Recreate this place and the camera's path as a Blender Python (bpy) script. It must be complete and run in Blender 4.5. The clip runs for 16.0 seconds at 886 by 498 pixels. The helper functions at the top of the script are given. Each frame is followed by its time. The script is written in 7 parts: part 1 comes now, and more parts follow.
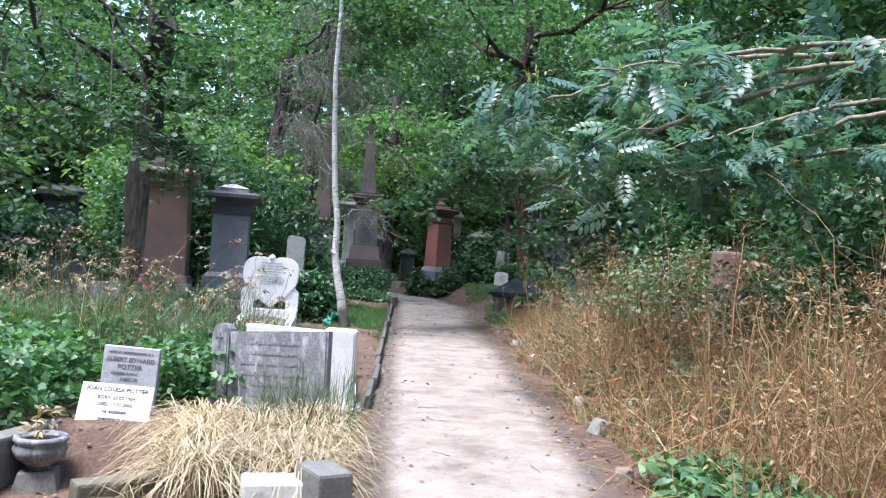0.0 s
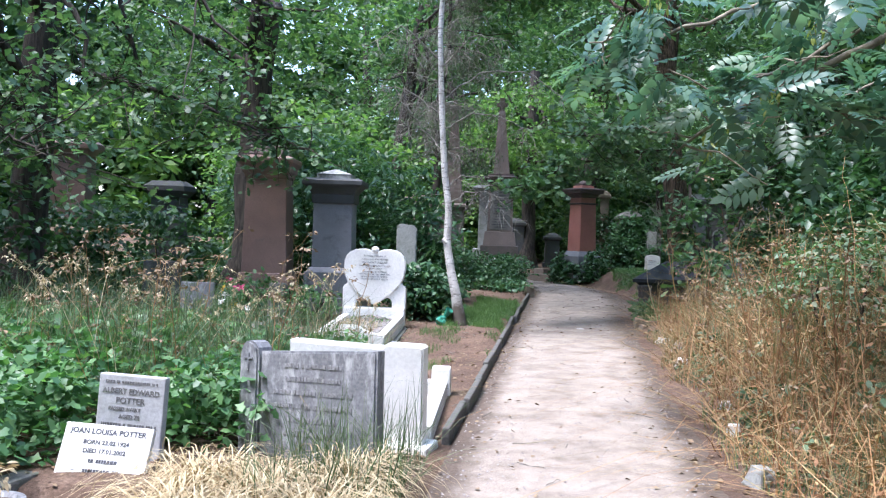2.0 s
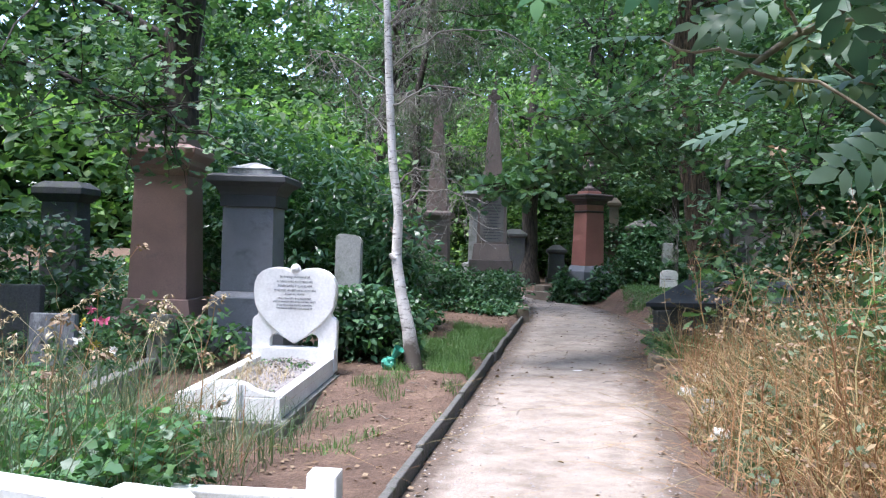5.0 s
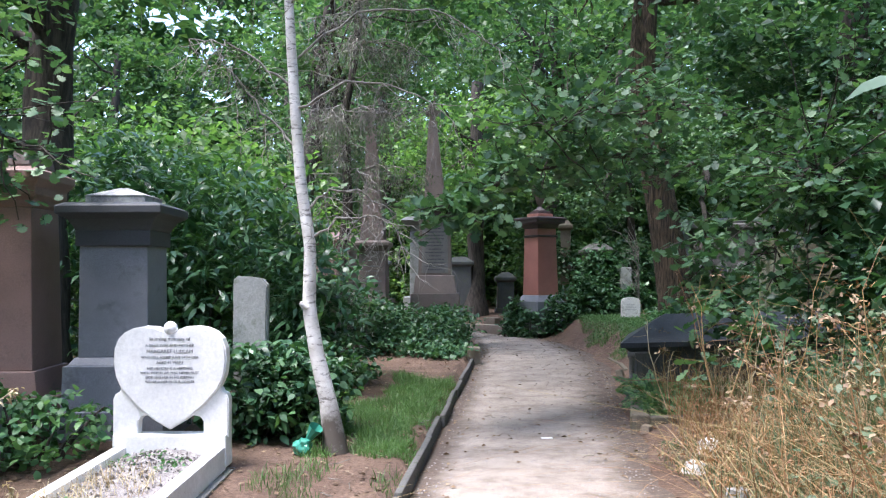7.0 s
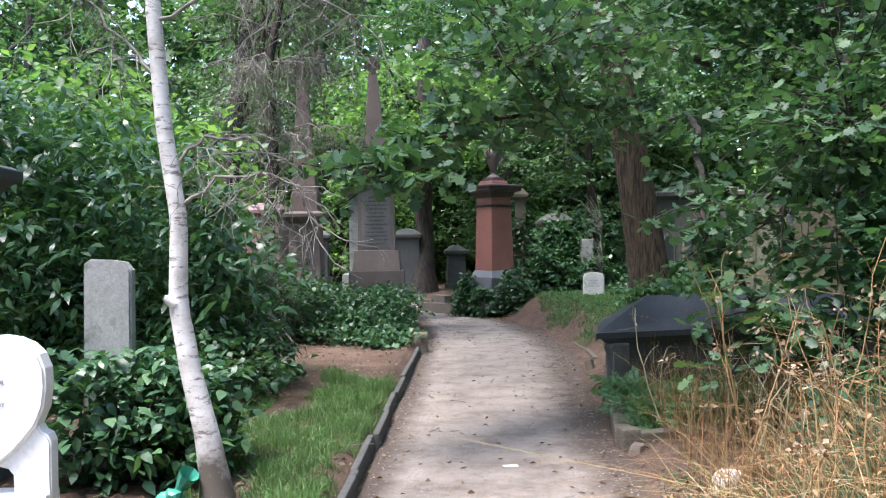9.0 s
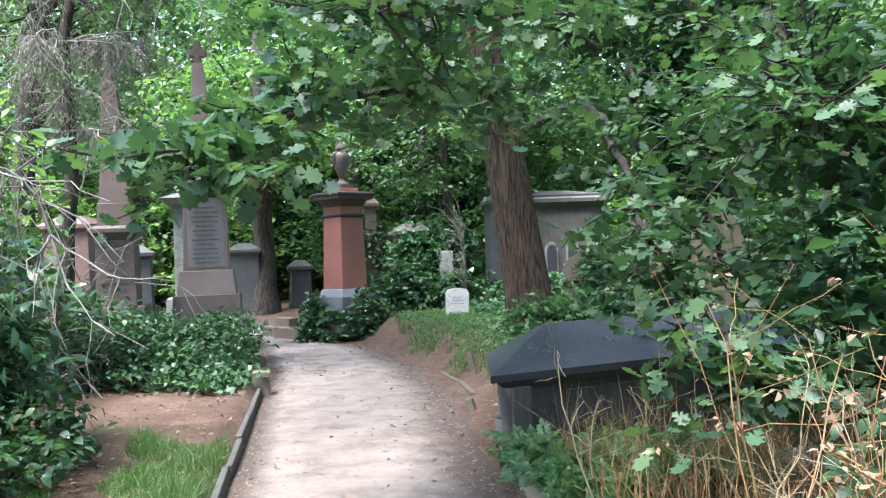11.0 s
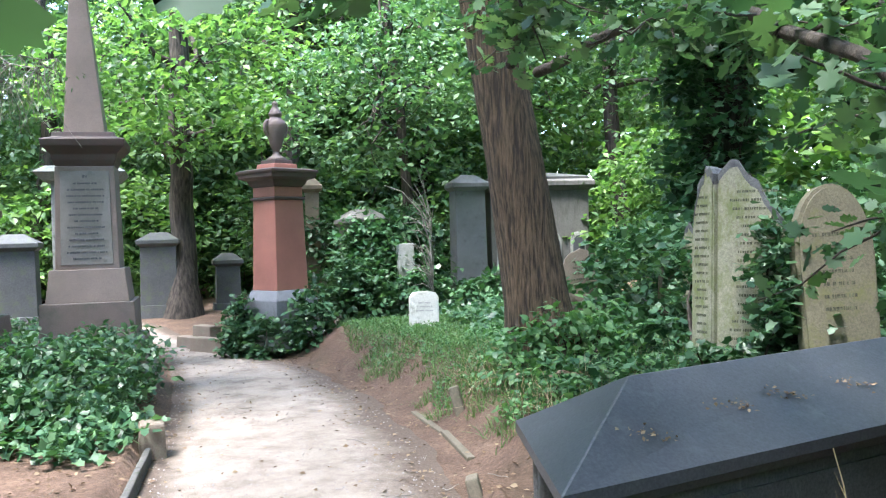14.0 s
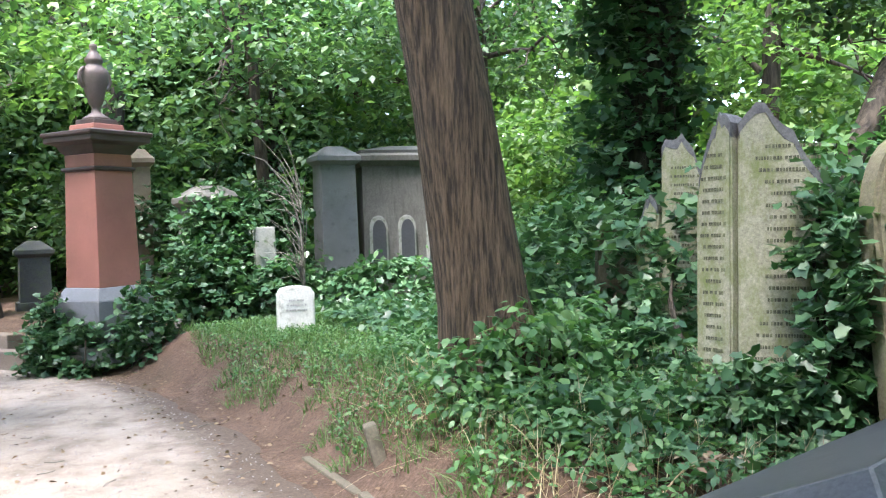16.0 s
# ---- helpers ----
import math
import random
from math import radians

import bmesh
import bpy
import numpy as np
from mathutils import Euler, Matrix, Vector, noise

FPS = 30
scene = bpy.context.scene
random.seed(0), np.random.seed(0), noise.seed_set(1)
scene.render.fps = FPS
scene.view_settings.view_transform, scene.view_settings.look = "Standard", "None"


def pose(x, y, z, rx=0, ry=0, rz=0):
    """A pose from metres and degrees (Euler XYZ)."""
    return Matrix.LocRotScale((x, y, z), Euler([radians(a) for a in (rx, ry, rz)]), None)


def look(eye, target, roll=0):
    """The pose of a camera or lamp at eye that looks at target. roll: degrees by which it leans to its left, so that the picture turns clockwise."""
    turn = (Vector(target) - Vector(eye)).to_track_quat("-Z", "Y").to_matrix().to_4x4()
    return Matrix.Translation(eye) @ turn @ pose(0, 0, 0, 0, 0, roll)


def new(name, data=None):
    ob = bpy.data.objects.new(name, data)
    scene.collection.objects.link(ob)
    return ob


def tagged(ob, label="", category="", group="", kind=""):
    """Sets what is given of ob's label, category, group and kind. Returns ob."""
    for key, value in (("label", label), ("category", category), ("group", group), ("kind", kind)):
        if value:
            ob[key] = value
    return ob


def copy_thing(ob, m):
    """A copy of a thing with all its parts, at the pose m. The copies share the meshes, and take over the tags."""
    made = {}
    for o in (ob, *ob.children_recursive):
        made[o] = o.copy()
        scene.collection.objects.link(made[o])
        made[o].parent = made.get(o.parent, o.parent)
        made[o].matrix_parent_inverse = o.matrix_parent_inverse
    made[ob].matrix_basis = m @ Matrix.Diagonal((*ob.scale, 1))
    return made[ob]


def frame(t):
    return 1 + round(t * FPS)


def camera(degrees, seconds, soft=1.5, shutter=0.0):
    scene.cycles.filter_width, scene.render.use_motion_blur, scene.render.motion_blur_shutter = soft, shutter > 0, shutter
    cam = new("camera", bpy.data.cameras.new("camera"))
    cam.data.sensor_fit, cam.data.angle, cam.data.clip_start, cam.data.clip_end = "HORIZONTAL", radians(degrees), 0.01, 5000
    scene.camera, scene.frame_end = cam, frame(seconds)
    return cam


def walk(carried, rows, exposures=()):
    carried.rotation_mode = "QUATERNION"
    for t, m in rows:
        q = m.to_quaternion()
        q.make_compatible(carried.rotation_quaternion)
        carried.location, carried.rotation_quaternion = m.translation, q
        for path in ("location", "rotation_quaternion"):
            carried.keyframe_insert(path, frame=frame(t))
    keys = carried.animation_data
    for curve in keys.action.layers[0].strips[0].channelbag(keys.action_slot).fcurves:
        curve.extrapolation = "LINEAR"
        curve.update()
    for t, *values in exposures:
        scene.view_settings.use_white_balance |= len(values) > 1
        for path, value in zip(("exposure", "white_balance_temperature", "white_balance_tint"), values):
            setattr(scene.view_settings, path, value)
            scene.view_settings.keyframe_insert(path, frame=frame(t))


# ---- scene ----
cam = camera(54.4, 16.0, 1.2)
PATH = [
    (0, (0.215, -2.21, 1.255), (0.304, -0.212, 1.271), 3.9),
    (0.5, (0.411, -1.864, 1.275), (0.325, 0.134, 1.299), 4.3),
    (1, (0.556, -1.484, 1.296), (0.334, 0.503, 1.314), 4.2),
    (1.5, (0.615, -1.001, 1.317), (0.372, 0.984, 1.313), 2.6),
    (2, (0.67, -0.558, 1.309), (0.398, 1.423, 1.271), 1.8),
    (2.5, (0.701, -0.047, 1.318), (0.376, 1.926, 1.289), 1.7),
    (3, (0.695, 0.477, 1.352), (0.444, 2.461, 1.333), 1.4),
    (3.2, (0.701, 0.614, 1.331), (0.463, 2.599, 1.313), 1.8),
    (5.3, (0.91, 2.6, 1.327), (0.605, 4.576, 1.318), 1.6),
    (5.5, (0.876, 2.767, 1.356), (0.591, 4.746, 1.349), 1.5),
    (6, (0.875, 3.275, 1.391), (0.645, 5.262, 1.376), 0.5),
    (6.5, (0.855, 3.751, 1.411), (0.669, 5.742, 1.436), 0.5),
    (7, (0.743, 4.247, 1.439), (0.568, 6.238, 1.492), -0.3),
    (7.5, (0.704, 4.728, 1.446), (0.488, 6.716, 1.469), -0.1),
    (8, (0.7, 5.134, 1.455), (0.482, 7.122, 1.468), 0.9),
    (8.5, (0.703, 5.595, 1.472), (0.571, 7.591, 1.467), 0.4),
    (9, (0.722, 6.051, 1.48), (0.66, 8.05, 1.466), -0.8),
    (9.5, (0.671, 6.541, 1.487), (0.73, 8.54, 1.482), -1.4),
    (9.7, (0.637, 6.756, 1.472), (0.739, 8.753, 1.472), -1.4),
    (11.8, (0.638, 8.544, 1.588), (0.998, 10.511, 1.597), -2.1),
    (12, (0.652, 8.731, 1.589), (1.024, 10.696, 1.605), -2.0),
    (12.5, (0.644, 9.324, 1.58), (1.089, 11.274, 1.59), -2.2),
    (13, (0.642, 9.829, 1.563), (1.093, 11.778, 1.551), -2.2),
    (13.4, (0.68, 10.255, 1.579), (1.109, 12.209, 1.566), -2.3),
    (13.5, (0.695, 10.365, 1.563), (1.123, 12.319, 1.556), -1.9),
    (14, (0.785, 10.914, 1.578), (1.225, 12.865, 1.554), -1.7),
    (14.5, (0.904, 11.461, 1.575), (1.374, 13.404, 1.534), -0.6),
    (15, (0.827, 12.021, 1.561), (1.374, 13.944, 1.514), -1.5),
    (15.5, (0.807, 12.606, 1.507), (1.435, 14.504, 1.449), -2.3),
    (16, (0.827, 13.151, 1.51), (1.631, 14.981, 1.447), -1.9),
]
walk(cam, [(t, look(eye, target, roll)) for t, eye, target, roll in PATH], [(0, 1.92, 5850, 17), (9, 2.3, 6250, 18), (9.7, 2.42, 6300, 18), (12, 3.18, 6000, 14), (14, 3.26, 6150, 13), (16, 3.38, 6450, 16)])


# ---- light ----
world = bpy.data.worlds.new("sky")
scene.world = world
world.use_nodes = True
wn = world.node_tree.nodes
sky = wn.new("ShaderNodeTexSky")
sky.sky_type, sky.sun_disc = "NISHITA", False
sky.sun_elevation, sky.sun_rotation = radians(69), radians(234)
sky.air_density, sky.dust_density, sky.ozone_density = 1.0, 1.6, 1.0
world.node_tree.links.new(sky.outputs["Color"], wn["Background"].inputs["Color"])
wn["Background"].inputs["Strength"].default_value = 0.15
sun_data = bpy.data.lights.new("sun", "SUN")
sun_data.energy, sun_data.angle, sun_data.color = 2.5, radians(22), (1.0, 0.97, 0.92)
sun = new("sun", sun_data)
sun.matrix_world = look((-9.5, -7, 30), (0, 0, 0))

rng = np.random.default_rng(7)


# ---- materials ----
def shader(name):
    m = bpy.data.materials.new(name)
    m.use_nodes = True
    nt = m.node_tree
    return m, nt, nt.nodes["Principled BSDF"]


def ramp(nt, fac, stops):
    r = nt.nodes.new("ShaderNodeValToRGB")
    while len(r.color_ramp.elements) < len(stops):
        r.color_ramp.elements.new(0.5)
    for e, (p, c) in zip(r.color_ramp.elements, stops):
        e.position, e.color = p, (*c, 1)
    nt.links.new(fac, r.inputs["Fac"])
    return r.outputs["Color"]


def noise_tex(nt, scale, detail=6, rough=0.6, space="Object", stretch=(1, 1, 1)):
    tc = nt.nodes.new("ShaderNodeTexCoord")
    mp = nt.nodes.new("ShaderNodeMapping")
    mp.inputs["Scale"].default_value = stretch
    nt.links.new(tc.outputs[space], mp.inputs["Vector"])
    n = nt.nodes.new("ShaderNodeTexNoise")
    n.inputs["Scale"].default_value, n.inputs["Detail"].default_value, n.inputs["Roughness"].default_value = scale, detail, rough
    nt.links.new(mp.outputs["Vector"], n.inputs["Vector"])
    return n.outputs["Fac"]


def mix(nt, fac, a, b, blend="MIX"):
    m = nt.nodes.new("ShaderNodeMix")
    m.data_type, m.blend_type = "RGBA", blend
    for sock, v in ((m.inputs["Factor"], fac), (m.inputs["A"], a), (m.inputs["B"], b)):
        if isinstance(v, (int, float)):
            sock.default_value = v
        elif isinstance(v, tuple):
            sock.default_value = (*v, 1)
        else:
            nt.links.new(v, sock)
    return m.outputs["Result"]


def bump(nt, bsdf, height, strength, dist=0.01):
    b = nt.nodes.new("ShaderNodeBump")
    b.inputs["Strength"].default_value, b.inputs["Distance"].default_value = strength, dist
    nt.links.new(height, b.inputs["Height"])
    nt.links.new(b.outputs["Normal"], bsdf.inputs["Normal"])


def stone(name, dark, light, stain, fine=180, coarse=3.0, stain_at=(0.52, 0.68), rough=0.7, bumpy=0.25, stretch=(1, 1, 1)):
    """Stone with fine grain, coarse tone and stains of a shape of their own."""
    m, nt, b = shader(name)
    grain = ramp(nt, noise_tex(nt, fine, 3, 0.7), [(0.3, dark), (0.7, light)])
    tone = ramp(nt, noise_tex(nt, coarse, 8, 0.65), [(0.25, (0.72, 0.72, 0.72)), (0.75, (1.12, 1.12, 1.12))])
    col = mix(nt, 1.0, grain, tone, "MULTIPLY")
    sf = ramp(nt, noise_tex(nt, coarse * 2.3, 9, 0.72, stretch=stretch), [(stain_at[0], (0, 0, 0)), (stain_at[1], (1, 1, 1))])
    nt.links.new(mix(nt, sf, col, stain), b.inputs["Base Color"])
    b.inputs["Roughness"].default_value = rough
    bump(nt, b, noise_tex(nt, 60, 8, 0.7), bumpy)
    return m


def leaf(name, dark, mid, light, gloss=0.45, through_light=0.3, hue_rows=None, tint=(1.08, 1.27, 0.62)):
    """A leaf material: each leaf has a tone of its own, and lets some light through."""
    m, nt, b = shader(name)
    geo = nt.nodes.new("ShaderNodeNewGeometry")
    col = ramp(nt, geo.outputs["Random Per Island"], hue_rows or [(0.0, dark), (0.5, mid), (0.92, light), (1.0, light)])
    living = tint[1] > 1.1
    patch = ramp(nt, noise_tex(nt, 0.9, 4, 0.6), [(0.3, (0.83, 0.78, 0.82)), (0.7, (1.22, 1.09, 1.04))] if living else [(0.3, (0.75, 0.8, 0.8)), (0.7, (1.12, 1.12, 1.0))])
    col = mix(nt, 1.0, col, patch, "MULTIPLY")
    nt.links.new(col, b.inputs["Base Color"])
    b.inputs["Roughness"].default_value = gloss
    b.inputs["Specular IOR Level"].default_value = 0.5
    t = nt.nodes.new("ShaderNodeBsdfTranslucent")
    nt.links.new(mix(nt, 1.0, col, tint, "MULTIPLY"), t.inputs["Color"])
    s = nt.nodes.new("ShaderNodeMixShader")
    s.inputs["Fac"].default_value = through_light
    nt.links.new(b.outputs["BSDF"], s.inputs[1])
    nt.links.new(t.outputs["BSDF"], s.inputs[2])
    nt.links.new(s.outputs["Shader"], nt.nodes["Material Output"].inputs["Surface"])
    return m


def bark(name, dark, light, stretch=(9, 9, 1.2), strength=0.8, moss=None, dist=0.03):
    m, nt, b = shader(name)
    f = noise_tex(nt, 2.2, 9, 0.62, stretch=stretch)
    col = ramp(nt, f, [(0.4, dark), (0.6, light)])
    if moss:
        col = mix(nt, ramp(nt, noise_tex(nt, 1.3, 6, 0.6), [(0.5, (0, 0, 0)), (0.7, (0.7, 0.7, 0.7))]), col, moss)
    nt.links.new(col, b.inputs["Base Color"])
    b.inputs["Roughness"].default_value = 0.9
    bump(nt, b, f, strength, dist)
    return m


M = {}
M["white_marble"] = stone("white_marble", (0.76, 0.76, 0.74), (0.86, 0.86, 0.84), (0.62, 0.62, 0.58), 40, 2.5, (0.58, 0.75), 0.45, 0.06)
M["old_marble"] = stone("old_marble", (0.62, 0.62, 0.58), (0.8, 0.8, 0.76), (0.3, 0.31, 0.26), 60, 4, (0.54, 0.7), 0.6, 0.2)
M["grey_granite"] = stone("grey_granite", (0.145, 0.15, 0.165), (0.255, 0.262, 0.285), (0.07, 0.075, 0.08), 160, 2.2, (0.55, 0.75), 0.5, 0.12)
M["dark_cap"] = stone("dark_cap", (0.035, 0.038, 0.042), (0.075, 0.08, 0.085), (0.3, 0.3, 0.29), 120, 3.5, (0.68, 0.82), 0.6, 0.2)
M["slate"] = stone("slate", (0.13, 0.135, 0.15), (0.24, 0.245, 0.26), (0.44, 0.45, 0.46), 50, 6, (0.5, 0.68), 0.65, 0.2, (1, 1, 0.4))
M["pink_granite"] = stone("pink_granite", (0.19, 0.12, 0.102), (0.315, 0.205, 0.175), (0.12, 0.1, 0.09), 150, 2.0, (0.6, 0.78), 0.5, 0.12)
M["brown_granite"] = stone("brown_granite", (0.13, 0.10, 0.09), (0.22, 0.165, 0.15), (0.10, 0.10, 0.075), 150, 2.0, (0.5, 0.72), 0.6, 0.2)
M["pale_pink_granite"] = stone("pale_pink_granite", (0.18, 0.138, 0.122), (0.3, 0.235, 0.208), (0.24, 0.2, 0.165), 150, 2.0, (0.58, 0.78), 0.5, 0.12)
M["red_granite"] = stone("red_granite", (0.3, 0.122, 0.096), (0.48, 0.215, 0.172), (0.19, 0.09, 0.075), 150, 1.6, (0.62, 0.8), 0.35, 0.08)
M["red_dark"] = stone("red_dark", (0.055, 0.038, 0.036), (0.11, 0.07, 0.066), (0.06, 0.06, 0.055), 150, 2.5, (0.5, 0.7), 0.5, 0.12)
M["grey_stone"] = stone("grey_stone", (0.24, 0.25, 0.24), (0.36, 0.37, 0.35), (0.14, 0.16, 0.12), 70, 4, (0.5, 0.66), 0.8, 0.35)
M["mossy_stone"] = stone("mossy_stone", (0.2, 0.198, 0.145), (0.38, 0.375, 0.285), (0.15, 0.18, 0.065), 60, 3.4, (0.46, 0.66), 0.85, 0.35, (1, 1, 0.5))
M["sandstone"] = stone("sandstone", (0.16, 0.127, 0.1), (0.27, 0.22, 0.172), (0.2, 0.2, 0.14), 80, 4, (0.52, 0.7), 0.85, 0.4)
# pale colour stands in for sky reflected on the pedestal's dark cap
M["sky_pale_cap"] = stone("sky_pale_cap", (0.16, 0.165, 0.17), (0.3, 0.3, 0.3), (0.42, 0.43, 0.41), 90, 5, (0.45, 0.65), 0.6, 0.2)
M["edging_dark"] = stone("edging_dark", (0.075, 0.073, 0.068), (0.145, 0.14, 0.13), (0.05, 0.06, 0.035), 70, 5, (0.5, 0.65), 0.9, 0.5)
M["tan_stone"] = stone("tan_stone", (0.11, 0.095, 0.07), (0.19, 0.165, 0.12), (0.075, 0.078, 0.05), 60, 3, (0.5, 0.7), 0.85, 0.35)
M["kerb_stone"] = stone("kerb_stone", (0.12, 0.12, 0.115), (0.22, 0.215, 0.2), (0.09, 0.1, 0.06), 70, 5, (0.5, 0.65), 0.85, 0.4)
M["black_slate"] = stone("black_slate", (0.042, 0.046, 0.054), (0.08, 0.085, 0.098), (0.11, 0.115, 0.125), 60, 2.4, (0.56, 0.75), 0.45, 0.12)
M["worn_slate"] = stone("worn_slate", (0.085, 0.088, 0.094), (0.15, 0.155, 0.16), (0.06, 0.06, 0.07), 50, 9, (0.5, 0.65), 0.6, 0.2)
M["tomb_stone"] = stone("tomb_stone", (0.055, 0.057, 0.06), (0.12, 0.12, 0.12), (0.2, 0.2, 0.19), 70, 3, (0.58, 0.75), 0.7, 0.25, (2, 2, 0.3))
M["tomb_pier"] = stone("tomb_pier", (0.09, 0.09, 0.085), (0.17, 0.165, 0.155), (0.07, 0.075, 0.06), 70, 3, (0.5, 0.7), 0.8, 0.3, (2, 2, 0.3))
M["far_stone"] = stone("far_stone", (0.05, 0.054, 0.056), (0.105, 0.11, 0.112), (0.08, 0.1, 0.06), 60, 3, (0.5, 0.7), 0.8, 0.3)
M["weathered_lettering"] = stone("weathered_lettering", (0.04, 0.042, 0.03), (0.07, 0.072, 0.05), (0.15, 0.16, 0.09), 60, 9, (0.45, 0.6), 0.8, 0.05)
M["slate_lettering"] = stone("slate_lettering", (0.26, 0.265, 0.275), (0.4, 0.4, 0.41), (0.14, 0.14, 0.15), 60, 14, (0.4, 0.6), 0.7, 0.05)
M["tablet_grey"] = stone("tablet_grey", (0.36, 0.37, 0.39), (0.5, 0.51, 0.53), (0.28, 0.29, 0.28), 60, 4, (0.5, 0.7), 0.6, 0.15)
M["olive_stone"] = stone("olive_stone", (0.125, 0.116, 0.078), (0.22, 0.205, 0.14), (0.16, 0.165, 0.07), 60, 3, (0.5, 0.68), 0.85, 0.35)
M["die_panel"] = stone("die_panel", (0.2, 0.182, 0.175), (0.3, 0.28, 0.27), (0.16, 0.155, 0.14), 120, 4, (0.55, 0.72), 0.5, 0.1)
M["engraving"] = stone("engraving", (0.15, 0.155, 0.17), (0.24, 0.245, 0.26), (0.4, 0.4, 0.4), 60, 30, (0.55, 0.75), 0.7, 0.05)
M["lettering"] = stone("lettering", (0.05, 0.055, 0.07), (0.1, 0.105, 0.12), (0.2, 0.2, 0.2), 60, 30, (0.6, 0.8), 0.7, 0.05)
M["faint_lettering"] = stone("faint_lettering", (0.1, 0.1, 0.105), (0.17, 0.17, 0.17), (0.3, 0.3, 0.3), 60, 30, (0.5, 0.7), 0.7, 0.05)
M["pale_lettering"] = stone("pale_lettering", (0.4, 0.4, 0.4), (0.5, 0.5, 0.5), (0.25, 0.25, 0.25), 60, 30, (0.45, 0.7), 0.7, 0.05)
M["chips"] = stone("chips", (0.15, 0.14, 0.135), (0.4, 0.375, 0.36), (0.13, 0.105, 0.1), 90, 30, (0.5, 0.6), 0.8, 0.4)
M["oak_bark"] = bark("oak_bark", (0.026, 0.017, 0.01), (0.155, 0.107, 0.066), (19, 19, 1.8), 1.0, None, 0.12)
M["dark_bark"] = bark("dark_bark", (0.02, 0.017, 0.013), (0.075, 0.06, 0.048), (9, 9, 1.2), 0.8)
M["twig_bark"] = bark("twig_bark", (0.13, 0.11, 0.08), (0.26, 0.23, 0.17), (6, 6, 6), 0.3)
M["dead_twig"] = bark("dead_twig", (0.12, 0.112, 0.098), (0.25, 0.235, 0.205), (6, 6, 6), 0.3)
M["leaf_oak"] = leaf("leaf_oak", (0.045, 0.116, 0.062), (0.075, 0.17, 0.085), (0.13, 0.245, 0.11), 0.48, 0.36)
M["leaf_ash"] = leaf("leaf_ash", (0.055, 0.14, 0.115), (0.082, 0.185, 0.145), (0.13, 0.245, 0.165), 0.36, 0.4, tint=(1.05, 1.25, 0.75))
# paler copy of leaf_ash: the light on the hanging shoot is in the colour
M["leaf_ash_lit"] = leaf("leaf_ash_lit", (0.12, 0.235, 0.16), (0.17, 0.295, 0.205), (0.23, 0.355, 0.25), 0.32, 0.45, tint=(1.05, 1.2, 0.8))
M["leaf_dark"] = leaf("leaf_dark", (0.0246, 0.0727, 0.039), (0.041, 0.112, 0.052), (0.0697, 0.155, 0.065), 0.42, 0.35)
M["leaf_wood"] = leaf("leaf_wood", (0.036, 0.095, 0.045), (0.062, 0.148, 0.066), (0.112, 0.21, 0.085), 0.48, 0.45)
M["leaf_bright"] = leaf("leaf_bright", (0.06, 0.145, 0.056), (0.1, 0.215, 0.075), (0.165, 0.295, 0.098), 0.48, 0.5)
M["leaf_laurel"] = leaf("leaf_laurel", (0.0328, 0.097, 0.052), (0.0533, 0.145, 0.065), (0.0902, 0.194, 0.091), 0.3, 0.3)
M["leaf_ivy"] = leaf("leaf_ivy", (0.028, 0.09, 0.043), (0.052, 0.145, 0.068), (0.11, 0.225, 0.11), 0.42, 0.28)
M["leaf_nettle"] = leaf("leaf_nettle", (0.045, 0.135, 0.06), (0.083, 0.21, 0.085), (0.14, 0.29, 0.115), 0.45, 0.38)
M["seed_keys"] = leaf("seed_keys", (0.2, 0.28, 0.06), (0.26, 0.34, 0.08), (0.34, 0.4, 0.12), 0.5, 0.3)
M["grass"] = leaf("grass", (0.055, 0.135, 0.038), (0.085, 0.195, 0.052), (0.135, 0.25, 0.085), 0.5, 0.3)
M["straw"] = leaf("straw", (0.3, 0.22, 0.13), (0.45, 0.36, 0.23), (0.58, 0.5, 0.35), 0.6, 0.2, None, (1.1, 1.0, 0.75))
M["dry_weed"] = leaf("dry_weed", (0.19, 0.115, 0.055), (0.3, 0.2, 0.1), (0.4, 0.3, 0.16), 0.7, 0.2, [(0.0, (0.19, 0.09, 0.045)), (0.35, (0.33, 0.175, 0.085)), (0.65, (0.42, 0.27, 0.14)), (0.85, (0.25, 0.22, 0.09)), (1.0, (0.5, 0.37, 0.23))], tint=(1.1, 1.0, 0.7))
M["green_weed"] = leaf("green_weed", (0.0492, 0.107, 0.0455), (0.0902, 0.155, 0.078), (0.164, 0.213, 0.13), 0.6, 0.25)
M["dead_leaf"] = leaf("dead_leaf", (0.10, 0.06, 0.035), (0.18, 0.115, 0.07), (0.29, 0.215, 0.145), 0.7, 0.1, tint=(1.1, 1.0, 0.7))
M["umbel"] = leaf("umbel", (0.14, 0.09, 0.06), (0.22, 0.15, 0.1), (0.3, 0.22, 0.15), 0.8, 0.15, tint=(1.1, 1.0, 0.7))


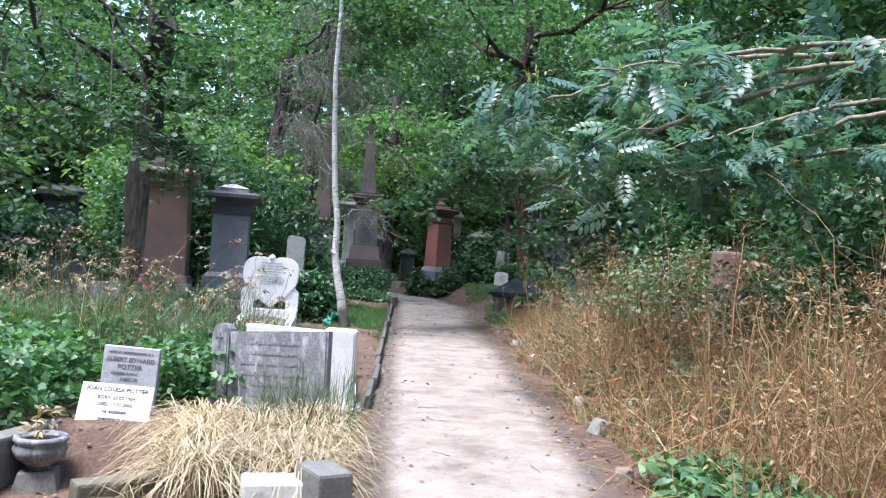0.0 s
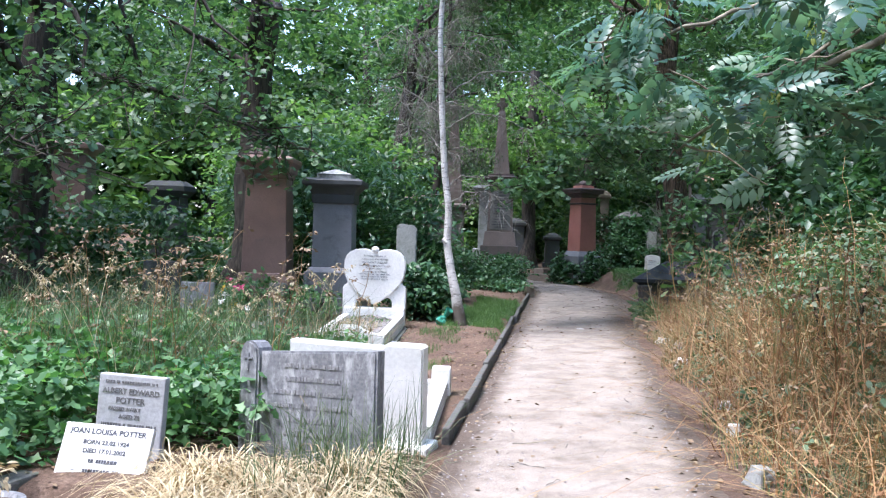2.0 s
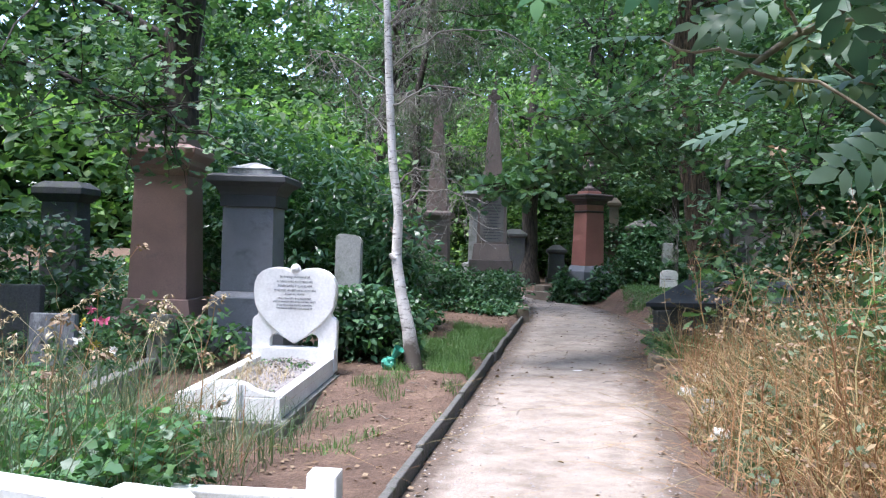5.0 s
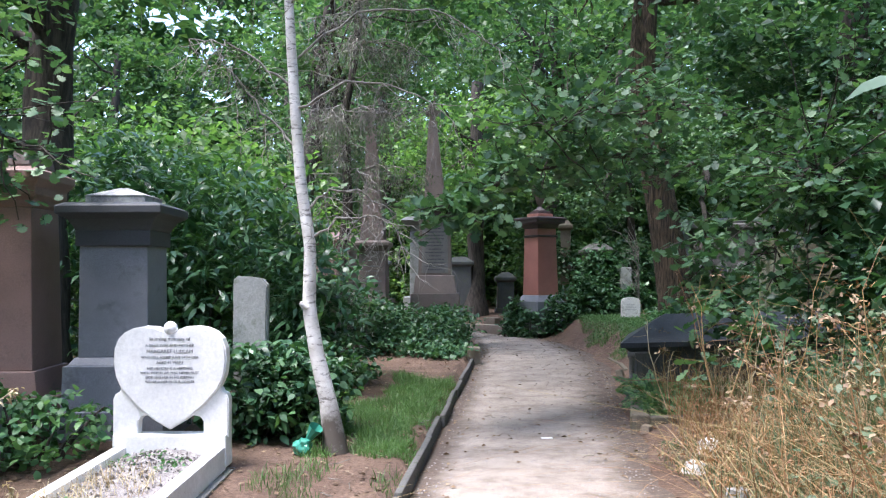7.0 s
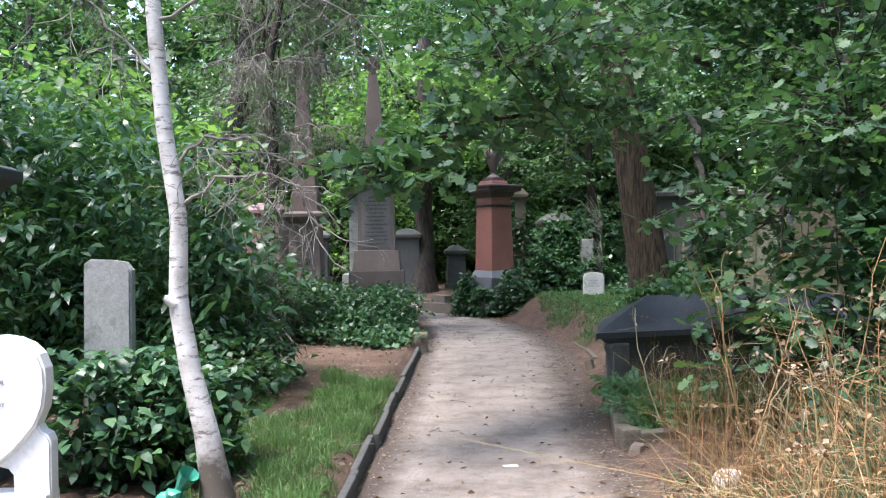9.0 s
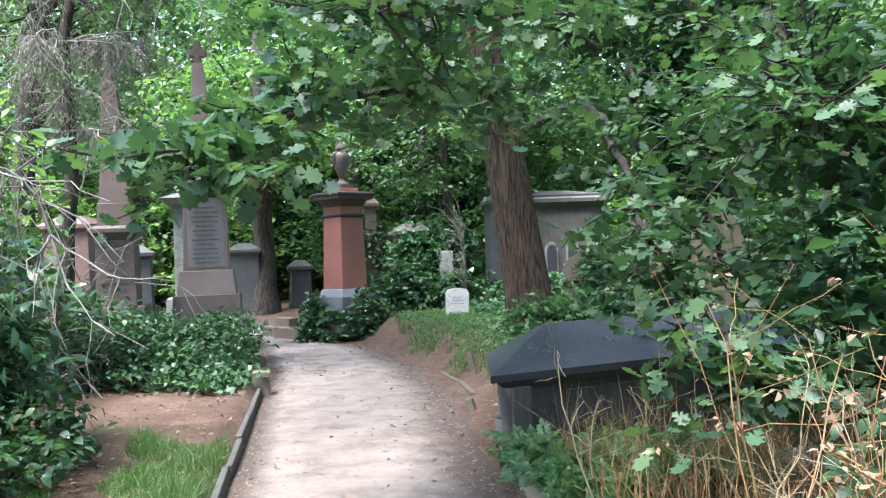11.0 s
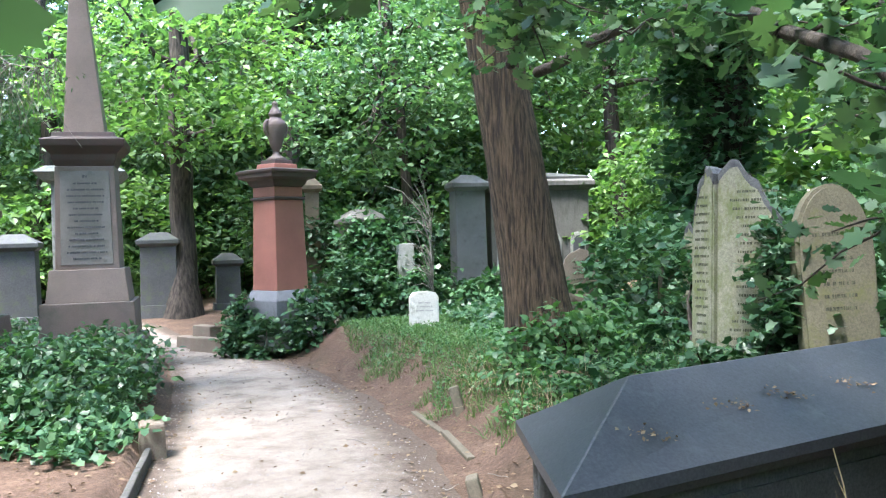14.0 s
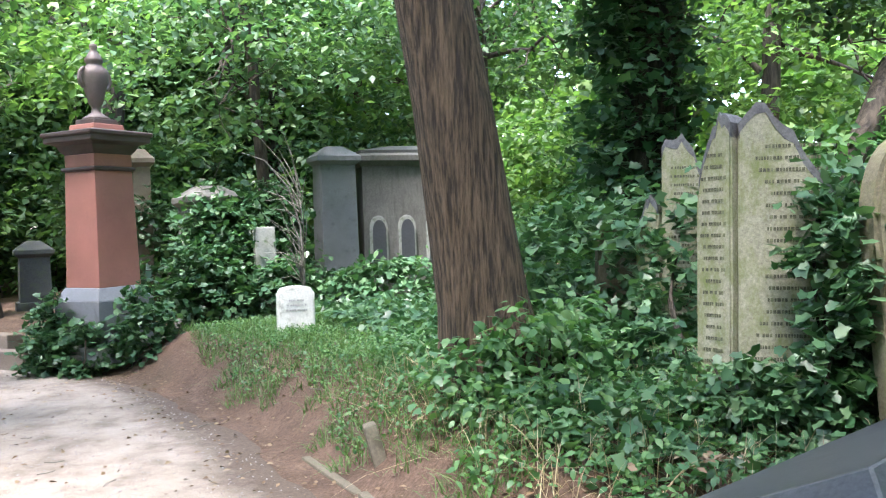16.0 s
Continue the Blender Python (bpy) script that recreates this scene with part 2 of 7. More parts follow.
def earth():
    m, nt, b = shader("earth")
    col = ramp(nt, noise_tex(nt, 1.1, 9, 0.65), [(0.3, (0.065, 0.045, 0.03)), (0.5, (0.12, 0.08, 0.055)), (0.7, (0.2, 0.125, 0.085))])
    bits = ramp(nt, noise_tex(nt, 38, 5, 0.75), [(0.35, (0.55, 0.5, 0.45)), (0.7, (1.35, 1.3, 1.25))])
    col = mix(nt, 1.0, col, bits, "MULTIPLY")
    moss = ramp(nt, noise_tex(nt, 0.6, 6, 0.6), [(0.55, (0, 0, 0)), (0.75, (0.6, 0.6, 0.6))])
    col = mix(nt, moss, col, (0.05, 0.075, 0.025))
    red = ramp(nt, noise_tex(nt, 2.4, 9, 0.7), [(0.3, (0.082, 0.053, 0.039)), (0.55, (0.15, 0.1, 0.073)), (0.75, (0.25, 0.178, 0.135))])
    red = mix(nt, 1.0, red, bits, "MULTIPLY")
    at = nt.nodes.new("ShaderNodeAttribute")
    at.attribute_name = "soil"
    wob = nt.nodes.new("ShaderNodeMath")
    wob.operation = "MULTIPLY_ADD"
    wob.inputs[1].default_value, wob.inputs[2].default_value = 0.9, -0.45
    nt.links.new(noise_tex(nt, 4, 8, 0.7), wob.inputs[0])
    add = nt.nodes.new("ShaderNodeMath")
    nt.links.new(at.outputs["Fac"], add.inputs[0])
    nt.links.new(wob.outputs[0], add.inputs[1])
    nt.links.new(mix(nt, ramp(nt, add.outputs[0], [(0.3, (0, 0, 0)), (0.6, (1, 1, 1))]), col, red), b.inputs["Base Color"])
    b.inputs["Roughness"].default_value = 0.95
    bump(nt, b, noise_tex(nt, 30, 8, 0.75), 0.9, 0.03)
    return m


def gravel_path():
    """Trodden pale grit, browner and dirtier along its margins."""
    m, nt, b = shader("gravel_path")
    at = nt.nodes.new("ShaderNodeAttribute")
    at.attribute_name = "margin"
    grit = ramp(nt, noise_tex(nt, 140, 4, 0.8), [(0.3, (0.16, 0.136, 0.114)), (0.5, (0.285, 0.25, 0.215)), (0.7, (0.43, 0.385, 0.34))])
    patch = ramp(nt, noise_tex(nt, 2.2, 9, 0.72), [(0.32, (0.48, 0.44, 0.4)), (0.5, (0.9, 0.87, 0.84)), (0.68, (1.15, 1.13, 1.11))])
    col = mix(nt, 1.0, grit, patch, "MULTIPLY")
    dirt = ramp(nt, noise_tex(nt, 45, 6, 0.75), [(0.3, (0.05, 0.036, 0.026)), (0.7, (0.14, 0.105, 0.08))])
    wob = nt.nodes.new("ShaderNodeMath")
    wob.operation = "MULTIPLY_ADD"
    wob.inputs[1].default_value, wob.inputs[2].default_value = 0.9, -0.45
    nt.links.new(noise_tex(nt, 5, 8, 0.7), wob.inputs[0])
    add = nt.nodes.new("ShaderNodeMath")
    nt.links.new(at.outputs["Fac"], add.inputs[0])
    nt.links.new(wob.outputs[0], add.inputs[1])
    f = ramp(nt, add.outputs[0], [(0.25, (0, 0, 0)), (0.75, (1, 1, 1))])
    nt.links.new(mix(nt, f, col, dirt), b.inputs["Base Color"])
    b.inputs["Roughness"].default_value = 0.95
    bump(nt, b, noise_tex(nt, 110, 6, 0.8), 0.5, 0.01)
    return m


def birch_bark():
    m, nt, b = shader("birch_bark")
    base = ramp(nt, noise_tex(nt, 7, 7, 0.65), [(0.3, (0.38, 0.36, 0.33)), (0.5, (0.6, 0.58, 0.55)), (0.7, (0.75, 0.74, 0.71))])
    marks = ramp(nt, noise_tex(nt, 5, 6, 0.7, stretch=(2.2, 2.2, 8)), [(0.54, (0, 0, 0)), (0.62, (0.8, 0.8, 0.8))])
    col = mix(nt, marks, base, (0.07, 0.06, 0.05))
    foot = ramp(nt, noise_tex(nt, 2.3, 5, 0.7, stretch=(1, 1, 0.6)), [(0.55, (0, 0, 0)), (0.75, (0.7, 0.7, 0.7))])
    col = mix(nt, foot, col, (0.3, 0.27, 0.23))
    tc = nt.nodes.new("ShaderNodeTexCoord")
    xyz = nt.nodes.new("ShaderNodeSeparateXYZ")
    nt.links.new(tc.outputs["Object"], xyz.inputs[0])
    rise = nt.nodes.new("ShaderNodeMath")
    rise.operation = "MULTIPLY_ADD"
    rise.inputs[1].default_value = 0.9
    nt.links.new(noise_tex(nt, 6, 6, 0.7), rise.inputs[0])
    nt.links.new(xyz.outputs["Z"], rise.inputs[2])
    rough_foot = ramp(nt, rise.outputs[0], [(0.58, (1, 1, 1)), (0.95, (0, 0, 0))])
    nt.links.new(mix(nt, rough_foot, col, (0.09, 0.075, 0.06)), b.inputs["Base Color"])
    b.inputs["Roughness"].default_value = 0.75
    bump(nt, b, noise_tex(nt, 14, 8, 0.7), 0.35, 0.02)
    return m


M["birch_bark"] = birch_bark()
M["earth"], M["gravel_path"] = earth(), gravel_path()


def plain(name, col, rough=0.6):
    m, nt, b = shader(name)
    c = ramp(nt, noise_tex(nt, 25, 5, 0.6), [(0.3, tuple(0.8 * v for v in col)), (0.7, col)])
    nt.links.new(c, b.inputs["Base Color"])
    b.inputs["Roughness"].default_value = rough
    return m


M["pink_petal"], M["white_petal"], M["green_plastic"] = plain("pink_petal", (0.75, 0.16, 0.3)), plain("white_petal", (0.8, 0.8, 0.76)), plain("green_plastic", (0.05, 0.28, 0.2), 0.3)
M["yellow_petal"] = plain("yellow_petal", (0.7, 0.5, 0.05))
M["pot_soil"] = plain("pot_soil", (0.08, 0.06, 0.04), 0.9)


# ---- mesh helpers ----
def fast_mesh(name, v, t):
    """A mesh from arrays of vertices and triangles."""
    v, t = np.asarray(v, np.float32), np.asarray(t, np.int32)
    me = bpy.data.meshes.new(name)
    me.vertices.add(len(v))
    me.vertices.foreach_set("co", v.ravel())
    me.loops.add(t.size)
    me.loops.foreach_set("vertex_index", t.ravel())
    me.polygons.add(len(t))
    me.polygons.foreach_set("loop_start", np.arange(0, t.size, t.shape[1], dtype=np.int32))
    me.polygons.foreach_set("loop_total", np.full(len(t), t.shape[1], dtype=np.int32))
    me.update(calc_edges=True)
    return me


def put(name, me, material, parent=None, label="", loc=(0, 0, 0), rot=(0, 0, 0)):
    if not me.materials:
        me.materials.append(M[material])
    ob = new(name, me)
    ob.matrix_basis = pose(*loc, *rot)
    if parent:
        ob.parent = parent
    if label:
        ob["label"] = label
    return ob


def part(name, bm, material, parent=None, label="", loc=(0, 0, 0), rot=(0, 0, 0), smooth=False):
    me = bpy.data.meshes.new(name)
    bm.to_mesh(me)
    bm.free()
    if smooth:
        me.shade_smooth()
    return put(name, me, material, parent, label, loc, rot)


def thing(name, loc, rz=0, label="", category="", group="", kind="", lean=(0, 0)):
    ob = new(name)
    ob.empty_display_size = 0.1
    ob.matrix_basis = pose(*loc, lean[0], lean[1], rz)
    return tagged(ob, label, category, group, kind)


def tbox(sx, sy, h, tx=None, ty=None, bev=0.012, seg=2):
    """A block with its base centred on the origin, tapered to tx by ty at the top, edges rounded."""
    tx, ty = sx if tx is None else tx, sy if ty is None else ty
    bm = bmesh.new()
    vs = [bm.verts.new((a * sx / 2, b * sy / 2, 0)) for a, b in ((-1, -1), (1, -1), (1, 1), (-1, 1))]
    ws = [bm.verts.new((a * tx / 2, b * ty / 2, h)) for a, b in ((-1, -1), (1, -1), (1, 1), (-1, 1))]
    bm.faces.new(vs[::-1])
    bm.faces.new(ws)
    for i in range(4):
        j = (i + 1) % 4
        bm.faces.new((vs[i], vs[j], ws[j], ws[i]))
    if bev:
        bmesh.ops.bevel(bm, geom=bm.edges[:], offset=bev, segments=seg, affect="EDGES", profile=0.6)
    return bm


def prism(outline, depth, bev=0.01):
    """A slab from an outline in x and z, depth along y, centred."""
    bm = bmesh.new()
    a = [bm.verts.new((x, -depth / 2, z)) for x, z in outline]
    b = [bm.verts.new((x, depth / 2, z)) for x, z in outline]
    bm.faces.new(a)
    bm.faces.new(b[::-1])
    n = len(outline)
    for i in range(n):
        bm.faces.new((a[i], b[i], b[(i + 1) % n], a[(i + 1) % n]))
    bmesh.ops.recalc_face_normals(bm, faces=bm.faces)
    if bev:
        rim = [e for e in bm.edges if abs(e.verts[0].co.y - e.verts[1].co.y) < 1e-6]
        bmesh.ops.bevel(bm, geom=rim, offset=bev, segments=2, affect="EDGES")
    return bm


def lathe(rows, seg=28):
    """A turned shape from (radius, height) rows."""
    bm = bmesh.new()
    rings = []
    for r, z in rows:
        rings.append([bm.verts.new((max(r, 0.001) * math.cos(2 * math.pi * i / seg), max(r, 0.001) * math.sin(2 * math.pi * i / seg), z)) for i in range(seg)])
    for a, b in zip(rings, rings[1:]):
        for i in range(seg):
            bm.faces.new((a[i], a[(i + 1) % seg], b[(i + 1) % seg], b[i]))
    bm.faces.new(rings[0][::-1])
    bm.faces.new(rings[-1])
    return bm


def moulding(w, d, rows, bev=0.006):
    """A square moulding: rows of (overhang, height) stacked into one solid about a w by d block."""
    bm = bmesh.new()
    rings = []
    for o, z in rows:
        rings.append([bm.verts.new((a * (w / 2 + o), b * (d / 2 + o), z)) for a, b in ((-1, -1), (1, -1), (1, 1), (-1, 1))])
    for r, s in zip(rings, rings[1:]):
        for i in range(4):
            bm.faces.new((r[i], r[(i + 1) % 4], s[(i + 1) % 4], s[i]))
    bm.faces.new(rings[0][::-1])
    bm.faces.new(rings[-1])
    if bev:
        bmesh.ops.bevel(bm, geom=bm.edges[:], offset=bev, segments=1, affect="EDGES")
    return bm


def tube(points, radii, seg=8):
    """Vertices and triangles of a round limb along points."""
    p = np.asarray(points, float)
    r = np.asarray(radii, float)
    d = np.gradient(p, axis=0)
    d /= np.linalg.norm(d, axis=1)[:, None] + 1e-9
    ref = np.where(np.abs(d[:, 2:3]) > 0.9, [[1.0, 0, 0]], [[0, 0, 1.0]])
    a = np.cross(d, ref)
    a /= np.linalg.norm(a, axis=1)[:, None]
    b = np.cross(d, a)
    if abs(d[0, 2]) > 0.6:
        a = np.cross(d, [[0, 1.0, 0]])
        a /= np.linalg.norm(a, axis=1)[:, None]
        b = np.cross(d, a)
    ang = np.arange(seg) * 2 * math.pi / seg
    v = p[:, None] + r[:, None, None] * (a[:, None] * np.cos(ang)[None, :, None] + b[:, None] * np.sin(ang)[None, :, None])
    t = []
    for i in range(len(p) - 1):
        for k in range(seg):
            q, w = i * seg + k, i * seg + (k + 1) % seg
            t += [(q, w, w + seg), (q, w + seg, q + seg)]
    return v.reshape(-1, 3), np.array(t)


def joined(pieces):
    """One pair of arrays from several."""
    vs, ts, n = [], [], 0
    for v, t in pieces:
        vs.append(v)
        ts.append(t + n)
        n += len(v)
    return np.concatenate(vs), np.concatenate(ts)


def words(text, size, material, parent, loc, rot=(90, 0, 0), thick=0.0015, weight=0.025):
    """A line of lettering, centred, in the built-in font."""
    cu = bpy.data.curves.new("lettering", "FONT")
    cu.body, cu.size, cu.extrude, cu.align_x, cu.align_y = text, size, thick, "CENTER", "CENTER"
    cu.resolution_u, cu.offset = 2, size * weight
    tmp = bpy.data.objects.new("lettering", cu)
    scene.collection.objects.link(tmp)
    bpy.context.view_layer.update()
    me = bpy.data.meshes.new_from_object(tmp.evaluated_get(bpy.context.evaluated_depsgraph_get()))
    bpy.data.objects.remove(tmp)
    return put("lettering", me, material, parent, "", loc, rot)


def bars(rows, width, material, parent, loc, gap, height, rot=(0, 0, 0), seed=1):
    """Writing that cannot be read: each row of it a line of short raised bars."""
    r = np.random.default_rng(seed)
    for i in range(rows):
        bm = bmesh.new()
        w = width * r.uniform(0.55, 1.0)
        x = -w / 2
        while x < w / 2:
            l = r.uniform(0.4, 0.95) * height
            bmesh.ops.create_cube(bm, size=1, matrix=Matrix.LocRotScale((x + l / 2, 0, 0), None, (l, 0.004, height)))
            x += l + height * (0.22 if r.random() > 0.18 else 0.8)
        tagged(part("lettering", bm, material, parent, "", (loc[0], loc[1], loc[2] - i * gap), rot), kind="stuff")


# ---- leaves ----
def mirrored(half, centre, fold=0.12):
    """A leaf template: a fan from the midrib over both halves of an outline."""
    v = [(0, centre, 0)] + [(x, y, abs(x) * fold) for x, y in half] + [(-x, y, abs(x) * fold) for x, y in half[1:-1]]
    n, k = len(half), len(half) - 2
    right = list(range(1, n + 1))
    left = [1] + list(range(n + 1, n + 1 + k)) + [n]
    t = [(0, a, b) for a, b in zip(right, right[1:])] + [(0, b, a) for a, b in zip(left, left[1:])]
    return np.array(v, float), np.array(t)


RHOMB = (np.array([(0, 0, 0), (0.32, 0.5, 0.09), (0, 1, -0.06), (-0.32, 0.5, 0.09)], float), np.array([(0, 1, 2), (0, 2, 3)]))
LANCE = (np.array([(0, 0, 0), (0.15, 0.35, 0.05), (0.13, 0.65, 0.02), (0, 1, -0.15), (-0.13, 0.65, 0.02), (-0.15, 0.35, 0.05)], float), np.array([(0, 1, 5), (1, 2, 5), (5, 2, 4), (2, 3, 4)]))
OVAL = (np.array([(0, 0, 0), (0.26, 0.28, 0.06), (0.24, 0.6, 0.03), (0, 1, -0.1), (-0.24, 0.6, 0.03), (-0.26, 0.28, 0.06)], float), np.array([(0, 1, 5), (1, 2, 5), (5, 2, 4), (2, 3, 4)]))
OAK = mirrored([(0, 0), (0.05, 0.12), (0.2, 0.18), (0.12, 0.3), (0.32, 0.42), (0.19, 0.53), (0.36, 0.68), (0.22, 0.78), (0.2, 0.94), (0.08, 0.92), (0, 1)], 0.55, 0.1)
IVY = mirrored([(0, 0.05), (0.42, 0.0), (0.27, 0.34), (0.38, 0.6), (0, 1)], 0.35, 0.15)


def ash_template(pairs=5):
    vs, ts, n = [], [], 0
    for i in range(pairs):
        y = 0.18 + 0.62 * i / (pairs - 1)
        for s in (-1, 1):
            a = s * radians(58)
            rot = np.array([[math.cos(a), math.sin(a), 0], [-math.sin(a), math.cos(a), 0], [0, 0, 1]])
            v = LANCE[0] * np.array([1.4, 1, 1]) * (0.34 if 0 < i < pairs - 1 else 0.28)
            vs.append(v @ rot.T + [0, y, -0.12 * y * y])
            ts.append(LANCE[1] + n)
            n += len(v)
    vs.append(LANCE[0] * 0.36 * np.array([1.5, 1, 1]) + [0, 0.84, -0.09])
    ts.append(LANCE[1] + n)
    n += 6
    vs.append(np.array([(-0.006, 0, 0), (0.006, 0, 0), (0, 0.86, -0.1)]))
    ts.append(np.array([(0, 1, 2)]) + n)
    return np.concatenate(vs), np.concatenate(ts)


ASH = ash_template()


def unit(a):
    return a / (np.linalg.norm(a, axis=1)[:, None] + 1e-9)


def leaf_cloud(p, axis, normal, size, template):
    """A leaf of the template at each place p, growing along axis, facing normal."""
    tv, tt = template
    y = unit(axis)
    x = unit(np.cross(y, normal))
    z = np.cross(x, y)
    v = p[:, None] + size[:, None, None] * (tv[None, :, 0:1] * x[:, None] + tv[None, :, 1:2] * y[:, None] + tv[None, :, 2:3] * z[:, None])
    t = tt[None] + (np.arange(len(p)) * len(tv))[:, None, None]
    return v.reshape(-1, 3), t.reshape(-1, 3)


def sprays(r, centres, per, spread, size, template, up=1.0, flat=0.5, droop=0.25):
    """Leaves gathered in sprays about centres."""
    n = len(centres)
    head = unit(r.normal(size=(n, 3)) * [1, 1, 0.35])
    c = np.repeat(centres, per, 0)
    h = np.repeat(head, per, 0)
    side = np.cross(h, [0, 0, 1.0])
    m = n * per
    along, across = r.uniform(-1, 1, m), r.normal(size=m) * 0.5
    p = c + spread * (h * along[:, None] + side * across[:, None]) + r.normal(size=(m, 3)) * spread * 0.35 * [1, 1, flat]
    axis = h * 0.5 + side * np.sign(across)[:, None] * 0.7 + r.normal(size=(m, 3)) * 0.4 - [0, 0, droop]
    nor = np.array([0, 0, up]) + r.normal(size=(m, 3)) * 0.45
    return leaf_cloud(p, axis, nor, size * r.uniform(0.65, 1.25, m), template)


def in_ellipsoids(r, shapes, n, shell=0.5):
    """Places within ellipsoids (x, y, z, rx, ry, rz), thicker towards their outside."""
    vol = np.array([s[3] * s[4] * s[5] for s in shapes]) ** 0.67
    pick = r.choice(len(shapes), n, p=vol / vol.sum())
    s = np.array(shapes, float)[pick]
    rad = (shell + (1 - shell) * r.random(n)) ** 0.6
    return s[:, :3] + unit(r.normal(size=(n, 3))) * rad[:, None] * s[:, 3:] * r.uniform(0.82, 1.12, (n, 1))


def blades(r, p, height, width, lean, bend=0.5):
    """Curved blades of grass or stalks at places p: three joints to a point."""
    n = len(p)
    a = r.uniform(0, 2 * math.pi, n)
    d = np.stack([np.cos(a), np.sin(a), np.zeros(n)], 1)
    f = r.uniform(0, 2 * math.pi, n)
    s = np.stack([np.cos(f), np.sin(f), np.zeros(n)], 1)
    ln = np.abs(r.normal(size=n)) * lean
    rows = []
    for k, wid in ((0, 1.0), (0.4, 0.85), (0.75, 0.55)):
        c = p + height[:, None] * (d * (ln * (k * (1 - bend) + bend * k * k))[:, None] + np.array([0, 0, 1.0]) * (k - 0.25 * ln * k * k)[:, None])
        rows += [c - s * (width * wid / 2)[:, None], c + s * (width * wid / 2)[:, None]]
    rows.append(p + height[:, None] * (d * ln[:, None] + np.array([0, 0, 1.0]) * (1 - 0.3 * ln)[:, None]))
    v = np.stack(rows, 1)
    t = np.array([(0, 1, 3), (0, 3, 2), (2, 3, 5), (2, 5, 4), (4, 5, 6)])
    return v.reshape(-1, 3), (t[None] + (np.arange(n) * 7)[:, None, None]).reshape(-1, 3)


# ---- ground ----
LEFT = [(-40, 0.0), (17.5, 0.02), (19.5, -0.02), (21, -0.12), (23, -0.35), (25, -0.75), (27, -1.5), (29, -3.2), (31, -6.0)]
RIGHT = [(-40, 1.45), (3, 1.48), (8, 1.58), (11, 1.68), (14, 1.78), (16, 1.95), (18, 2.0), (19.5, 1.85), (21, 1.6), (22.5, 1.2), (23.6, 0.7), (24.6, 0.2), (26, -0.2), (27.5, -1.0), (29, -2.0), (31, -4.5)]


def edge(rows, y):
    return np.interp(y, [a for a, _ in rows], [b for _, b in rows])


def step(a, b, x):
    t = np.clip((x - a) / (b - a), 0, 1)
    return t * t * (3 - 2 * t)


def height_at(x, y):
    """The lie of the land: a level path, a low lawn on one side, a mound under the oak on the other."""
    x, y = np.asarray(x, float), np.asarray(y, float)
    l, r = edge(LEFT, y), edge(RIGHT, y)
    lawn = -0.05 * step(0.1, 1.0, l - x) * step(5.5, 7, y) * (1 - step(7.8, 9.5, y)) + 0.12 * step(0.02, 0.12, l - x) * step(8.2, 10.4, y) + 0.06 * step(0.4, 3, l - x)
    lawn = np.where(y > 17.6, lawn + 0.16 * step(0.15, 1.2, l - x), lawn)
    mound = 0.45 * step(0.18, 1.0, x - r) * step(15.3, 17.0, y) * (1 - step(22.6, 24.2, y))
    bank = 0.07 * step(0.1, 1.5, x - r) * (1 - step(10.5, 12, y))
    bed = 0.06 * step(0.12, 0.22, x - r) * step(11, 11.3, y) * (1 - step(15.3, 17.0, y))
    far = 0.3 * step(3, 9, np.maximum(l - x, x - r)) + 0.25 * step(25.5, 29, y)
    dip = -0.2 * (1 - step(-3.0, 4.2, y)) - 0.3 * step(0.9, 1.6, l - x) * (1 - step(2.95, 3.45, y))
    rough = 0.02 * np.sin(x * 3.1 + 1.3 * np.sin(y * 1.7)) * np.cos(y * 2.3 + x) * step(0.2, 1.2, np.maximum(l - x, x - r))
    return lawn + np.maximum(mound, np.maximum(bank, bed)) + far + dip + rough


def grid_axis(lo, hi, fine, out):
    a = np.arange(lo, hi + fine / 2, fine)
    tail = np.cumsum(fine * 1.35 ** np.arange(1, out))
    return np.concatenate([lo - tail[::-1], a, hi + tail])


def grid_mesh(name, gx, gy, z):
    nx, ny = len(gx), len(gy)
    xx, yy = np.meshgrid(gx, gy)
    v = np.stack([xx, yy, z(xx, yy)], -1).reshape(-1, 3)
    i = (np.arange(ny - 1)[:, None] * nx + np.arange(nx - 1)[None]).ravel()
    return fast_mesh(name, v, np.stack([i, i + 1, i + nx + 1, i + nx], 1))


ground_mesh = grid_mesh("ground", grid_axis(-9, 9, 0.1, 26), grid_axis(-4, 32, 0.15, 25), lambda x, y: height_at(x, y) - 0.012 * (1 - step(-0.05, 0.05, np.maximum(edge(LEFT, y) - x, x - edge(RIGHT, y)))))
soil = ground_mesh.attributes.new("soil", "FLOAT", "POINT")
gv = np.array([v.co[:2] for v in ground_mesh.vertices])
bare = np.zeros(len(gv))
for x0, x1, y0, y1 in [(-1.3, 0.0, 15.6, 17.6), (-1.2, 0.0, 6.6, 10.9), (2.1, 3.5, 10.8, 12.3), (1.8, 2.6, 16.4, 23.0), (-2.1, -0.1, 1.5, 3.45), (1.5, 2.2, 2, 16), (-4.0, 1.0, 24.5, 31)]:
    f = step(x0 - 0.2, x0 + 0.2, gv[:, 0]) * (1 - step(x1 - 0.2, x1 + 0.2, gv[:, 0])) * step(y0 - 0.25, y0 + 0.25, gv[:, 1]) * (1 - step(y1 - 0.25, y1 + 0.25, gv[:, 1]))
    bare = np.maximum(bare, f)
soil.data.foreach_set("value", bare.astype(np.float32))
ground_mesh.shade_smooth()
ground = tagged(put("ground", ground_mesh, "earth"), "brown leaf-strewn earth of an overgrown cemetery", "ground", kind="structure")

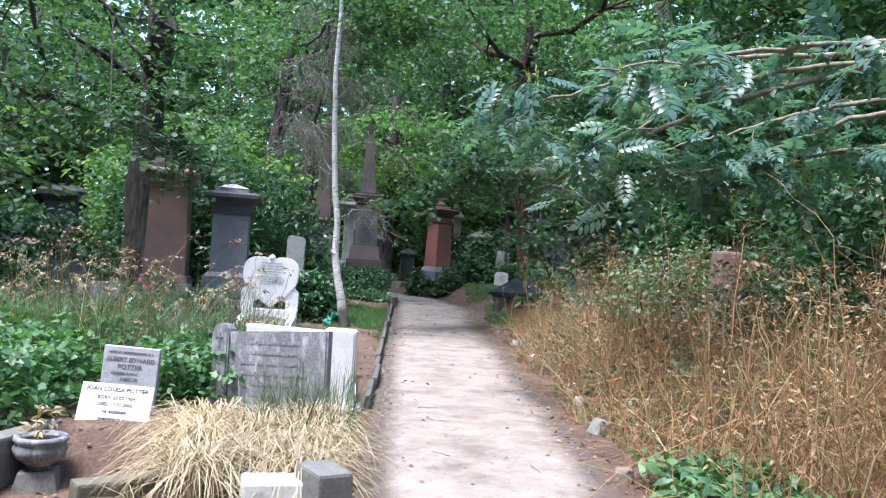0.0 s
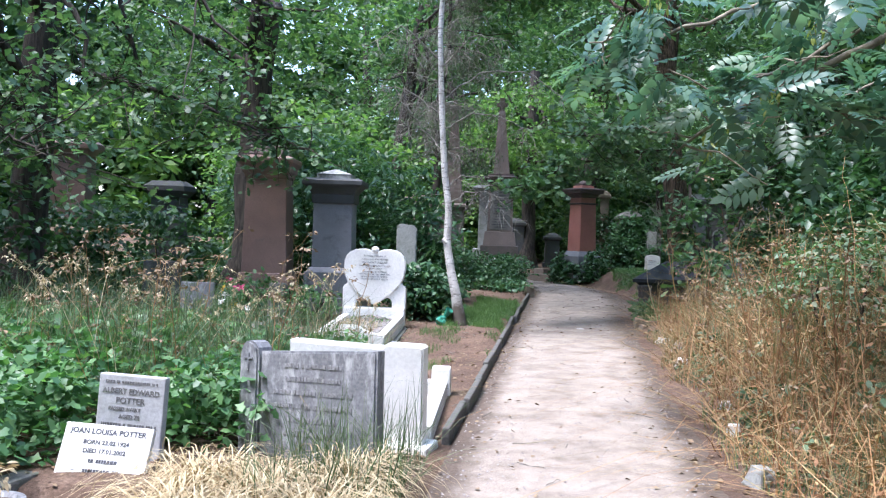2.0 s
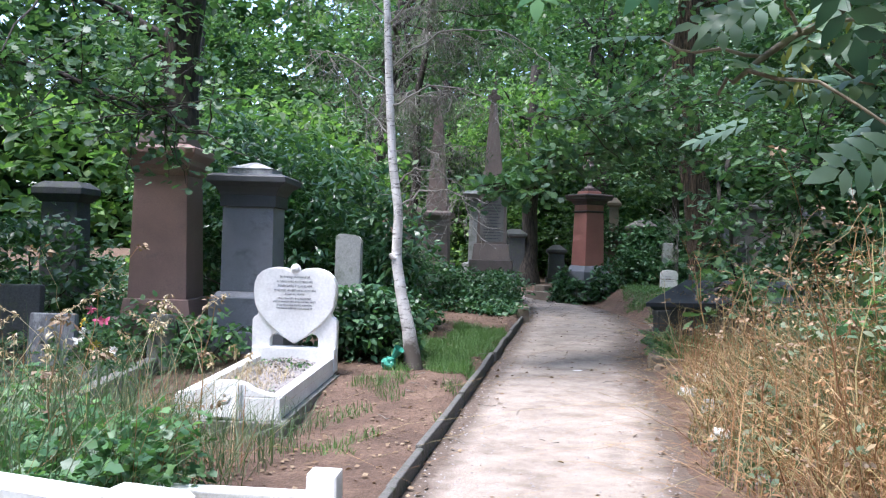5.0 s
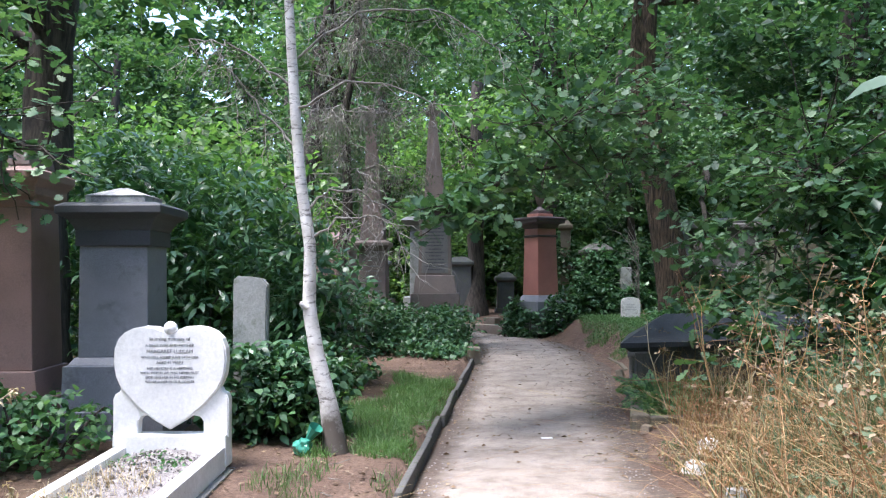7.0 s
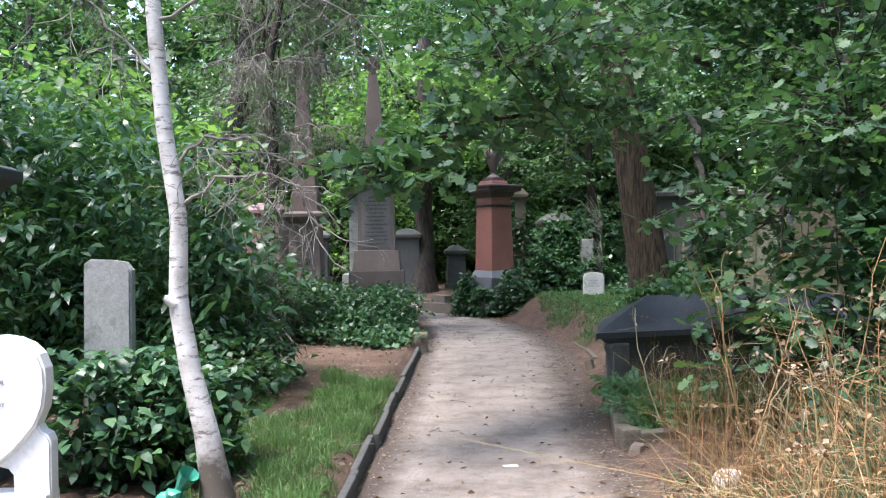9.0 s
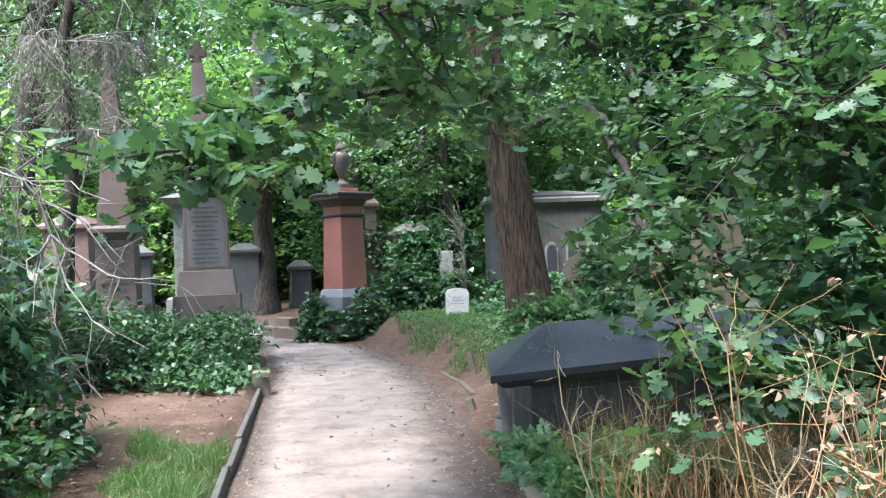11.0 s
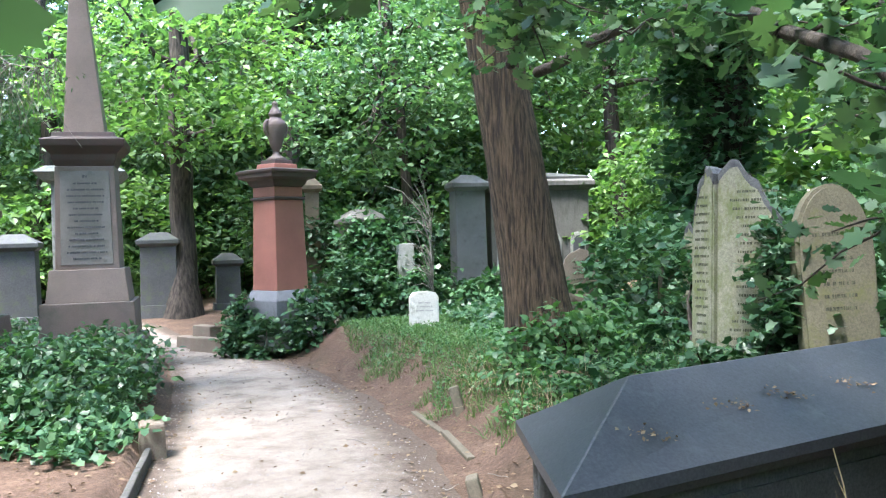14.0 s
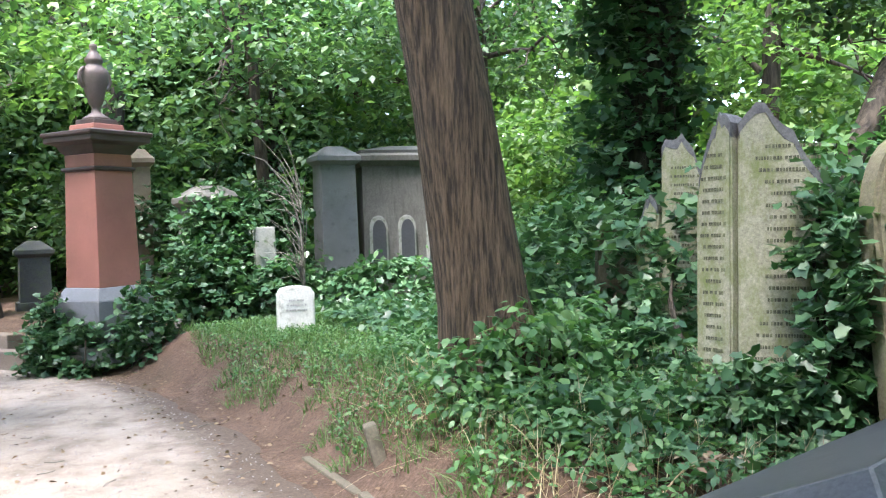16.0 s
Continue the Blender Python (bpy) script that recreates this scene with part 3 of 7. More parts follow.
# path: a strip whose margins wander a little
ys = np.concatenate([np.arange(-30, -4, 1.0), np.arange(-4, 31, 0.12)])
us = np.linspace(0, 1, 23)
wob_l = np.array([0.05 * noise.noise((y * 1.1, 0, 3)) + 0.03 * noise.noise((y * 4.1, 1, 3)) for y in ys])
wob_r = np.array([0.09 * noise.noise((y * 0.9, 5, 3)) + 0.05 * noise.noise((y * 3.7, 7, 3)) for y in ys])
le, ri = edge(LEFT, ys) + 0.03 + 0.3 * np.maximum(wob_l, 0), edge(RIGHT, ys) + 0.06 + wob_r
px = le[:, None] + (ri - le)[:, None] * us[None]
py = np.repeat(ys[:, None], len(us), 1)
crown_z = 0.012 * np.sin(math.pi * us)[None] + 0.004
pz = height_at(np.clip(px, edge(LEFT, py) + 0.02, edge(RIGHT, py) - 0.02), py) + crown_z
i = (np.arange(len(ys) - 1)[:, None] * len(us) + np.arange(len(us) - 1)[None]).ravel()
path_mesh = fast_mesh("path", np.stack([px, py, pz], -1).reshape(-1, 3), np.stack([i, i + 1, i + len(us) + 1, i + len(us)], 1))
margin = path_mesh.attributes.new("margin", "FLOAT", "POINT")
right_width = np.interp(py, [0, 9, 12, 16, 23], [0.35, 0.4, 0.65, 0.85, 0.5])
mg = np.maximum(1 - (px - le[:, None]) / 0.34, 1 - (ri[:, None] - px) / right_width)
margin.data.foreach_set("value", np.clip(mg, 0, 1).astype(np.float32).ravel())
path_mesh.shade_smooth()
path = tagged(put("path", path_mesh, "gravel_path"), "pale trodden gravel path with dirty margins", "path", kind="structure")


# ---- monuments ----
def gz(x, y):
    return float(height_at(x, y))


def stacked(name, x, y, rz, rows, label, category="monument", z=None, lean=(0, 0), bev=0.01):
    """A monument of stacked courses: (part name, width, depth, height, top width, top depth, material)."""
    root = thing(name, (x, y, gz(x, y) - 0.04 if z is None else z), rz, label, category, lean=lean)
    h = 0
    for pn, w, d, ht, tw, td, m in rows:
        part(pn, tbox(w, d, ht, tw, td, bev), m, root, loc=(0, 0, h))
        h += ht - 0.002
    return root, h


# grey granite pedestal
grey, h = stacked("granite_pedestal", -2.4, 10.9, 7, [
    ("base_step", 0.86, 0.86, 0.34, 0.86, 0.86, "grey_granite"), ("plinth", 0.72, 0.72, 0.34, 0.70, 0.70, "grey_granite"),
    ("plinth_moulding", 0.66, 0.66, 0.06, 0.57, 0.57, "grey_granite"), ("shaft", 0.53, 0.53, 0.86, 0.52, 0.52, "grey_granite"),
    ("frieze", 0.57, 0.57, 0.12, 0.57, 0.57, "dark_cap")], "grey granite pedestal tomb with a dark moulded cap", z=0.06)
part("cornice", moulding(0.57, 0.57, [(0, 0), (0.01, 0.03), (0.05, 0.09), (0.1, 0.12), (0.115, 0.13), (0.115, 0.19), (0.06, 0.215)]), "dark_cap", grey, loc=(0, 0, h))
part("cap_slab", moulding(0.46, 0.46, [(0, 0), (0, 0.06), (0.01, 0.065), (-0.2, 0.14)]), "sky_pale_cap", grey, "dark pyramidal cap, coloured pale like reflected sky", loc=(0, 0, h + 0.212))

# pink granite pedestal
pink, h = stacked("pink_pedestal", -3.3, 10.8, 8, [
    ("base_step", 0.95, 0.95, 0.42, 0.95, 0.95, "pink_granite"), ("plinth", 0.72, 0.72, 0.2, 0.66, 0.66, "pink_granite"),
    ("shaft", 0.6, 0.6, 1.26, 0.54, 0.54, "pink_granite")], "dull pink granite pedestal with a moulded cap", z=0.08)
part("cornice", moulding(0.54, 0.54, [(0, 0), (0.02, 0.03), (0.02, 0.06), (0.05, 0.1), (0.05, 0.16), (0.1, 0.22), (0.1, 0.28), (0.0, 0.32)]), "pink_granite", pink, loc=(0, 0, h))
part("upper_block", tbox(0.5, 0.5, 0.12, 0.46, 0.46), "brown_granite", pink, loc=(0, 0, h + 0.328))

# small grey headstone behind the heart grave
small = thing("grey_headstone", (-1.45, 11.15, gz(-1.45, 11.15) - 0.05), 4, "weathered grey headstone half hidden in brambles", "headstone", lean=(-2, 0))
out = [(-0.14, 0), (0.14, 0), (0.14, 1.24), (0.10, 1.29), (0, 1.305), (-0.10, 1.31), (-0.14, 1.28)]
part("slab", prism(out, 0.1, 0.012), "grey_stone", small)

# obelisk with a cross finial
ob1, h = stacked("cross_obelisk", -0.84, 20.6, 3, [
    ("bottom_step", 1.25, 1.2, 0.38, 1.25, 1.2, "brown_granite"), ("lower_step", 1.08, 1.02, 0.3, 1.07, 1.01, "brown_granite"), ("middle_step", 0.92, 0.88, 0.38, 0.9, 0.86, "brown_granite"), ("plinth", 0.8, 0.76, 0.34, 0.72, 0.68, "pale_pink_granite"),
    ("die", 0.62, 0.58, 1.06, 0.57, 0.53, "pale_pink_granite")], "pale pink granite obelisk with inscribed die on stepped base", "obelisk", z=-0.02)
part("cornice", moulding(0.55, 0.52, [(0, 0), (0.03, 0.06), (0.04, 0.12), (0.12, 0.2), (0.13, 0.27), (0.03, 0.3), (0.02, 0.35)]), "red_dark", ob1, loc=(0, 0, h))
part("shaft", tbox(0.4, 0.38, 1.55, 0.15, 0.14, 0.008), "pale_pink_granite", ob1, loc=(0, 0, h + 0.345), rot=(0, -1.5, 0))
part("finial", prism([(-0.05, 0), (0.05, 0), (0.06, 0.06), (0.05, 0.1), (0.13, 0.12), (0.14, 0.2), (0.06, 0.22), (0.05, 0.33), (-0.05, 0.33), (-0.06, 0.22), (-0.14, 0.2), (-0.13, 0.12), (-0.05, 0.1), (-0.06, 0.06)], 0.1, 0.015), "brown_granite", ob1, "carved stone cross finial", loc=(-0.04, 0, h + 1.885))
part("inscription_panel", tbox(0.5, 0.02, 0.96, 0.47, 0.02, 0.004), "die_panel", ob1, "greyer inscribed panel", loc=(0, -0.288, 1.44), rot=(-1.35, 0, 0))
bars(13, 0.38, "lettering", ob1, (0, -0.2985, 2.27), 0.064, 0.018, (-1, 0, 0), 3)
words("IN", 0.045, "lettering", ob1, (0, -0.2995, 2.34))

# companion column, pale, beside the obelisk
col, h = stacked("pale_pedestal", -1.2, 22.4, 5, [("plinth", 1.0, 0.9, 0.7, 0.96, 0.86, "grey_stone"), ("shaft", 0.7, 0.6, 1.5, 0.68, 0.58, "grey_stone"), ("cap", 0.85, 0.75, 0.1, 1.05, 0.95, "grey_stone"), ("top", 1.05, 0.95, 0.08, 0.8, 0.7, "grey_stone")], "pale weathered marble pedestal with a wide cap", "monument")

# second obelisk, browner
ob2, h = stacked("brown_obelisk", -1.93, 20.0, 2, [
    ("bottom_step", 1.0, 0.95, 0.45, 0.98, 0.93, "brown_granite"), ("plinth", 0.76, 0.72, 0.3, 0.72, 0.68, "brown_granite"), ("die", 0.52, 0.5, 0.88, 0.48, 0.46, "brown_granite")],
    "brown granite obelisk tangled in dead branches", "obelisk", z=0.2)
part("cornice", moulding(0.48, 0.46, [(0, 0), (0.03, 0.04), (0.09, 0.1), (0.09, 0.16), (0, 0.2)]), "brown_granite", ob2, loc=(0, 0, h))
part("pedestal_block", tbox(0.44, 0.42, 0.3, 0.42, 0.4), "brown_granite", ob2, loc=(0, 0, h + 0.198))
part("shaft", tbox(0.38, 0.36, 1.85, 0.15, 0.14, 0.008), "brown_granite", ob2, loc=(0, 0, h + 0.496), rot=(0, -1, 0))
part("finial", prism([(-0.05, 0), (0.05, 0), (0.05, 0.1), (0.14, 0.12), (0.14, 0.2), (0.05, 0.22), (0.05, 0.33), (-0.05, 0.33), (-0.05, 0.22), (-0.14, 0.2), (-0.14, 0.12), (-0.05, 0.1)], 0.1, 0.012), "brown_granite", ob2, loc=(-0.03, 0, h + 2.34))
bars(6, 0.36, "faint_lettering", ob2, (0, -0.252, 1.35), 0.09, 0.03, (-1, 0, 0), 5)

# red granite pedestal with an urn
RX, RY = 1.22, 23.55
red, h = stacked("urn_pedestal", RX, RY, 36, [
    ("footing", 1.0, 1.0, 0.2, 1.0, 1.0, "grey_stone"), ("base", 0.76, 0.76, 0.48, 0.74, 0.74, "grey_granite"), ("base_moulding", 0.74, 0.74, 0.14, 0.58, 0.58, "grey_granite"),
    ("shaft", 0.56, 0.56, 1.28, 0.5, 0.5, "red_granite")], "polished red granite pedestal carrying a lidded urn", "monument", z=0.1)
part("collar", moulding(0.5, 0.5, [(0, 0), (0.03, 0.015), (0.03, 0.04), (0, 0.05)]), "red_dark", red, loc=(0, 0, h))
part("neck", tbox(0.5, 0.5, 0.14, 0.5, 0.5), "red_granite", red, loc=(0, 0, h + 0.049))
part("cornice", moulding(0.5, 0.5, [(0, 0), (0.04, 0.05), (0.06, 0.1), (0.15, 0.13), (0.15, 0.19), (0.17, 0.2), (0.17, 0.24), (0.05, 0.265)]), "red_dark", red, "dark weathered moulded cornice", loc=(0, 0, h + 0.188))
part("urn_block", tbox(0.42, 0.42, 0.075, 0.4, 0.4), "red_granite", red, loc=(0, 0, h + 0.45))
part("urn_step", tbox(0.33, 0.33, 0.06, 0.31, 0.31), "red_dark", red, loc=(0, 0, h + 0.523))
urn = part("urn", lathe([(0.14, 0), (0.145, 0.025), (0.1, 0.05), (0.06, 0.08), (0.045, 0.12), (0.055, 0.16), (0.075, 0.18), (0.1, 0.28), (0.135, 0.4), (0.15, 0.5), (0.14, 0.56), (0.09, 0.6), (0.08, 0.63), (0.1, 0.65), (0.095, 0.68), (0.06, 0.74), (0.035, 0.78), (0.045, 0.81), (0.04, 0.84), (0.0, 0.86)]), "brown_granite", red, "brown granite urn with lid and side handles", loc=(0, 0, h + 0.578), smooth=True)
for s in (-1, 1):
    a = np.linspace(-1.2, 1.5, 9)
    v, t = tube(np.stack([s * (0.125 + 0.075 * np.cos(a)), 0 * a, 0.46 + 0.11 * np.sin(a)], 1), np.full(9, 0.022), 8)
    put("handle", fast_mesh("handle", v, t), "brown_granite", urn)

# kerb blocks by the urn pedestal
for i, (x, y, l, rz, hh) in enumerate([(0.75, 23.35, 0.7, -52, 0.2), (0.2, 24.05, 0.75, -50, 0.2), (-0.12, 24.7, 0.6, -60, 0.17), (0.12, 24.6, 0.5, -55, 0.34)]):
    kb = part("kerb_block", tbox(l, 0.22, hh + 0.1, l - 0.02, 0.2, 0.02), "sandstone", None, loc=(x, y, gz(x, y) - 0.08), rot=(0, 0, rz))
    tagged(kb, "worn sandstone kerb block beside the path", "kerb stone", "sandstone kerb by the urn pedestal")

# white headstone on the mound
wh = thing("white_headstone", (2.96, 21.8, 0.36), -4, "small pale round-cornered headstone standing in grass", "headstone", lean=(-3, 1))
part("slab", prism([(-0.19, 0), (0.19, 0), (0.19, 0.47), (0.15, 0.53), (0.05, 0.55), (-0.05, 0.55), (-0.15, 0.53), (-0.19, 0.47)], 0.12, 0.02), "old_marble", wh)
bars(3, 0.22, "pale_lettering", wh, (0, -0.062, 0.4), 0.05, 0.018, seed=8)


# chest tomb with a hipped slate lid
def quad_solid(lower, upper):
    """A solid between two rings of corner points."""
    bm = bmesh.new()
    a, b = [bm.verts.new(p) for p in lower], [bm.verts.new(p) for p in upper]
    bm.faces.new(a[::-1])
    bm.faces.new(b)
    n = len(a)
    for i in range(n):
        bm.faces.new((a[i], a[(i + 1) % n], b[(i + 1) % n], b[i]))
    return bm


def chest_tomb(name, corners, ridge, eave_z, ridge_z, floor_z, label):
    """Corners of the lid: near left, near right, far right, far left; ridge ends: left, right."""
    c = [Vector((*p, 0)) for p in corners]
    mid = sum(c, Vector()) / 4
    root = thing(name, (mid.x, mid.y, floor_z), 0, label, "tomb")
    c = [p - mid for p in c]
    r0, r1 = [Vector((*p, 0)) - mid for p in ridge]
    e, rz = eave_z - floor_z, ridge_z - floor_z

    def ring(k, z):
        return [(p.x * k, p.y * k, z) for p in c]
    bm = quad_solid(ring(0.93, e - 0.1), ring(0.97, e - 0.05))
    part("lid_moulding", bm, "black_slate", root)
    bm = bmesh.new()
    lo, up = [bm.verts.new(p) for p in ring(1.0, e - 0.052)], [bm.verts.new(p) for p in ring(1.0, e)]
    a, b = bm.verts.new((r0.x, r0.y, rz)), bm.verts.new((r1.x, r1.y, rz))
    bm.faces.new(lo[::-1])
    for i in range(4):
        bm.faces.new((lo[i], lo[(i + 1) % 4], up[(i + 1) % 4], up[i]))
    bm.faces.new((up[0], up[1], b, a))
    bm.faces.new((up[1], up[2], b))
    bm.faces.new((up[2], up[3], a, b))
    bm.faces.new((up[3], up[0], a))
    hips = [ed for ed in bm.edges if a in ed.verts or b in ed.verts]
    worn = bmesh.ops.bevel(bm, geom=hips, offset=0.006, segments=1, affect="EDGES")["faces"]
    for f in worn:
        f.material_index = 1
    lid = part("lid", bm, "black_slate", root, "hipped dark slate lid with worn pale edges")
    lid.data.materials.append(M["worn_slate"])
    part("base_course", quad_solid(ring(0.98, -0.15), ring(0.96, 0.1)), "tomb_pier", root)
    names = ("front_panel", "end_panel", "back_panel", "end_panel")
    for i in range(4):
        p, q = c[i] * 0.86, c[(i + 1) % 4] * 0.86
        d = (q - p).normalized()
        nrm = Vector((d.y, -d.x, 0))
        lower = [p, q, q - nrm * 0.08, p - nrm * 0.08]
        part(names[i], quad_solid([(w.x, w.y, 0.1) for w in lower], [(w.x, w.y, e - 0.1) for w in lower]), "tomb_stone", root)
        inner = [p.lerp(q, 0.16) + nrm * 0.015, p.lerp(q, 0.84) + nrm * 0.015, p.lerp(q, 0.84) - nrm * 0.02, p.lerp(q, 0.16) - nrm * 0.02]
        part("raised_panel", quad_solid([(w.x, w.y, 0.17) for w in inner], [(w.x, w.y, e - 0.17) for w in inner]), "tomb_stone", root)
        pier = tbox(0.17, 0.17, e - 0.2, 0.17, 0.17, 0.02)
        part("corner_pier", pier, "tomb_pier", root, loc=(p.x, p.y, 0.1), rot=(0, 0, math.degrees(math.atan2(d.y, d.x))))
        part("pier_roll", lathe([(0.05, 0), (0.05, 0.04), (0.035, 0.05), (0.035, e - 0.28), (0.05, e - 0.26), (0.05, e - 0.2)], 12), "tomb_pier", root, loc=(p.x * 1.06, p.y * 1.06, 0.1), smooth=True)
    return root


tomb = chest_tomb("chest_tomb", [(1.84, 13.8), (4.9, 14.78), (4.75, 15.9), (2.07, 15.07)], [(2.43, 14.5), (4.38, 15.2)], 0.65, 0.94, 0.0, "long dark stone chest tomb with a hipped slate lid")

# grave kerb in front of the tomb
bedk = thing("grave_kerb", (2.0, 12.8, 0.0), 0, "low pale stone grave kerb filled with ferns", "grave kerb")
for x0, y0, x1, y1 in [(1.80, 12.22, 1.97, 13.55), (1.86, 12.2, 2.75, 12.45)]:
    l = math.hypot(x1 - x0, y1 - y0)
    part("kerb_rail", tbox(l, 0.13, 0.17, l, 0.12, 0.012), "tan_stone", bedk, loc=((x0 + x1) / 2 - 2.0, (y0 + y1) / 2 - 12.8, -0.05), rot=(0, 0, math.degrees(math.atan2(y1 - y0, x1 - x0))))
part("kerb_post", tbox(0.15, 0.15, 0.2, 0.14, 0.14, 0.02), "tan_stone", bedk, loc=(-0.17, -0.6, -0.05), rot=(0, 0, 10))

# heart-shaped white headstone with its kerbed grave
hg = thing("heart_grave", (-1.62, 9.98, 0.13), 4, "white marble heart headstone over a kerbed gravel grave", "grave", lean=(0, 0))
heart = [(0, 0.25), (0.12, 0.322), (0.245, 0.425), (0.335, 0.53), (0.372, 0.615), (0.385, 0.715), (0.38, 0.8), (0.355, 0.865), (0.31, 0.91), (0.25, 0.938), (0.18, 0.95), (0.1, 0.945), (0.05, 0.925)]
heart = heart + [(0, 0.905)] + [(-x, z) for x, z in heart[:0:-1]]
heart_part = part("heart_slab", prism(heart, 0.11, 0.012), "white_marble", hg, "white marble heart with dark engraved lettering", loc=(0, -0.012, 0))
part("rose_boss", lathe([(0.05, 0), (0.045, 0.015), (0.025, 0.03), (0.0, 0.04)], 12), "white_marble", hg, loc=(0, -0.05, 0.935), rot=(90, 0, 0), smooth=True)
for s in (-1, 1):
    o = [(0.225, 0.2), (0.395, 0.2), (0.395, 0.455), (0.38, 0.49), (0.352, 0.505), (0.34, 0.53), (0.2, 0.56), (0.0, 0.5), (0.0, 0.275), (0.16, 0.345), (0.2, 0.335), (0.222, 0.305)]
    part("bracket", prism([(s * x, z) for x, z in o][::s], 0.09, 0.008), "white_marble", hg)
part("base", tbox(0.78, 0.17, 0.22, 0.77, 0.16), "white_marble", hg)
lines = [("In loving memory of", 0.034, 0.865), ("A DEAR WIFE AND MOTHER", 0.026, 0.82), ("MARGARET LUDLAM", 0.034, 0.78), ("WHO FELL ASLEEP JUNE 14TH 1950", 0.025, 0.74), ("AGED 41 YEARS", 0.026, 0.705), ("HER MEMORY IS A KEEPSAKE", 0.024, 0.665), ("WITH WHICH WE WILL NEVER PART", 0.024, 0.635), ("GOD HAS HER IN HIS KEEPING", 0.024, 0.605), ("WE HAVE HER IN OUR HEARTS", 0.024, 0.575)]
for body, size, z in lines:
    words(body, size, "engraving", heart_part, (0, -0.0565, z), weight=0.0)
for s in (-1, 1):
    part("kerb_rail", tbox(0.09, 1.8, 0.17, 0.085, 1.8, 0.008), "white_marble", hg, loc=(s * 0.335, -0.95, -0.055), rot=(1.6, 0, 0))
    part("kerb_plinth", tbox(0.15, 1.92, 0.16, 0.15, 1.92, 0.008), "kerb_stone", hg, loc=(s * 0.355, -0.95, -0.2), rot=(1.6, 0, 0))
part("kerb_end", tbox(0.76, 0.09, 0.17, 0.76, 0.085, 0.008), "white_marble", hg, loc=(0, -1.84, -0.082))
for s in (-1, 1):
    part("kerb_shoulder", prism([(s * x, z) for x, z in [(0.09, 0), (0.37, 0), (0.37, 0.012), (0.27, 0.03), (0.18, 0.055), (0.13, 0.09), (0.09, 0.1)]][::s], 0.085, 0.006), "white_marble", hg, loc=(0, -1.84, 0.086))
part("end_plinth", tbox(0.88, 0.18, 0.16, 0.88, 0.18, 0.008), "kerb_stone", hg, loc=(0, -1.87, -0.235))
tab = part("end_tablet", prism([(-0.1, 0), (0.1, 0), (0.1, 0.24), (0.075, 0.27), (-0.075, 0.27), (-0.1, 0.24)], 0.12, 0.012), "white_marble", hg, "small white tablet carved with a rose", loc=(0, -1.88, -0.07), rot=(-8, 0, 0))
for k in range(7):
    a = k * 2 * math.pi / 7
    part("carved_petal", lathe([(0.018, 0), (0.014, 0.006), (0.0, 0.009)], 8), "old_marble", tab, loc=(0.026 * math.cos(a), -0.061, 0.15 + 0.026 * math.sin(a)), rot=(90, 0, 0))
bed_mesh = grid_mesh("gravel_bed", np.linspace(-0.295, 0.295, 22), np.linspace(-1.8, -0.08, 60), lambda x, y: 0.08 + 0.028 * y + 0.05 * np.exp(-(x / 0.2) ** 2) + 0.008 * np.sin(x * 37) * np.cos(y * 41) + 0.006 * np.sin(x * 71 + y * 57))
put("gravel_bed", bed_mesh, "chips", hg, "grey and pink stone chippings with dry weeds")

# grey headstone with a side pilaster, and the white one behind it
gs = thing("slate_headstone", (-0.68, 4.08, -0.08), -21, "weathered grey headstone with side pilaster and faded lettering", "headstone", lean=(-4, -3))
part("slab", prism([(-0.34, 0), (0.46, 0), (0.46, 0.72), (-0.34, 0.69)], 0.09, 0.012), "slate", gs)
pil = [(-0.475, 0), (-0.335, 0), (-0.335, 0.66), (-0.345, 0.71), (-0.37, 0.74), (-0.405, 0.75), (-0.44, 0.74), (-0.465, 0.71), (-0.475, 0.66)]
part("pilaster", prism(pil, 0.14, 0.012), "slate", gs)
for k, (x, z, w, hgt) in enumerate([(-0.405, 0.63, 0.012, 0.1), (-0.405, 0.65, 0.06, 0.012)]):
    part("carved_cross", tbox(w, 0.01, hgt, w, 0.01, 0.002), "slate", gs, loc=(x, -0.072, z - hgt / 2))
bars(6, 0.6, "slate_lettering", gs, (0.04, -0.047, 0.62), 0.075, 0.024, seed=12)

wb = thing("white_headstone", (-0.53, 4.6, -0.08), -9, "plain white marble headstone seen from behind", "headstone", lean=(2, 0))
part("slab", prism([(-0.44, 0), (0.43, 0), (0.43, 0.70), (0.41, 0.715), (0.2, 0.715), (0.17, 0.69), (-0.44, 0.7)], 0.11, 0.01), "white_marble", wb)
part("foot", tbox(0.98, 0.26, 0.12, 0.96, 0.24, 0.01), "old_marble", wb)
wk = thing("white_grave_kerb", (-0.2, 5.5, -0.02), 4, "white marble grave kerb with a small corner post", "grave kerb")
part("kerb_rail", tbox(0.12, 1.6, 0.16, 0.11, 1.6, 0.01), "old_marble", wk, loc=(0, 0, -0.03))
part("corner_post", tbox(0.16, 0.16, 0.27, 0.15, 0.15, 0.015), "white_marble", wk, loc=(0, 0.86, -0.03))
part("kerb_end", tbox(0.85, 0.12, 0.16, 0.85, 0.11, 0.01), "old_marble", wk, loc=(-0.46, 0.86, -0.03))

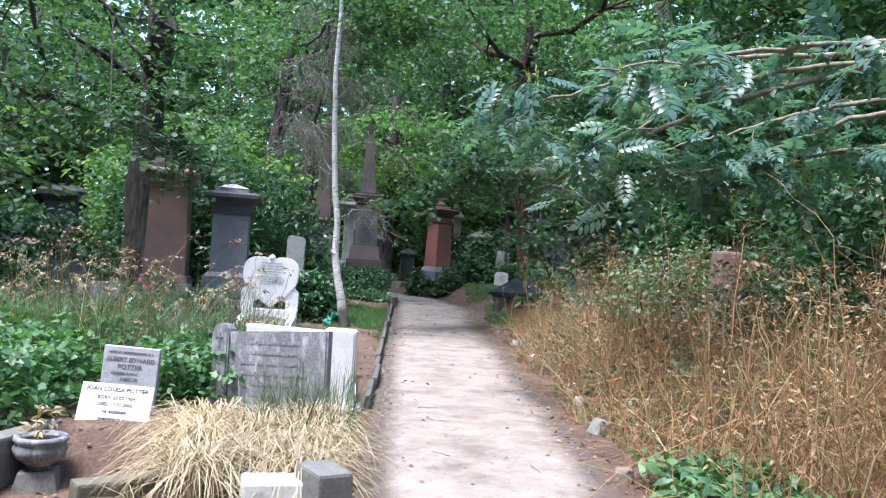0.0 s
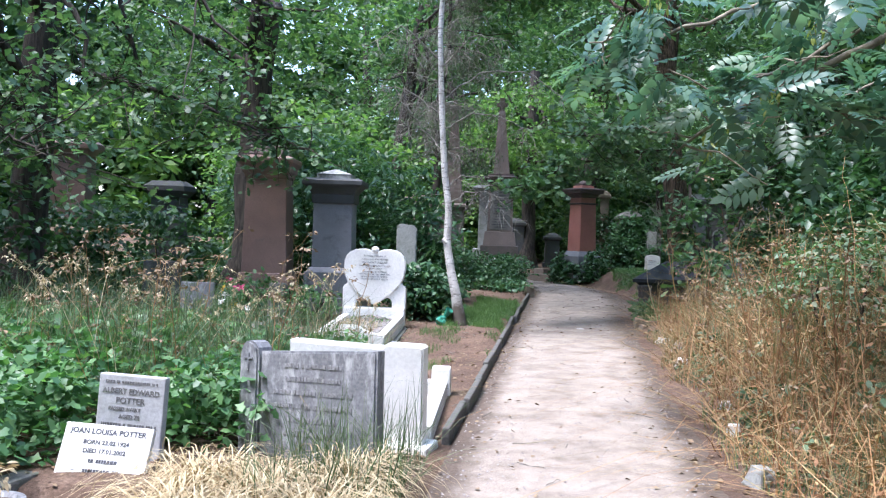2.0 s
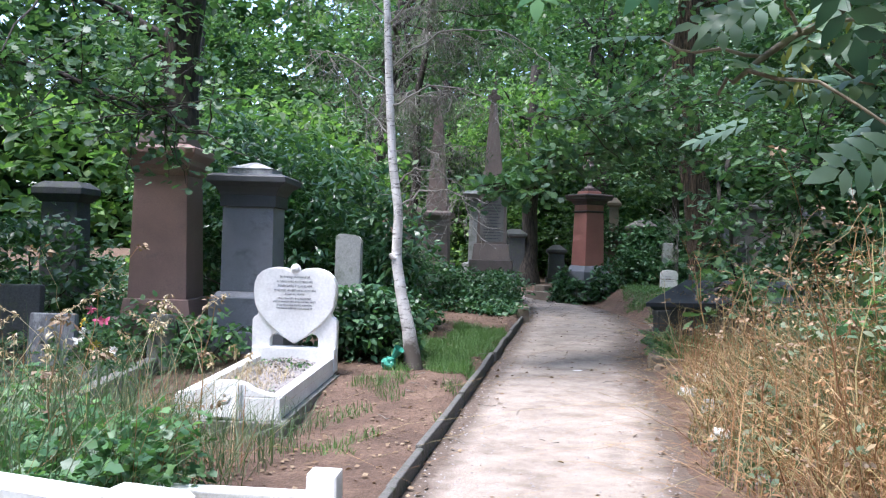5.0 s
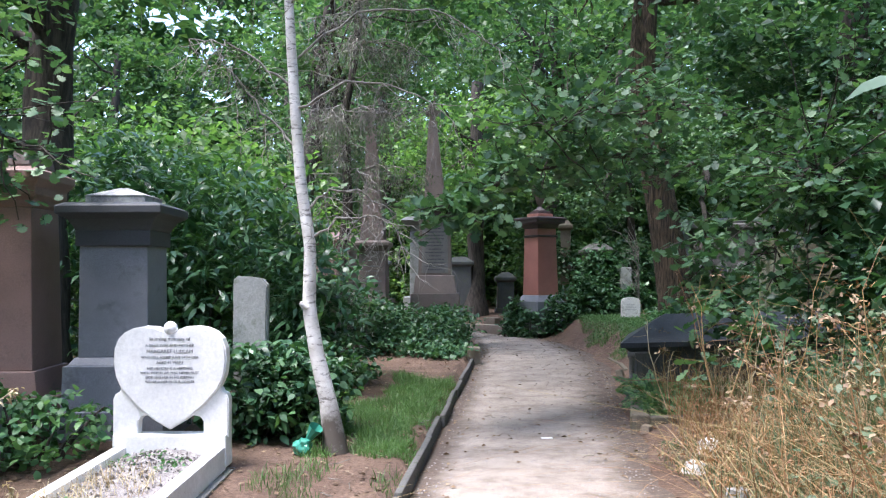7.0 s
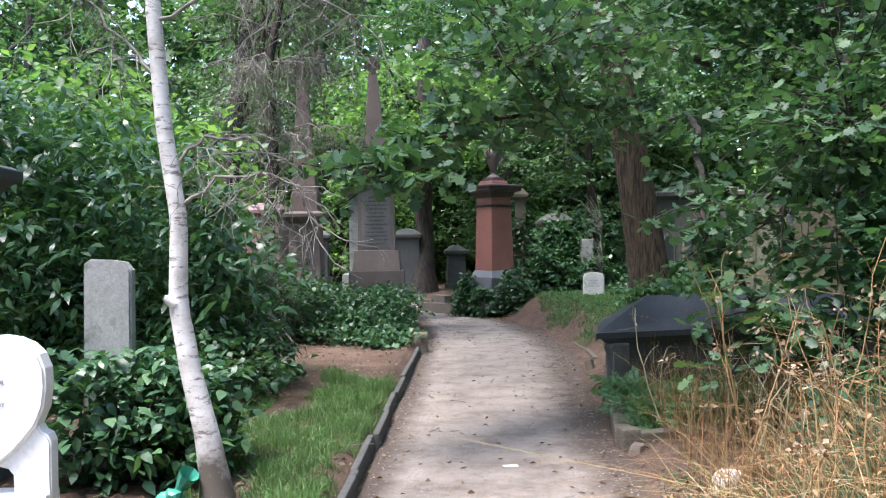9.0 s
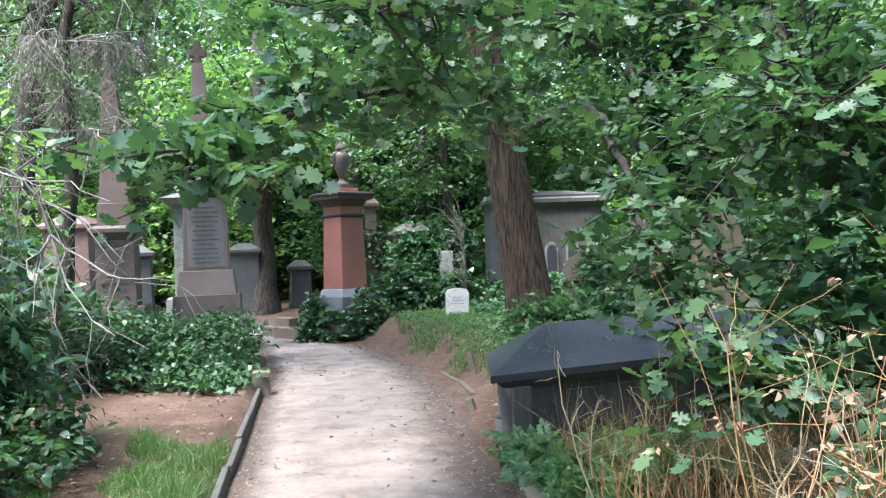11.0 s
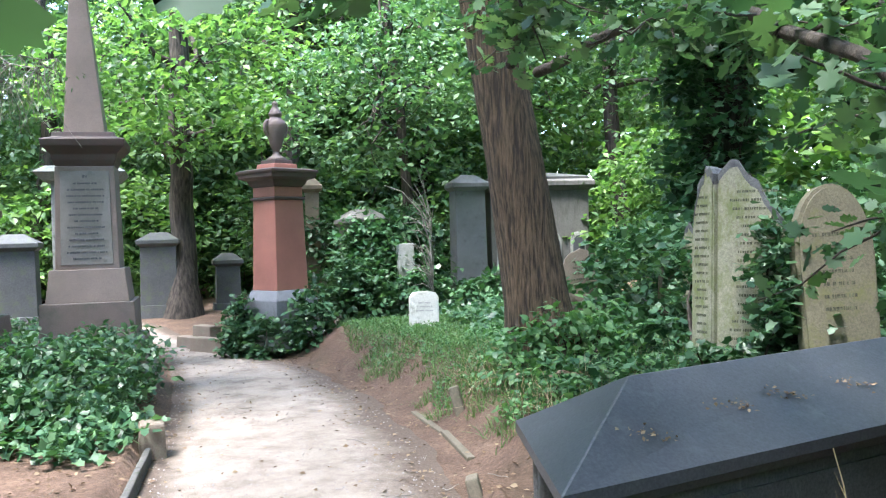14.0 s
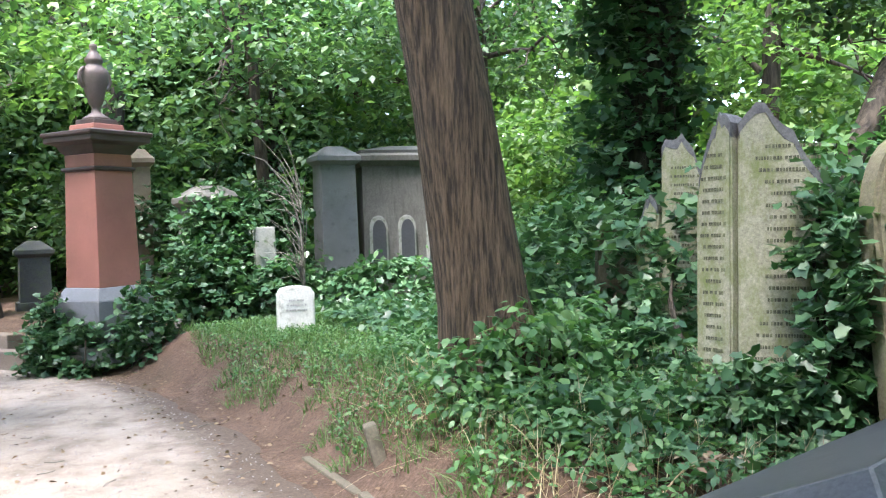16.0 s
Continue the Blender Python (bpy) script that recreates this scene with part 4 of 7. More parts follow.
# memorial tablets
t1 = thing("white_tablet", (-1.62, 3.5, -0.06), 6, "white marble memorial tablet leaning back, black lettering", "memorial tablet", lean=(-26, 3))
part("slab", tbox(0.46, 0.045, 0.34, 0.46, 0.045, 0.006), "white_marble", t1)
for body, size, z in (("JOAN LOUISA POTTER", 0.039, 0.3), ("BORN 23.02.1924", 0.032, 0.245), ("DIED 17.01.2002", 0.032, 0.2)):
    words(body, size, "lettering", t1, (0, -0.0235, z))
bars(1, 0.24, "lettering", t1, (0, -0.024, 0.15), 0.05, 0.018, seed=3)
bars(1, 0.18, "lettering", t1, (0, -0.024, 0.1), 0.05, 0.018, seed=4)
bars(1, 0.4, "lettering", t1, (0, -0.024, 0.05), 0.05, 0.02, seed=6)
t2 = thing("grey_tablet", (-1.63, 3.83, -0.06), 0, "pale grey memorial tablet standing among ivy", "memorial tablet", lean=(-4, 2))
part("slab", tbox(0.38, 0.06, 0.54, 0.38, 0.06, 0.008), "tablet_grey", t2)
bars(1, 0.32, "faint_lettering", t2, (0, -0.031, 0.5), 0.05, 0.014, seed=9)
words("ALBERT EDWARD", 0.041, "faint_lettering", t2, (0, -0.0315, 0.45))
words("POTTER", 0.046, "faint_lettering", t2, (0, -0.0315, 0.4))
words("PASSED AWAY", 0.028, "faint_lettering", t2, (-0.03, -0.0315, 0.355))
words("AGED 78", 0.03, "faint_lettering", t2, (0, -0.0315, 0.315))
bars(2, 0.32, "faint_lettering", t2, (0, -0.031, 0.27), 0.04, 0.016, seed=10)

# stone flower pot on a stepped foot
pz0 = -0.32
pot = thing("stone_flower_pot", (-1.86, 3.02, pz0), 12, "squat grey stone flower pot on a square foot", "flower pot")
part("foot", tbox(0.27, 0.27, 0.15, 0.2, 0.2, 0.012), "kerb_stone", pot)
part("bowl", lathe([(0.07, 0.14), (0.06, 0.17), (0.09, 0.19), (0.14, 0.23), (0.155, 0.28), (0.14, 0.31), (0.155, 0.325), (0.15, 0.35), (0.12, 0.35), (0.11, 0.32)], 24), "slate", pot, smooth=True)
part("soil", lathe([(0.115, 0.3), (0.115, 0.33), (0.05, 0.335)], 16), "pot_soil", pot)
dried = sprays(np.random.default_rng(5), np.array([(0, 0, 0.43), (0.02, 0.0, 0.5), (-0.01, 0.01, 0.38)]), 24, 0.05, 0.07, LANCE)
put("dried_flowers", fast_mesh("dried_flowers", *dried), "straw", pot, "dry brown flower remains")

# grey kerbs and slabs of the neighbouring graves
for nm, x, y, l, w, hh, rz, m, lab in [
        ("grave_kerb", -2.05, 3.15, 1.3, 0.16, 0.3, 78, "kerb_stone", "mossy grey grave kerb beside ivy"),
        ("grave_kerb", -2.62, 8.6, 3.2, 0.14, 0.3, 101, "kerb_stone", "mottled dark grey grave kerb"),
        ("grave_kerb", -3.4, 7.6, 1.7, 0.14, 0.28, 10, "kerb_stone", "mottled dark grey grave kerb"),
        ("broken_kerb", -0.35, 2.05, 0.32, 0.22, 0.26, 12, "old_marble", "broken pale kerb block in straw"),
        ("broken_kerb", -0.1, 2.0, 0.2, 0.3, 0.34, 30, "kerb_stone", "broken grey kerb block in straw"),
        ("broken_kerb", -1.05, 2.3, 0.7, 0.16, 0.2, 35, "tan_stone", "long worn kerb fragment half buried")]:
    root = thing(nm, (x, y, gz(x, y) - 0.1), rz, lab, "grave kerb")
    part("kerb_rail", tbox(l, w, hh, l - 0.02, w - 0.02, 0.018), m, root)
for x, y, w, hh, rz, ln, m in [(-3.72, 9.45, 0.42, 0.52, 12, -8, "slate"), (-2.76, 9.6, 0.22, 0.55, -10, -4, "kerb_stone"), (-3.1, 9.2, 0.4, 0.2, 25, -30, "kerb_stone"), (-7.3, 12.4, 0.9, 2.0, 5, 0, "pink_granite"), (-5.6, 12.6, 0.5, 1.5, 5, 0, "far_stone"), (-8.6, 13.5, 0.6, 1.9, 0, 0, "far_stone"), (-4.4, 9.9, 0.5, 0.7, 10, -5, "far_stone")]:
    root = thing("headstone", (x, y, gz(x, y) - 0.06), rz, "weathered headstone among undergrowth", "headstone", lean=(ln, 0))
    part("slab", tbox(w, 0.12 if hh < 1 else 0.4, hh, w * 0.95, 0.11 if hh < 1 else 0.36, 0.015), m, root)
    if hh > 1.4:
        part("cap", moulding(w, 0.38, [(0, 0), (0.08, 0.1), (0.08, 0.18), (-0.02, 0.26)]), m, root, loc=(0, 0, hh - 0.002))

# ivy-grown pair of pointed headstones, and the round one
def pointed(w, h0, h1, seed=0):
    """A worn pointed outline with a nibbled top."""
    r = np.random.default_rng(seed)
    o = [(-w / 2, 0), (w / 2, 0)]
    for k in np.linspace(0, 1, 15):
        a = math.pi * k
        o.append((w / 2 * math.copysign(abs(math.cos(a)) ** 0.85, math.cos(a)) + r.normal() * 0.007, h0 + (h1 - h0) * math.sin(a) ** 0.9 + r.normal() * 0.012))
    return o


def old_headstone(x, y, z, w, h0, h1, rz, lean, m, label, rows=9, seed=1, d=0.13):
    root = thing("old_headstone", (x, y, z), rz, label, "headstone", lean=lean)
    part("slab", prism(pointed(w, h0, h1, seed), d, 0.012), m, root)
    bars(rows, w * 0.74, "weathered_lettering", root, (0, -d / 2 - 0.0005, h1 * 0.86), 0.07, 0.021, seed=seed)
    return root


def book_headstone(x, y, z, h, rz, pages, label, seed):
    """A headstone of two leaves set at an angle: each page (width, shoulder, peak place across, turn, share of the height)."""
    root = thing("book_headstone", (x, y, z), rz, label, "headstone", lean=(-3, 1))
    r = np.random.default_rng(seed)
    for w, shoulder, peak, turn, tall, side in pages:
        k = np.linspace(0, 1, 13)
        rise = np.where(k < peak, 0.84 + 0.16 * (k / peak) ** 0.55, (1 - (k - peak) / (1 - peak)) ** 0.62)
        top = [(side * w * a, h * tall * (shoulder + (1 - shoulder) * b) + r.normal() * 0.012) for a, b in zip(k, rise)]
        out = [(0, 0)] + top + [(side * w, 0)]
        page = part("page", prism(out if side < 0 else out[::-1], 0.12, 0.012), "mossy_stone", root, rot=(0, 0, turn))
        n = int(h * tall * 0.72 / 0.066)
        bars(n, w * 0.72, "weathered_lettering", page, (side * w * 0.5, -0.0605, h * tall * 0.86), 0.066, 0.02, seed=seed + int(side))
        cap = [(px, pz) for px, pz in top if pz > h * tall * (shoulder + 0.25 * (1 - shoulder))]
        part("weathered_crest", prism([(px, pz + 0.006) for px, pz in cap] + [(px, pz - 0.05 - 0.03 * r.random()) for px, pz in cap[::-1]], 0.126, 0.004), "worn_slate", page, "darker weathered top edge")
    return root


book_headstone(4.29, 16.94, 0.3, 1.83, -42, [(0.25, 0.7, 0.3, -38, 0.98, -1), (0.58, 0.55, 0.2, 2, 1.0, 1)], "tall mossy double headstone with dark lettering wrapped in ivy", 23)
book_headstone(5.02, 18.55, 0.36, 1.75, -40, [(0.2, 0.7, 0.4, -30, 0.74, -1), (0.36, 0.7, 0.45, 2, 1.0, 1)], "narrow mossy double headstone half lost in ivy", 22)
old_headstone(5.4, 19.6, 0.4, 0.5, 0.8, 1.1, -20, (0, 3), "tan_stone", "low worn headstone in ivy", 5, 24)
old_headstone(4.7, 20.6, 0.4, 0.45, 0.7, 1.0, -15, (0, -3), "sandstone", "low worn headstone in ivy", 5, 25)
rs = thing("round_headstone", (4.74, 16.06, 0.28), -14, "tan round-topped headstone leaning beside the tomb", "headstone", lean=(-4, -2))
half = [(0.27 * math.cos(a), 1.08 + 0.52 * math.sin(a) ** 0.9) for a in np.linspace(0, math.pi, 18)]
part("slab", prism([(-0.25, 0), (0.25, 0)] + half, 0.16, 0.025), "olive_stone", rs)
bars(7, 0.32, "weathered_lettering", rs, (0, -0.0805, 1.25), 0.085, 0.024, seed=31)
# pale stone seen through the ivy, and a bent dead stem before it
ps = thing("pale_headstone", (3.16, 24.0, gz(3.16, 24.0)), 5, "pale headstone showing through a gap in the ivy", "headstone", lean=(-3, 0))
part("slab", tbox(0.28, 0.1, 1.5, 0.27, 0.1, 0.02), "grey_stone", ps)
sv, st = tube(np.array([(3.24, 22.4, 0.3), (3.22, 22.4, 0.9), (3.2, 22.4, 1.5), (3.08, 22.4, 1.94), (2.83, 22.38, 2.23), (2.59, 22.36, 2.31)]), np.array([0.016, 0.014, 0.012, 0.01, 0.007, 0.004]), 7)
sap = thing("dead_sapling", (0, 0, 0), 0, "thin bent dead sapling behind the white headstone", "sapling")
put("trunk", fast_mesh("trunk", sv, st), "dead_twig", sap)
rs_ = np.random.default_rng(77)
pieces = []
for _ in range(34):
    b0 = np.array([3.22, 22.4, rs_.uniform(0.7, 1.9)])
    e = b0 + [rs_.normal() * 0.2 - 0.2, rs_.normal() * 0.15, rs_.uniform(0.05, 0.75)]
    q_ = np.array([b0, b0 * 0.5 + e * 0.5 + [0, 0, 0.06], e])
    pieces.append(tube(q_, np.array([0.007, 0.005, 0.0025]), 4))
tagged(put("twig", fast_mesh("twig", *joined(pieces)), "dead_twig", sap), kind="stuff")
gp = thing("stone_post", (3.7, 7.0, gz(3.7, 7) - 0.05), 5, "stub of a pink granite post among dry weeds", "stone post", lean=(0, 1))
part("post", tbox(0.32, 0.32, 1.5, 0.27, 0.27, 0.03), "pink_granite", gp)

# far tombs behind the urn pedestal
def house_tomb(x, y, rz, w, d, hh, label, m="far_stone"):
    root = thing("house_tomb", (x, y, gz(x, y) - 0.05), rz, label, "tomb")
    part("base", tbox(w + 0.3, d + 0.3, 0.3, w + 0.26, d + 0.26), m, root)
    part("body", tbox(w, d, hh, w, d), m, root, loc=(0, 0, 0.298))
    n = max(2, int(w / 0.42))
    for k in range(n):
        cx = -w / 2 + (k + 0.5) * w / n
        aw = w / n * 0.62
        arch = [(-aw / 2, 0), (aw / 2, 0), (aw / 2, hh * 0.26)] + [(aw / 2 * math.cos(a), hh * 0.26 + aw * 0.7 * math.sin(a)) for a in np.linspace(0.3, math.pi - 0.3, 7)] + [(-aw / 2, hh * 0.26)]
        # paler stone gives the arch its light
        fr = part("arch", prism(arch, 0.1, 0.02), "grey_stone", root, loc=(cx, -d / 2 - 0.02, hh * 0.42))
        # black slab on the arch's face stands in for shade in a recess
        part("niche_shade", prism([(q * 0.75, z * 0.88 + 0.02) for q, z in arch], 0.06, 0), "black_slate", fr, loc=(0, -0.028, 0))
    part("cornice", moulding(w, d, [(0, 0), (0.1, 0.08), (0.1, 0.16), (0.02, 0.2)]), m, root, loc=(0, 0, hh + 0.296))
    part("roof", moulding(w, d, [(0, 0), (0, 0.05), (-min(w, d) / 2 + 0.05, 0.16)]), "far_stone", root, loc=(0, 0, hh + 0.494))
    return root


house_tomb(5.85, 25.9, -6, 1.75, 1.3, 1.95, "grey stone tomb with pointed arched niches behind trees", "tomb_pier")
for x, y, w, d, hh, m, lab in [(4.53, 25.5, 0.56, 0.45, 2.55, "grey_granite", "grey slab-sided monument beside the arched tomb"), (2.6, 24.95, 0.66, 0.7, 2.0, "tomb_pier", "grey monument with pyramid cap above the ivy"), (2.24, 30.2, 0.75, 0.6, 1.55, "grey_stone", "pale low pedestal behind the urn monument"), (2.0, 27.6, 0.28, 0.28, 2.6, "sandstone", "pale slim stone column behind trees"), (-0.9, 28.5, 0.7, 0.5, 1.5, "far_stone", "dark headstone in deep shade"), (0.35, 29.3, 0.5, 0.4, 1.0, "far_stone", "dark headstone in deep shade"), (-3.4, 23.6, 0.8, 0.8, 1.9, "pink_granite", "dull pink pedestal behind the obelisks"), (-4.8, 25.0, 0.7, 0.6, 1.8, "far_stone", "dark pedestal in shade"), (-2.9, 26.0, 0.7, 0.5, 1.4, "far_stone", "dark headstone in deep shade")]:
    root, h = stacked("far_monument", x, y, rng.uniform(-8, 8), [("plinth", w * 1.25, d * 1.25, hh * 0.18, w * 1.2, d * 1.2, m), ("shaft", w, d, hh * 0.75, w * 0.94, d * 0.94, m)], lab)
    part("cap", moulding(w * 0.94, d * 0.94, [(0, 0), (0.07, 0.06), (0.07, 0.13), (-w * 0.25, 0.28)]), m, root, loc=(0, 0, h))

# edging of the path
ed = thing("path_edging", (0, 0, 0), 0, "dark weathered stone edging along the lawn", "edging", kind="structure")
y = 4.7
while y < 17.4:
    l = rng.uniform(0.85, 1.05)
    x = float(edge(LEFT, y + l / 2)) - 0.01 + rng.uniform(-0.012, 0.012)
    part("edging_stone", tbox(0.06, l - 0.008, 0.2, 0.048, l - 0.008, 0.014), "edging_dark", ed, loc=(x, y + l / 2, -0.095 + min(0.0, gz(0.3, y + l / 2)) + rng.uniform(-0.012, 0.015)), rot=(rng.uniform(-0.4, 0.4), rng.uniform(-3, 3), rng.uniform(-0.6, 0.6)))
    y += l
eb = thing("edging_end_block", (0.03, 17.72, -0.05), 10, "square pinkish stone block ending the edging", "kerb stone")
part("block", tbox(0.2, 0.26, 0.32, 0.18, 0.24, 0.03), "sandstone", eb)
rk = thing("path_edging", (0, 0, 0), 0, "pale stone edging below the mound", "edging", kind="structure")
for x0, y0, x1, y1 in [(2.26, 16.75, 2.27, 17.65), (2.27, 17.7, 2.2, 18.6), (2.19, 18.65, 2.05, 19.6), (2.02, 19.65, 1.8, 20.6), (1.78, 20.65, 1.5, 21.7)]:
    l = math.hypot(x1 - x0, y1 - y0)
    part("edging_stone", tbox(l, 0.07, 0.2, l, 0.06, 0.012), "tan_stone", rk, loc=((x0 + x1) / 2, (y0 + y1) / 2, -0.155 if y0 < 17.0 else -0.175 if y0 < 18 else -0.205), rot=(0, 0, math.degrees(math.atan2(y1 - y0, x1 - x0))))
for x, y, w, hh in [(2.5, 17.95, 0.24, 0.3), (2.12, 16.0, 0.24, 0.22)]:
    root = thing("leaning_slab", (x, y, gz(x, y) - 0.12), 75, "broken stone slab leaning from the bank", "stone slab", lean=(-14, 6))
    part("slab", tbox(w, 0.09, hh, w * 0.85, 0.08, 0.015), "tan_stone", root)


def rubble(x, y, s, m, label, seed, z=None):
    r = np.random.default_rng(seed)
    bm = tbox(s, s * r.uniform(0.7, 1.1), s * r.uniform(0.6, 1.0), s * 0.75, s * 0.7, s * 0.16, 2)
    for vv in bm.verts:
        vv.co += Vector(r.normal(size=3) * s * 0.035)
    ob = part("loose_stone", bm, m, None, loc=(x, y, (gz(x, y) if z is None else z) - s * 0.15), rot=(r.uniform(-8, 8), r.uniform(-8, 8), r.uniform(0, 90)))
    return tagged(ob, label, "stone", "loose stones by the path")


for k, (x, y, s, m) in enumerate([(1.76, 4.25, 0.14, "grey_stone"), (1.86, 5.45, 0.1, "old_marble"), (1.98, 6.3, 0.11, "old_marble"), (2.0, 7.5, 0.1, "grey_stone"), (1.62, 2.9, 0.14, "sandstone"), (2.19, 11.05, 0.2, "old_marble"), (1.98, 10.55, 0.16, "old_marble"), (2.05, 9.6, 0.16, "grey_stone"), (1.85, 12.0, 0.12, "sandstone"), (2.9, 11.9, 0.3, "kerb_stone"), (3.5, 12.6, 0.3, "kerb_stone"), (1.95, 8.6, 0.14, "old_marble")]):
    rubble(x, y, s, m, "pale rough loose stone at the path's edge", 40 + k)
litter = part("litter", tbox(0.1, 0.05, 0.004, 0.09, 0.045, 0.001), "white_petal", None, loc=(0.97, 11.68, 0.018), rot=(0, 0, 12))
tagged(litter, "scrap of white paper lying on the path", "litter")


# ---- trees and plants ----
def limb(r, a, b, ra, rb, n=8, wobble=0.06, sag=0.0):
    """A wandering limb between two points."""
    a, b = np.array(a, float), np.array(b, float)
    k = np.linspace(0, 1, n)
    p = a + (b - a) * k[:, None]
    l = np.linalg.norm(b - a)
    w = np.cumsum(r.normal(size=(n, 3)), 0) * wobble * l / n ** 0.5
    p += (w - w[0]) - (w[-1] - w[0]) * k[:, None]
    p[:, 2] -= sag * l * np.sin(math.pi * k)
    return p, np.linspace(ra, rb, n)


def trunk_tube(points, radii, seg=20, flute=0.06, seed=0):
    v, t = tube(points, radii, seg)
    r = np.random.default_rng(seed)
    ph = r.uniform(0, 6, 3)
    p = np.repeat(np.asarray(points, float), seg, 0)
    ang = np.tile(np.arange(seg) * 2 * math.pi / seg, len(points))
    k = 1 + flute * (np.sin(3 * ang + ph[0]) * 0.6 + np.sin(5 * ang + ph[1] + p[:, 2]) * 0.4 + np.sin(p[:, 2] * 4 + ph[2] + 2 * ang) * 0.3)
    return p + (v - p) * k[:, None], t


def tree(name, base, top, r0, r1, crown, n_sprays, per, spread, size, template, leafs, barks, label, seed, limbs=7, crown_from=0.45, points=None, droop=0.25):
    """A tree: a flared trunk, limbs reaching into its crown, and a crown of many separate leaves. Crown shapes lie about the base."""
    r = np.random.default_rng(seed)
    root = thing(name, base, 0, label, "tree")
    if points is None:
        p, rad = limb(r, (0, 0, -0.15), top, r0, r1, 12, 0.03)
    else:
        p = np.array(points, float)
        rad = np.linspace(r0, r1, len(p))
    rad = rad * (1 + 0.55 * np.exp(-(p[:, 2] + 0.1) / 0.28))
    me = fast_mesh("trunk", *trunk_tube(p, rad, 20, 0.06, seed))
    me.shade_smooth()
    put("trunk", me, barks, root)
    pieces = []
    ends = in_ellipsoids(r, crown, limbs, 0.3)
    for e in ends:
        k = int(len(p) * r.uniform(crown_from, 0.95))
        q, w = limb(r, p[k], e, rad[k] * 0.45, 0.012, 9, 0.09, 0.04)
        pieces.append(tube(q, w, 7))
        for _ in range(3):
            j = r.integers(3, 8)
            e2 = q[j] + r.normal(size=3) * np.linalg.norm(e - p[k]) * 0.25
            pieces.append(tube(*limb(r, q[j], e2, w[j] * 0.6, 0.006, 6, 0.1), 5))
    if pieces:
        lm = fast_mesh("branchwork", *joined(pieces))
        lm.shade_smooth()
        put("branchwork", lm, barks, root)
    c = in_ellipsoids(r, crown, n_sprays)
    put("crown", fast_mesh("crown", *sprays(r, c, per, spread, size, template, droop=droop)), leafs, root)
    return root


# oak by the mound
OAKP = [(0.05, 0, -0.15), (0.04, 0, 0.0), (0.02, 0, 0.2), (-0.03, 0, 0.6), (-0.1, 0, 1.1), (-0.2, 0.0, 1.8), (-0.31, 0.02, 2.5), (-0.42, 0.05, 3.2), (-0.5, 0.1, 4.2), (-0.4, 0.2, 5.4), (-0.2, 0.3, 7.0)]
# the last four crown masses are added overhead to shade path and boughs
oak = tree("oak_tree", (3.2, 17.9, 0.42), None, 0.315, 0.17, [(-0.2, 0.3, 6.6, 3.2, 3.2, 1.9), (1.5, -1.0, 5.2, 2.2, 1.8, 1.0), (0.8, 2.2, 5.0, 2.2, 1.8, 1.2), (-1.7, -1.2, 6.8, 2.0, 2.2, 1.0), (-1.2, -4.2, 6.4, 2.0, 2.4, 1.0), (1.2, -3.6, 6.2, 2.2, 2.4, 1.0), (-0.6, -6.8, 7.4, 2.4, 2.4, 1.0)], 760, 12, 0.32, 0.16, RHOMB, "leaf_oak", "oak_bark", "leaning oak with furrowed brown bark on a mound", 11, 9, 0.82, OAKP)

# low oak boughs over the path and the tomb
def bough(name, parent_loc, spine, r0, twigs, per, spread, size, template, leafs, barks, label, seed, category="branch", reach=0.5, up=1.0, zs=0.6, droop=0.3):
    """A bough: a spine, side twigs, and leaves along them."""
    r = np.random.default_rng(seed)
    root = thing(name, parent_loc, 0, label, category)
    sp = np.array(spine, float) - np.array(parent_loc)
    k = np.linspace(0, len(sp) - 1, 30)
    line = np.stack([np.interp(k, range(len(sp)), sp[:, i]) for i in range(3)], 1) + r.normal(size=(30, 3)) * 0.012
    pieces = [tube(line, np.linspace(r0, 0.006, 30), 7)]
    ends = []
    for _ in range(twigs):
        j = r.integers(4, 30)
        e = line[j] + r.normal(size=3) * [reach, reach, reach * zs] + (line[-1] - line[0]) * 0.04
        q, w = limb(r, line[j], e, 0.009, 0.003, 6, 0.08)
        pieces.append(tube(q, w, 5))
        ends += [q[2], q[3], q[4], q[5]]
    bm_ = fast_mesh("branchwork", *joined(pieces))
    bm_.shade_smooth()
    tagged(put("branchwork", bm_, barks, root), kind="stuff")
    put("leaves", fast_mesh("leaves", *sprays(r, np.array(ends), per, spread, size, template, up=up, droop=droop)), leafs, root)
    return root


bough("oak_bough", (2.9, 17.6, 3.0), [(2.9, 17.6, 3.0), (2.5, 16.0, 2.95), (1.9, 14.5, 2.8), (1.3, 13.4, 2.6), (0.65, 12.6, 2.35), (0.1, 11.8, 1.95)], 0.05, 85, 5, 0.12, 0.125, OAK, "leaf_oak", "dark_bark", "drooping oak bough with lobed leaves over the path", 21, reach=0.27, zs=0.6)
bough("oak_bough", (3.1, 17.5, 2.9), [(3.1, 17.5, 2.9), (3.2, 15.8, 2.9), (2.9, 14.4, 2.55), (2.6, 13.2, 2.1), (2.45, 12.4, 1.6), (2.6, 11.95, 1.1), (2.75, 11.9, 0.8)], 0.045, 52, 5, 0.12, 0.125, OAK, "leaf_oak", "dark_bark", "drooping oak bough hanging before the tomb", 22, reach=0.27, zs=0.6)
bough("oak_bough", (4.4, 14.5, 3.4), [(4.4, 14.5, 3.4), (4.1, 13.8, 3.1), (3.8, 13.2, 2.8), (3.6, 12.7, 2.5), (3.4, 12.2, 2.25)], 0.05, 100, 5, 0.13, 0.115, OAK, "leaf_oak", "dark_bark", "low oak bough with lobed leaves beyond the weeds", 23, reach=0.55, zs=0.8)
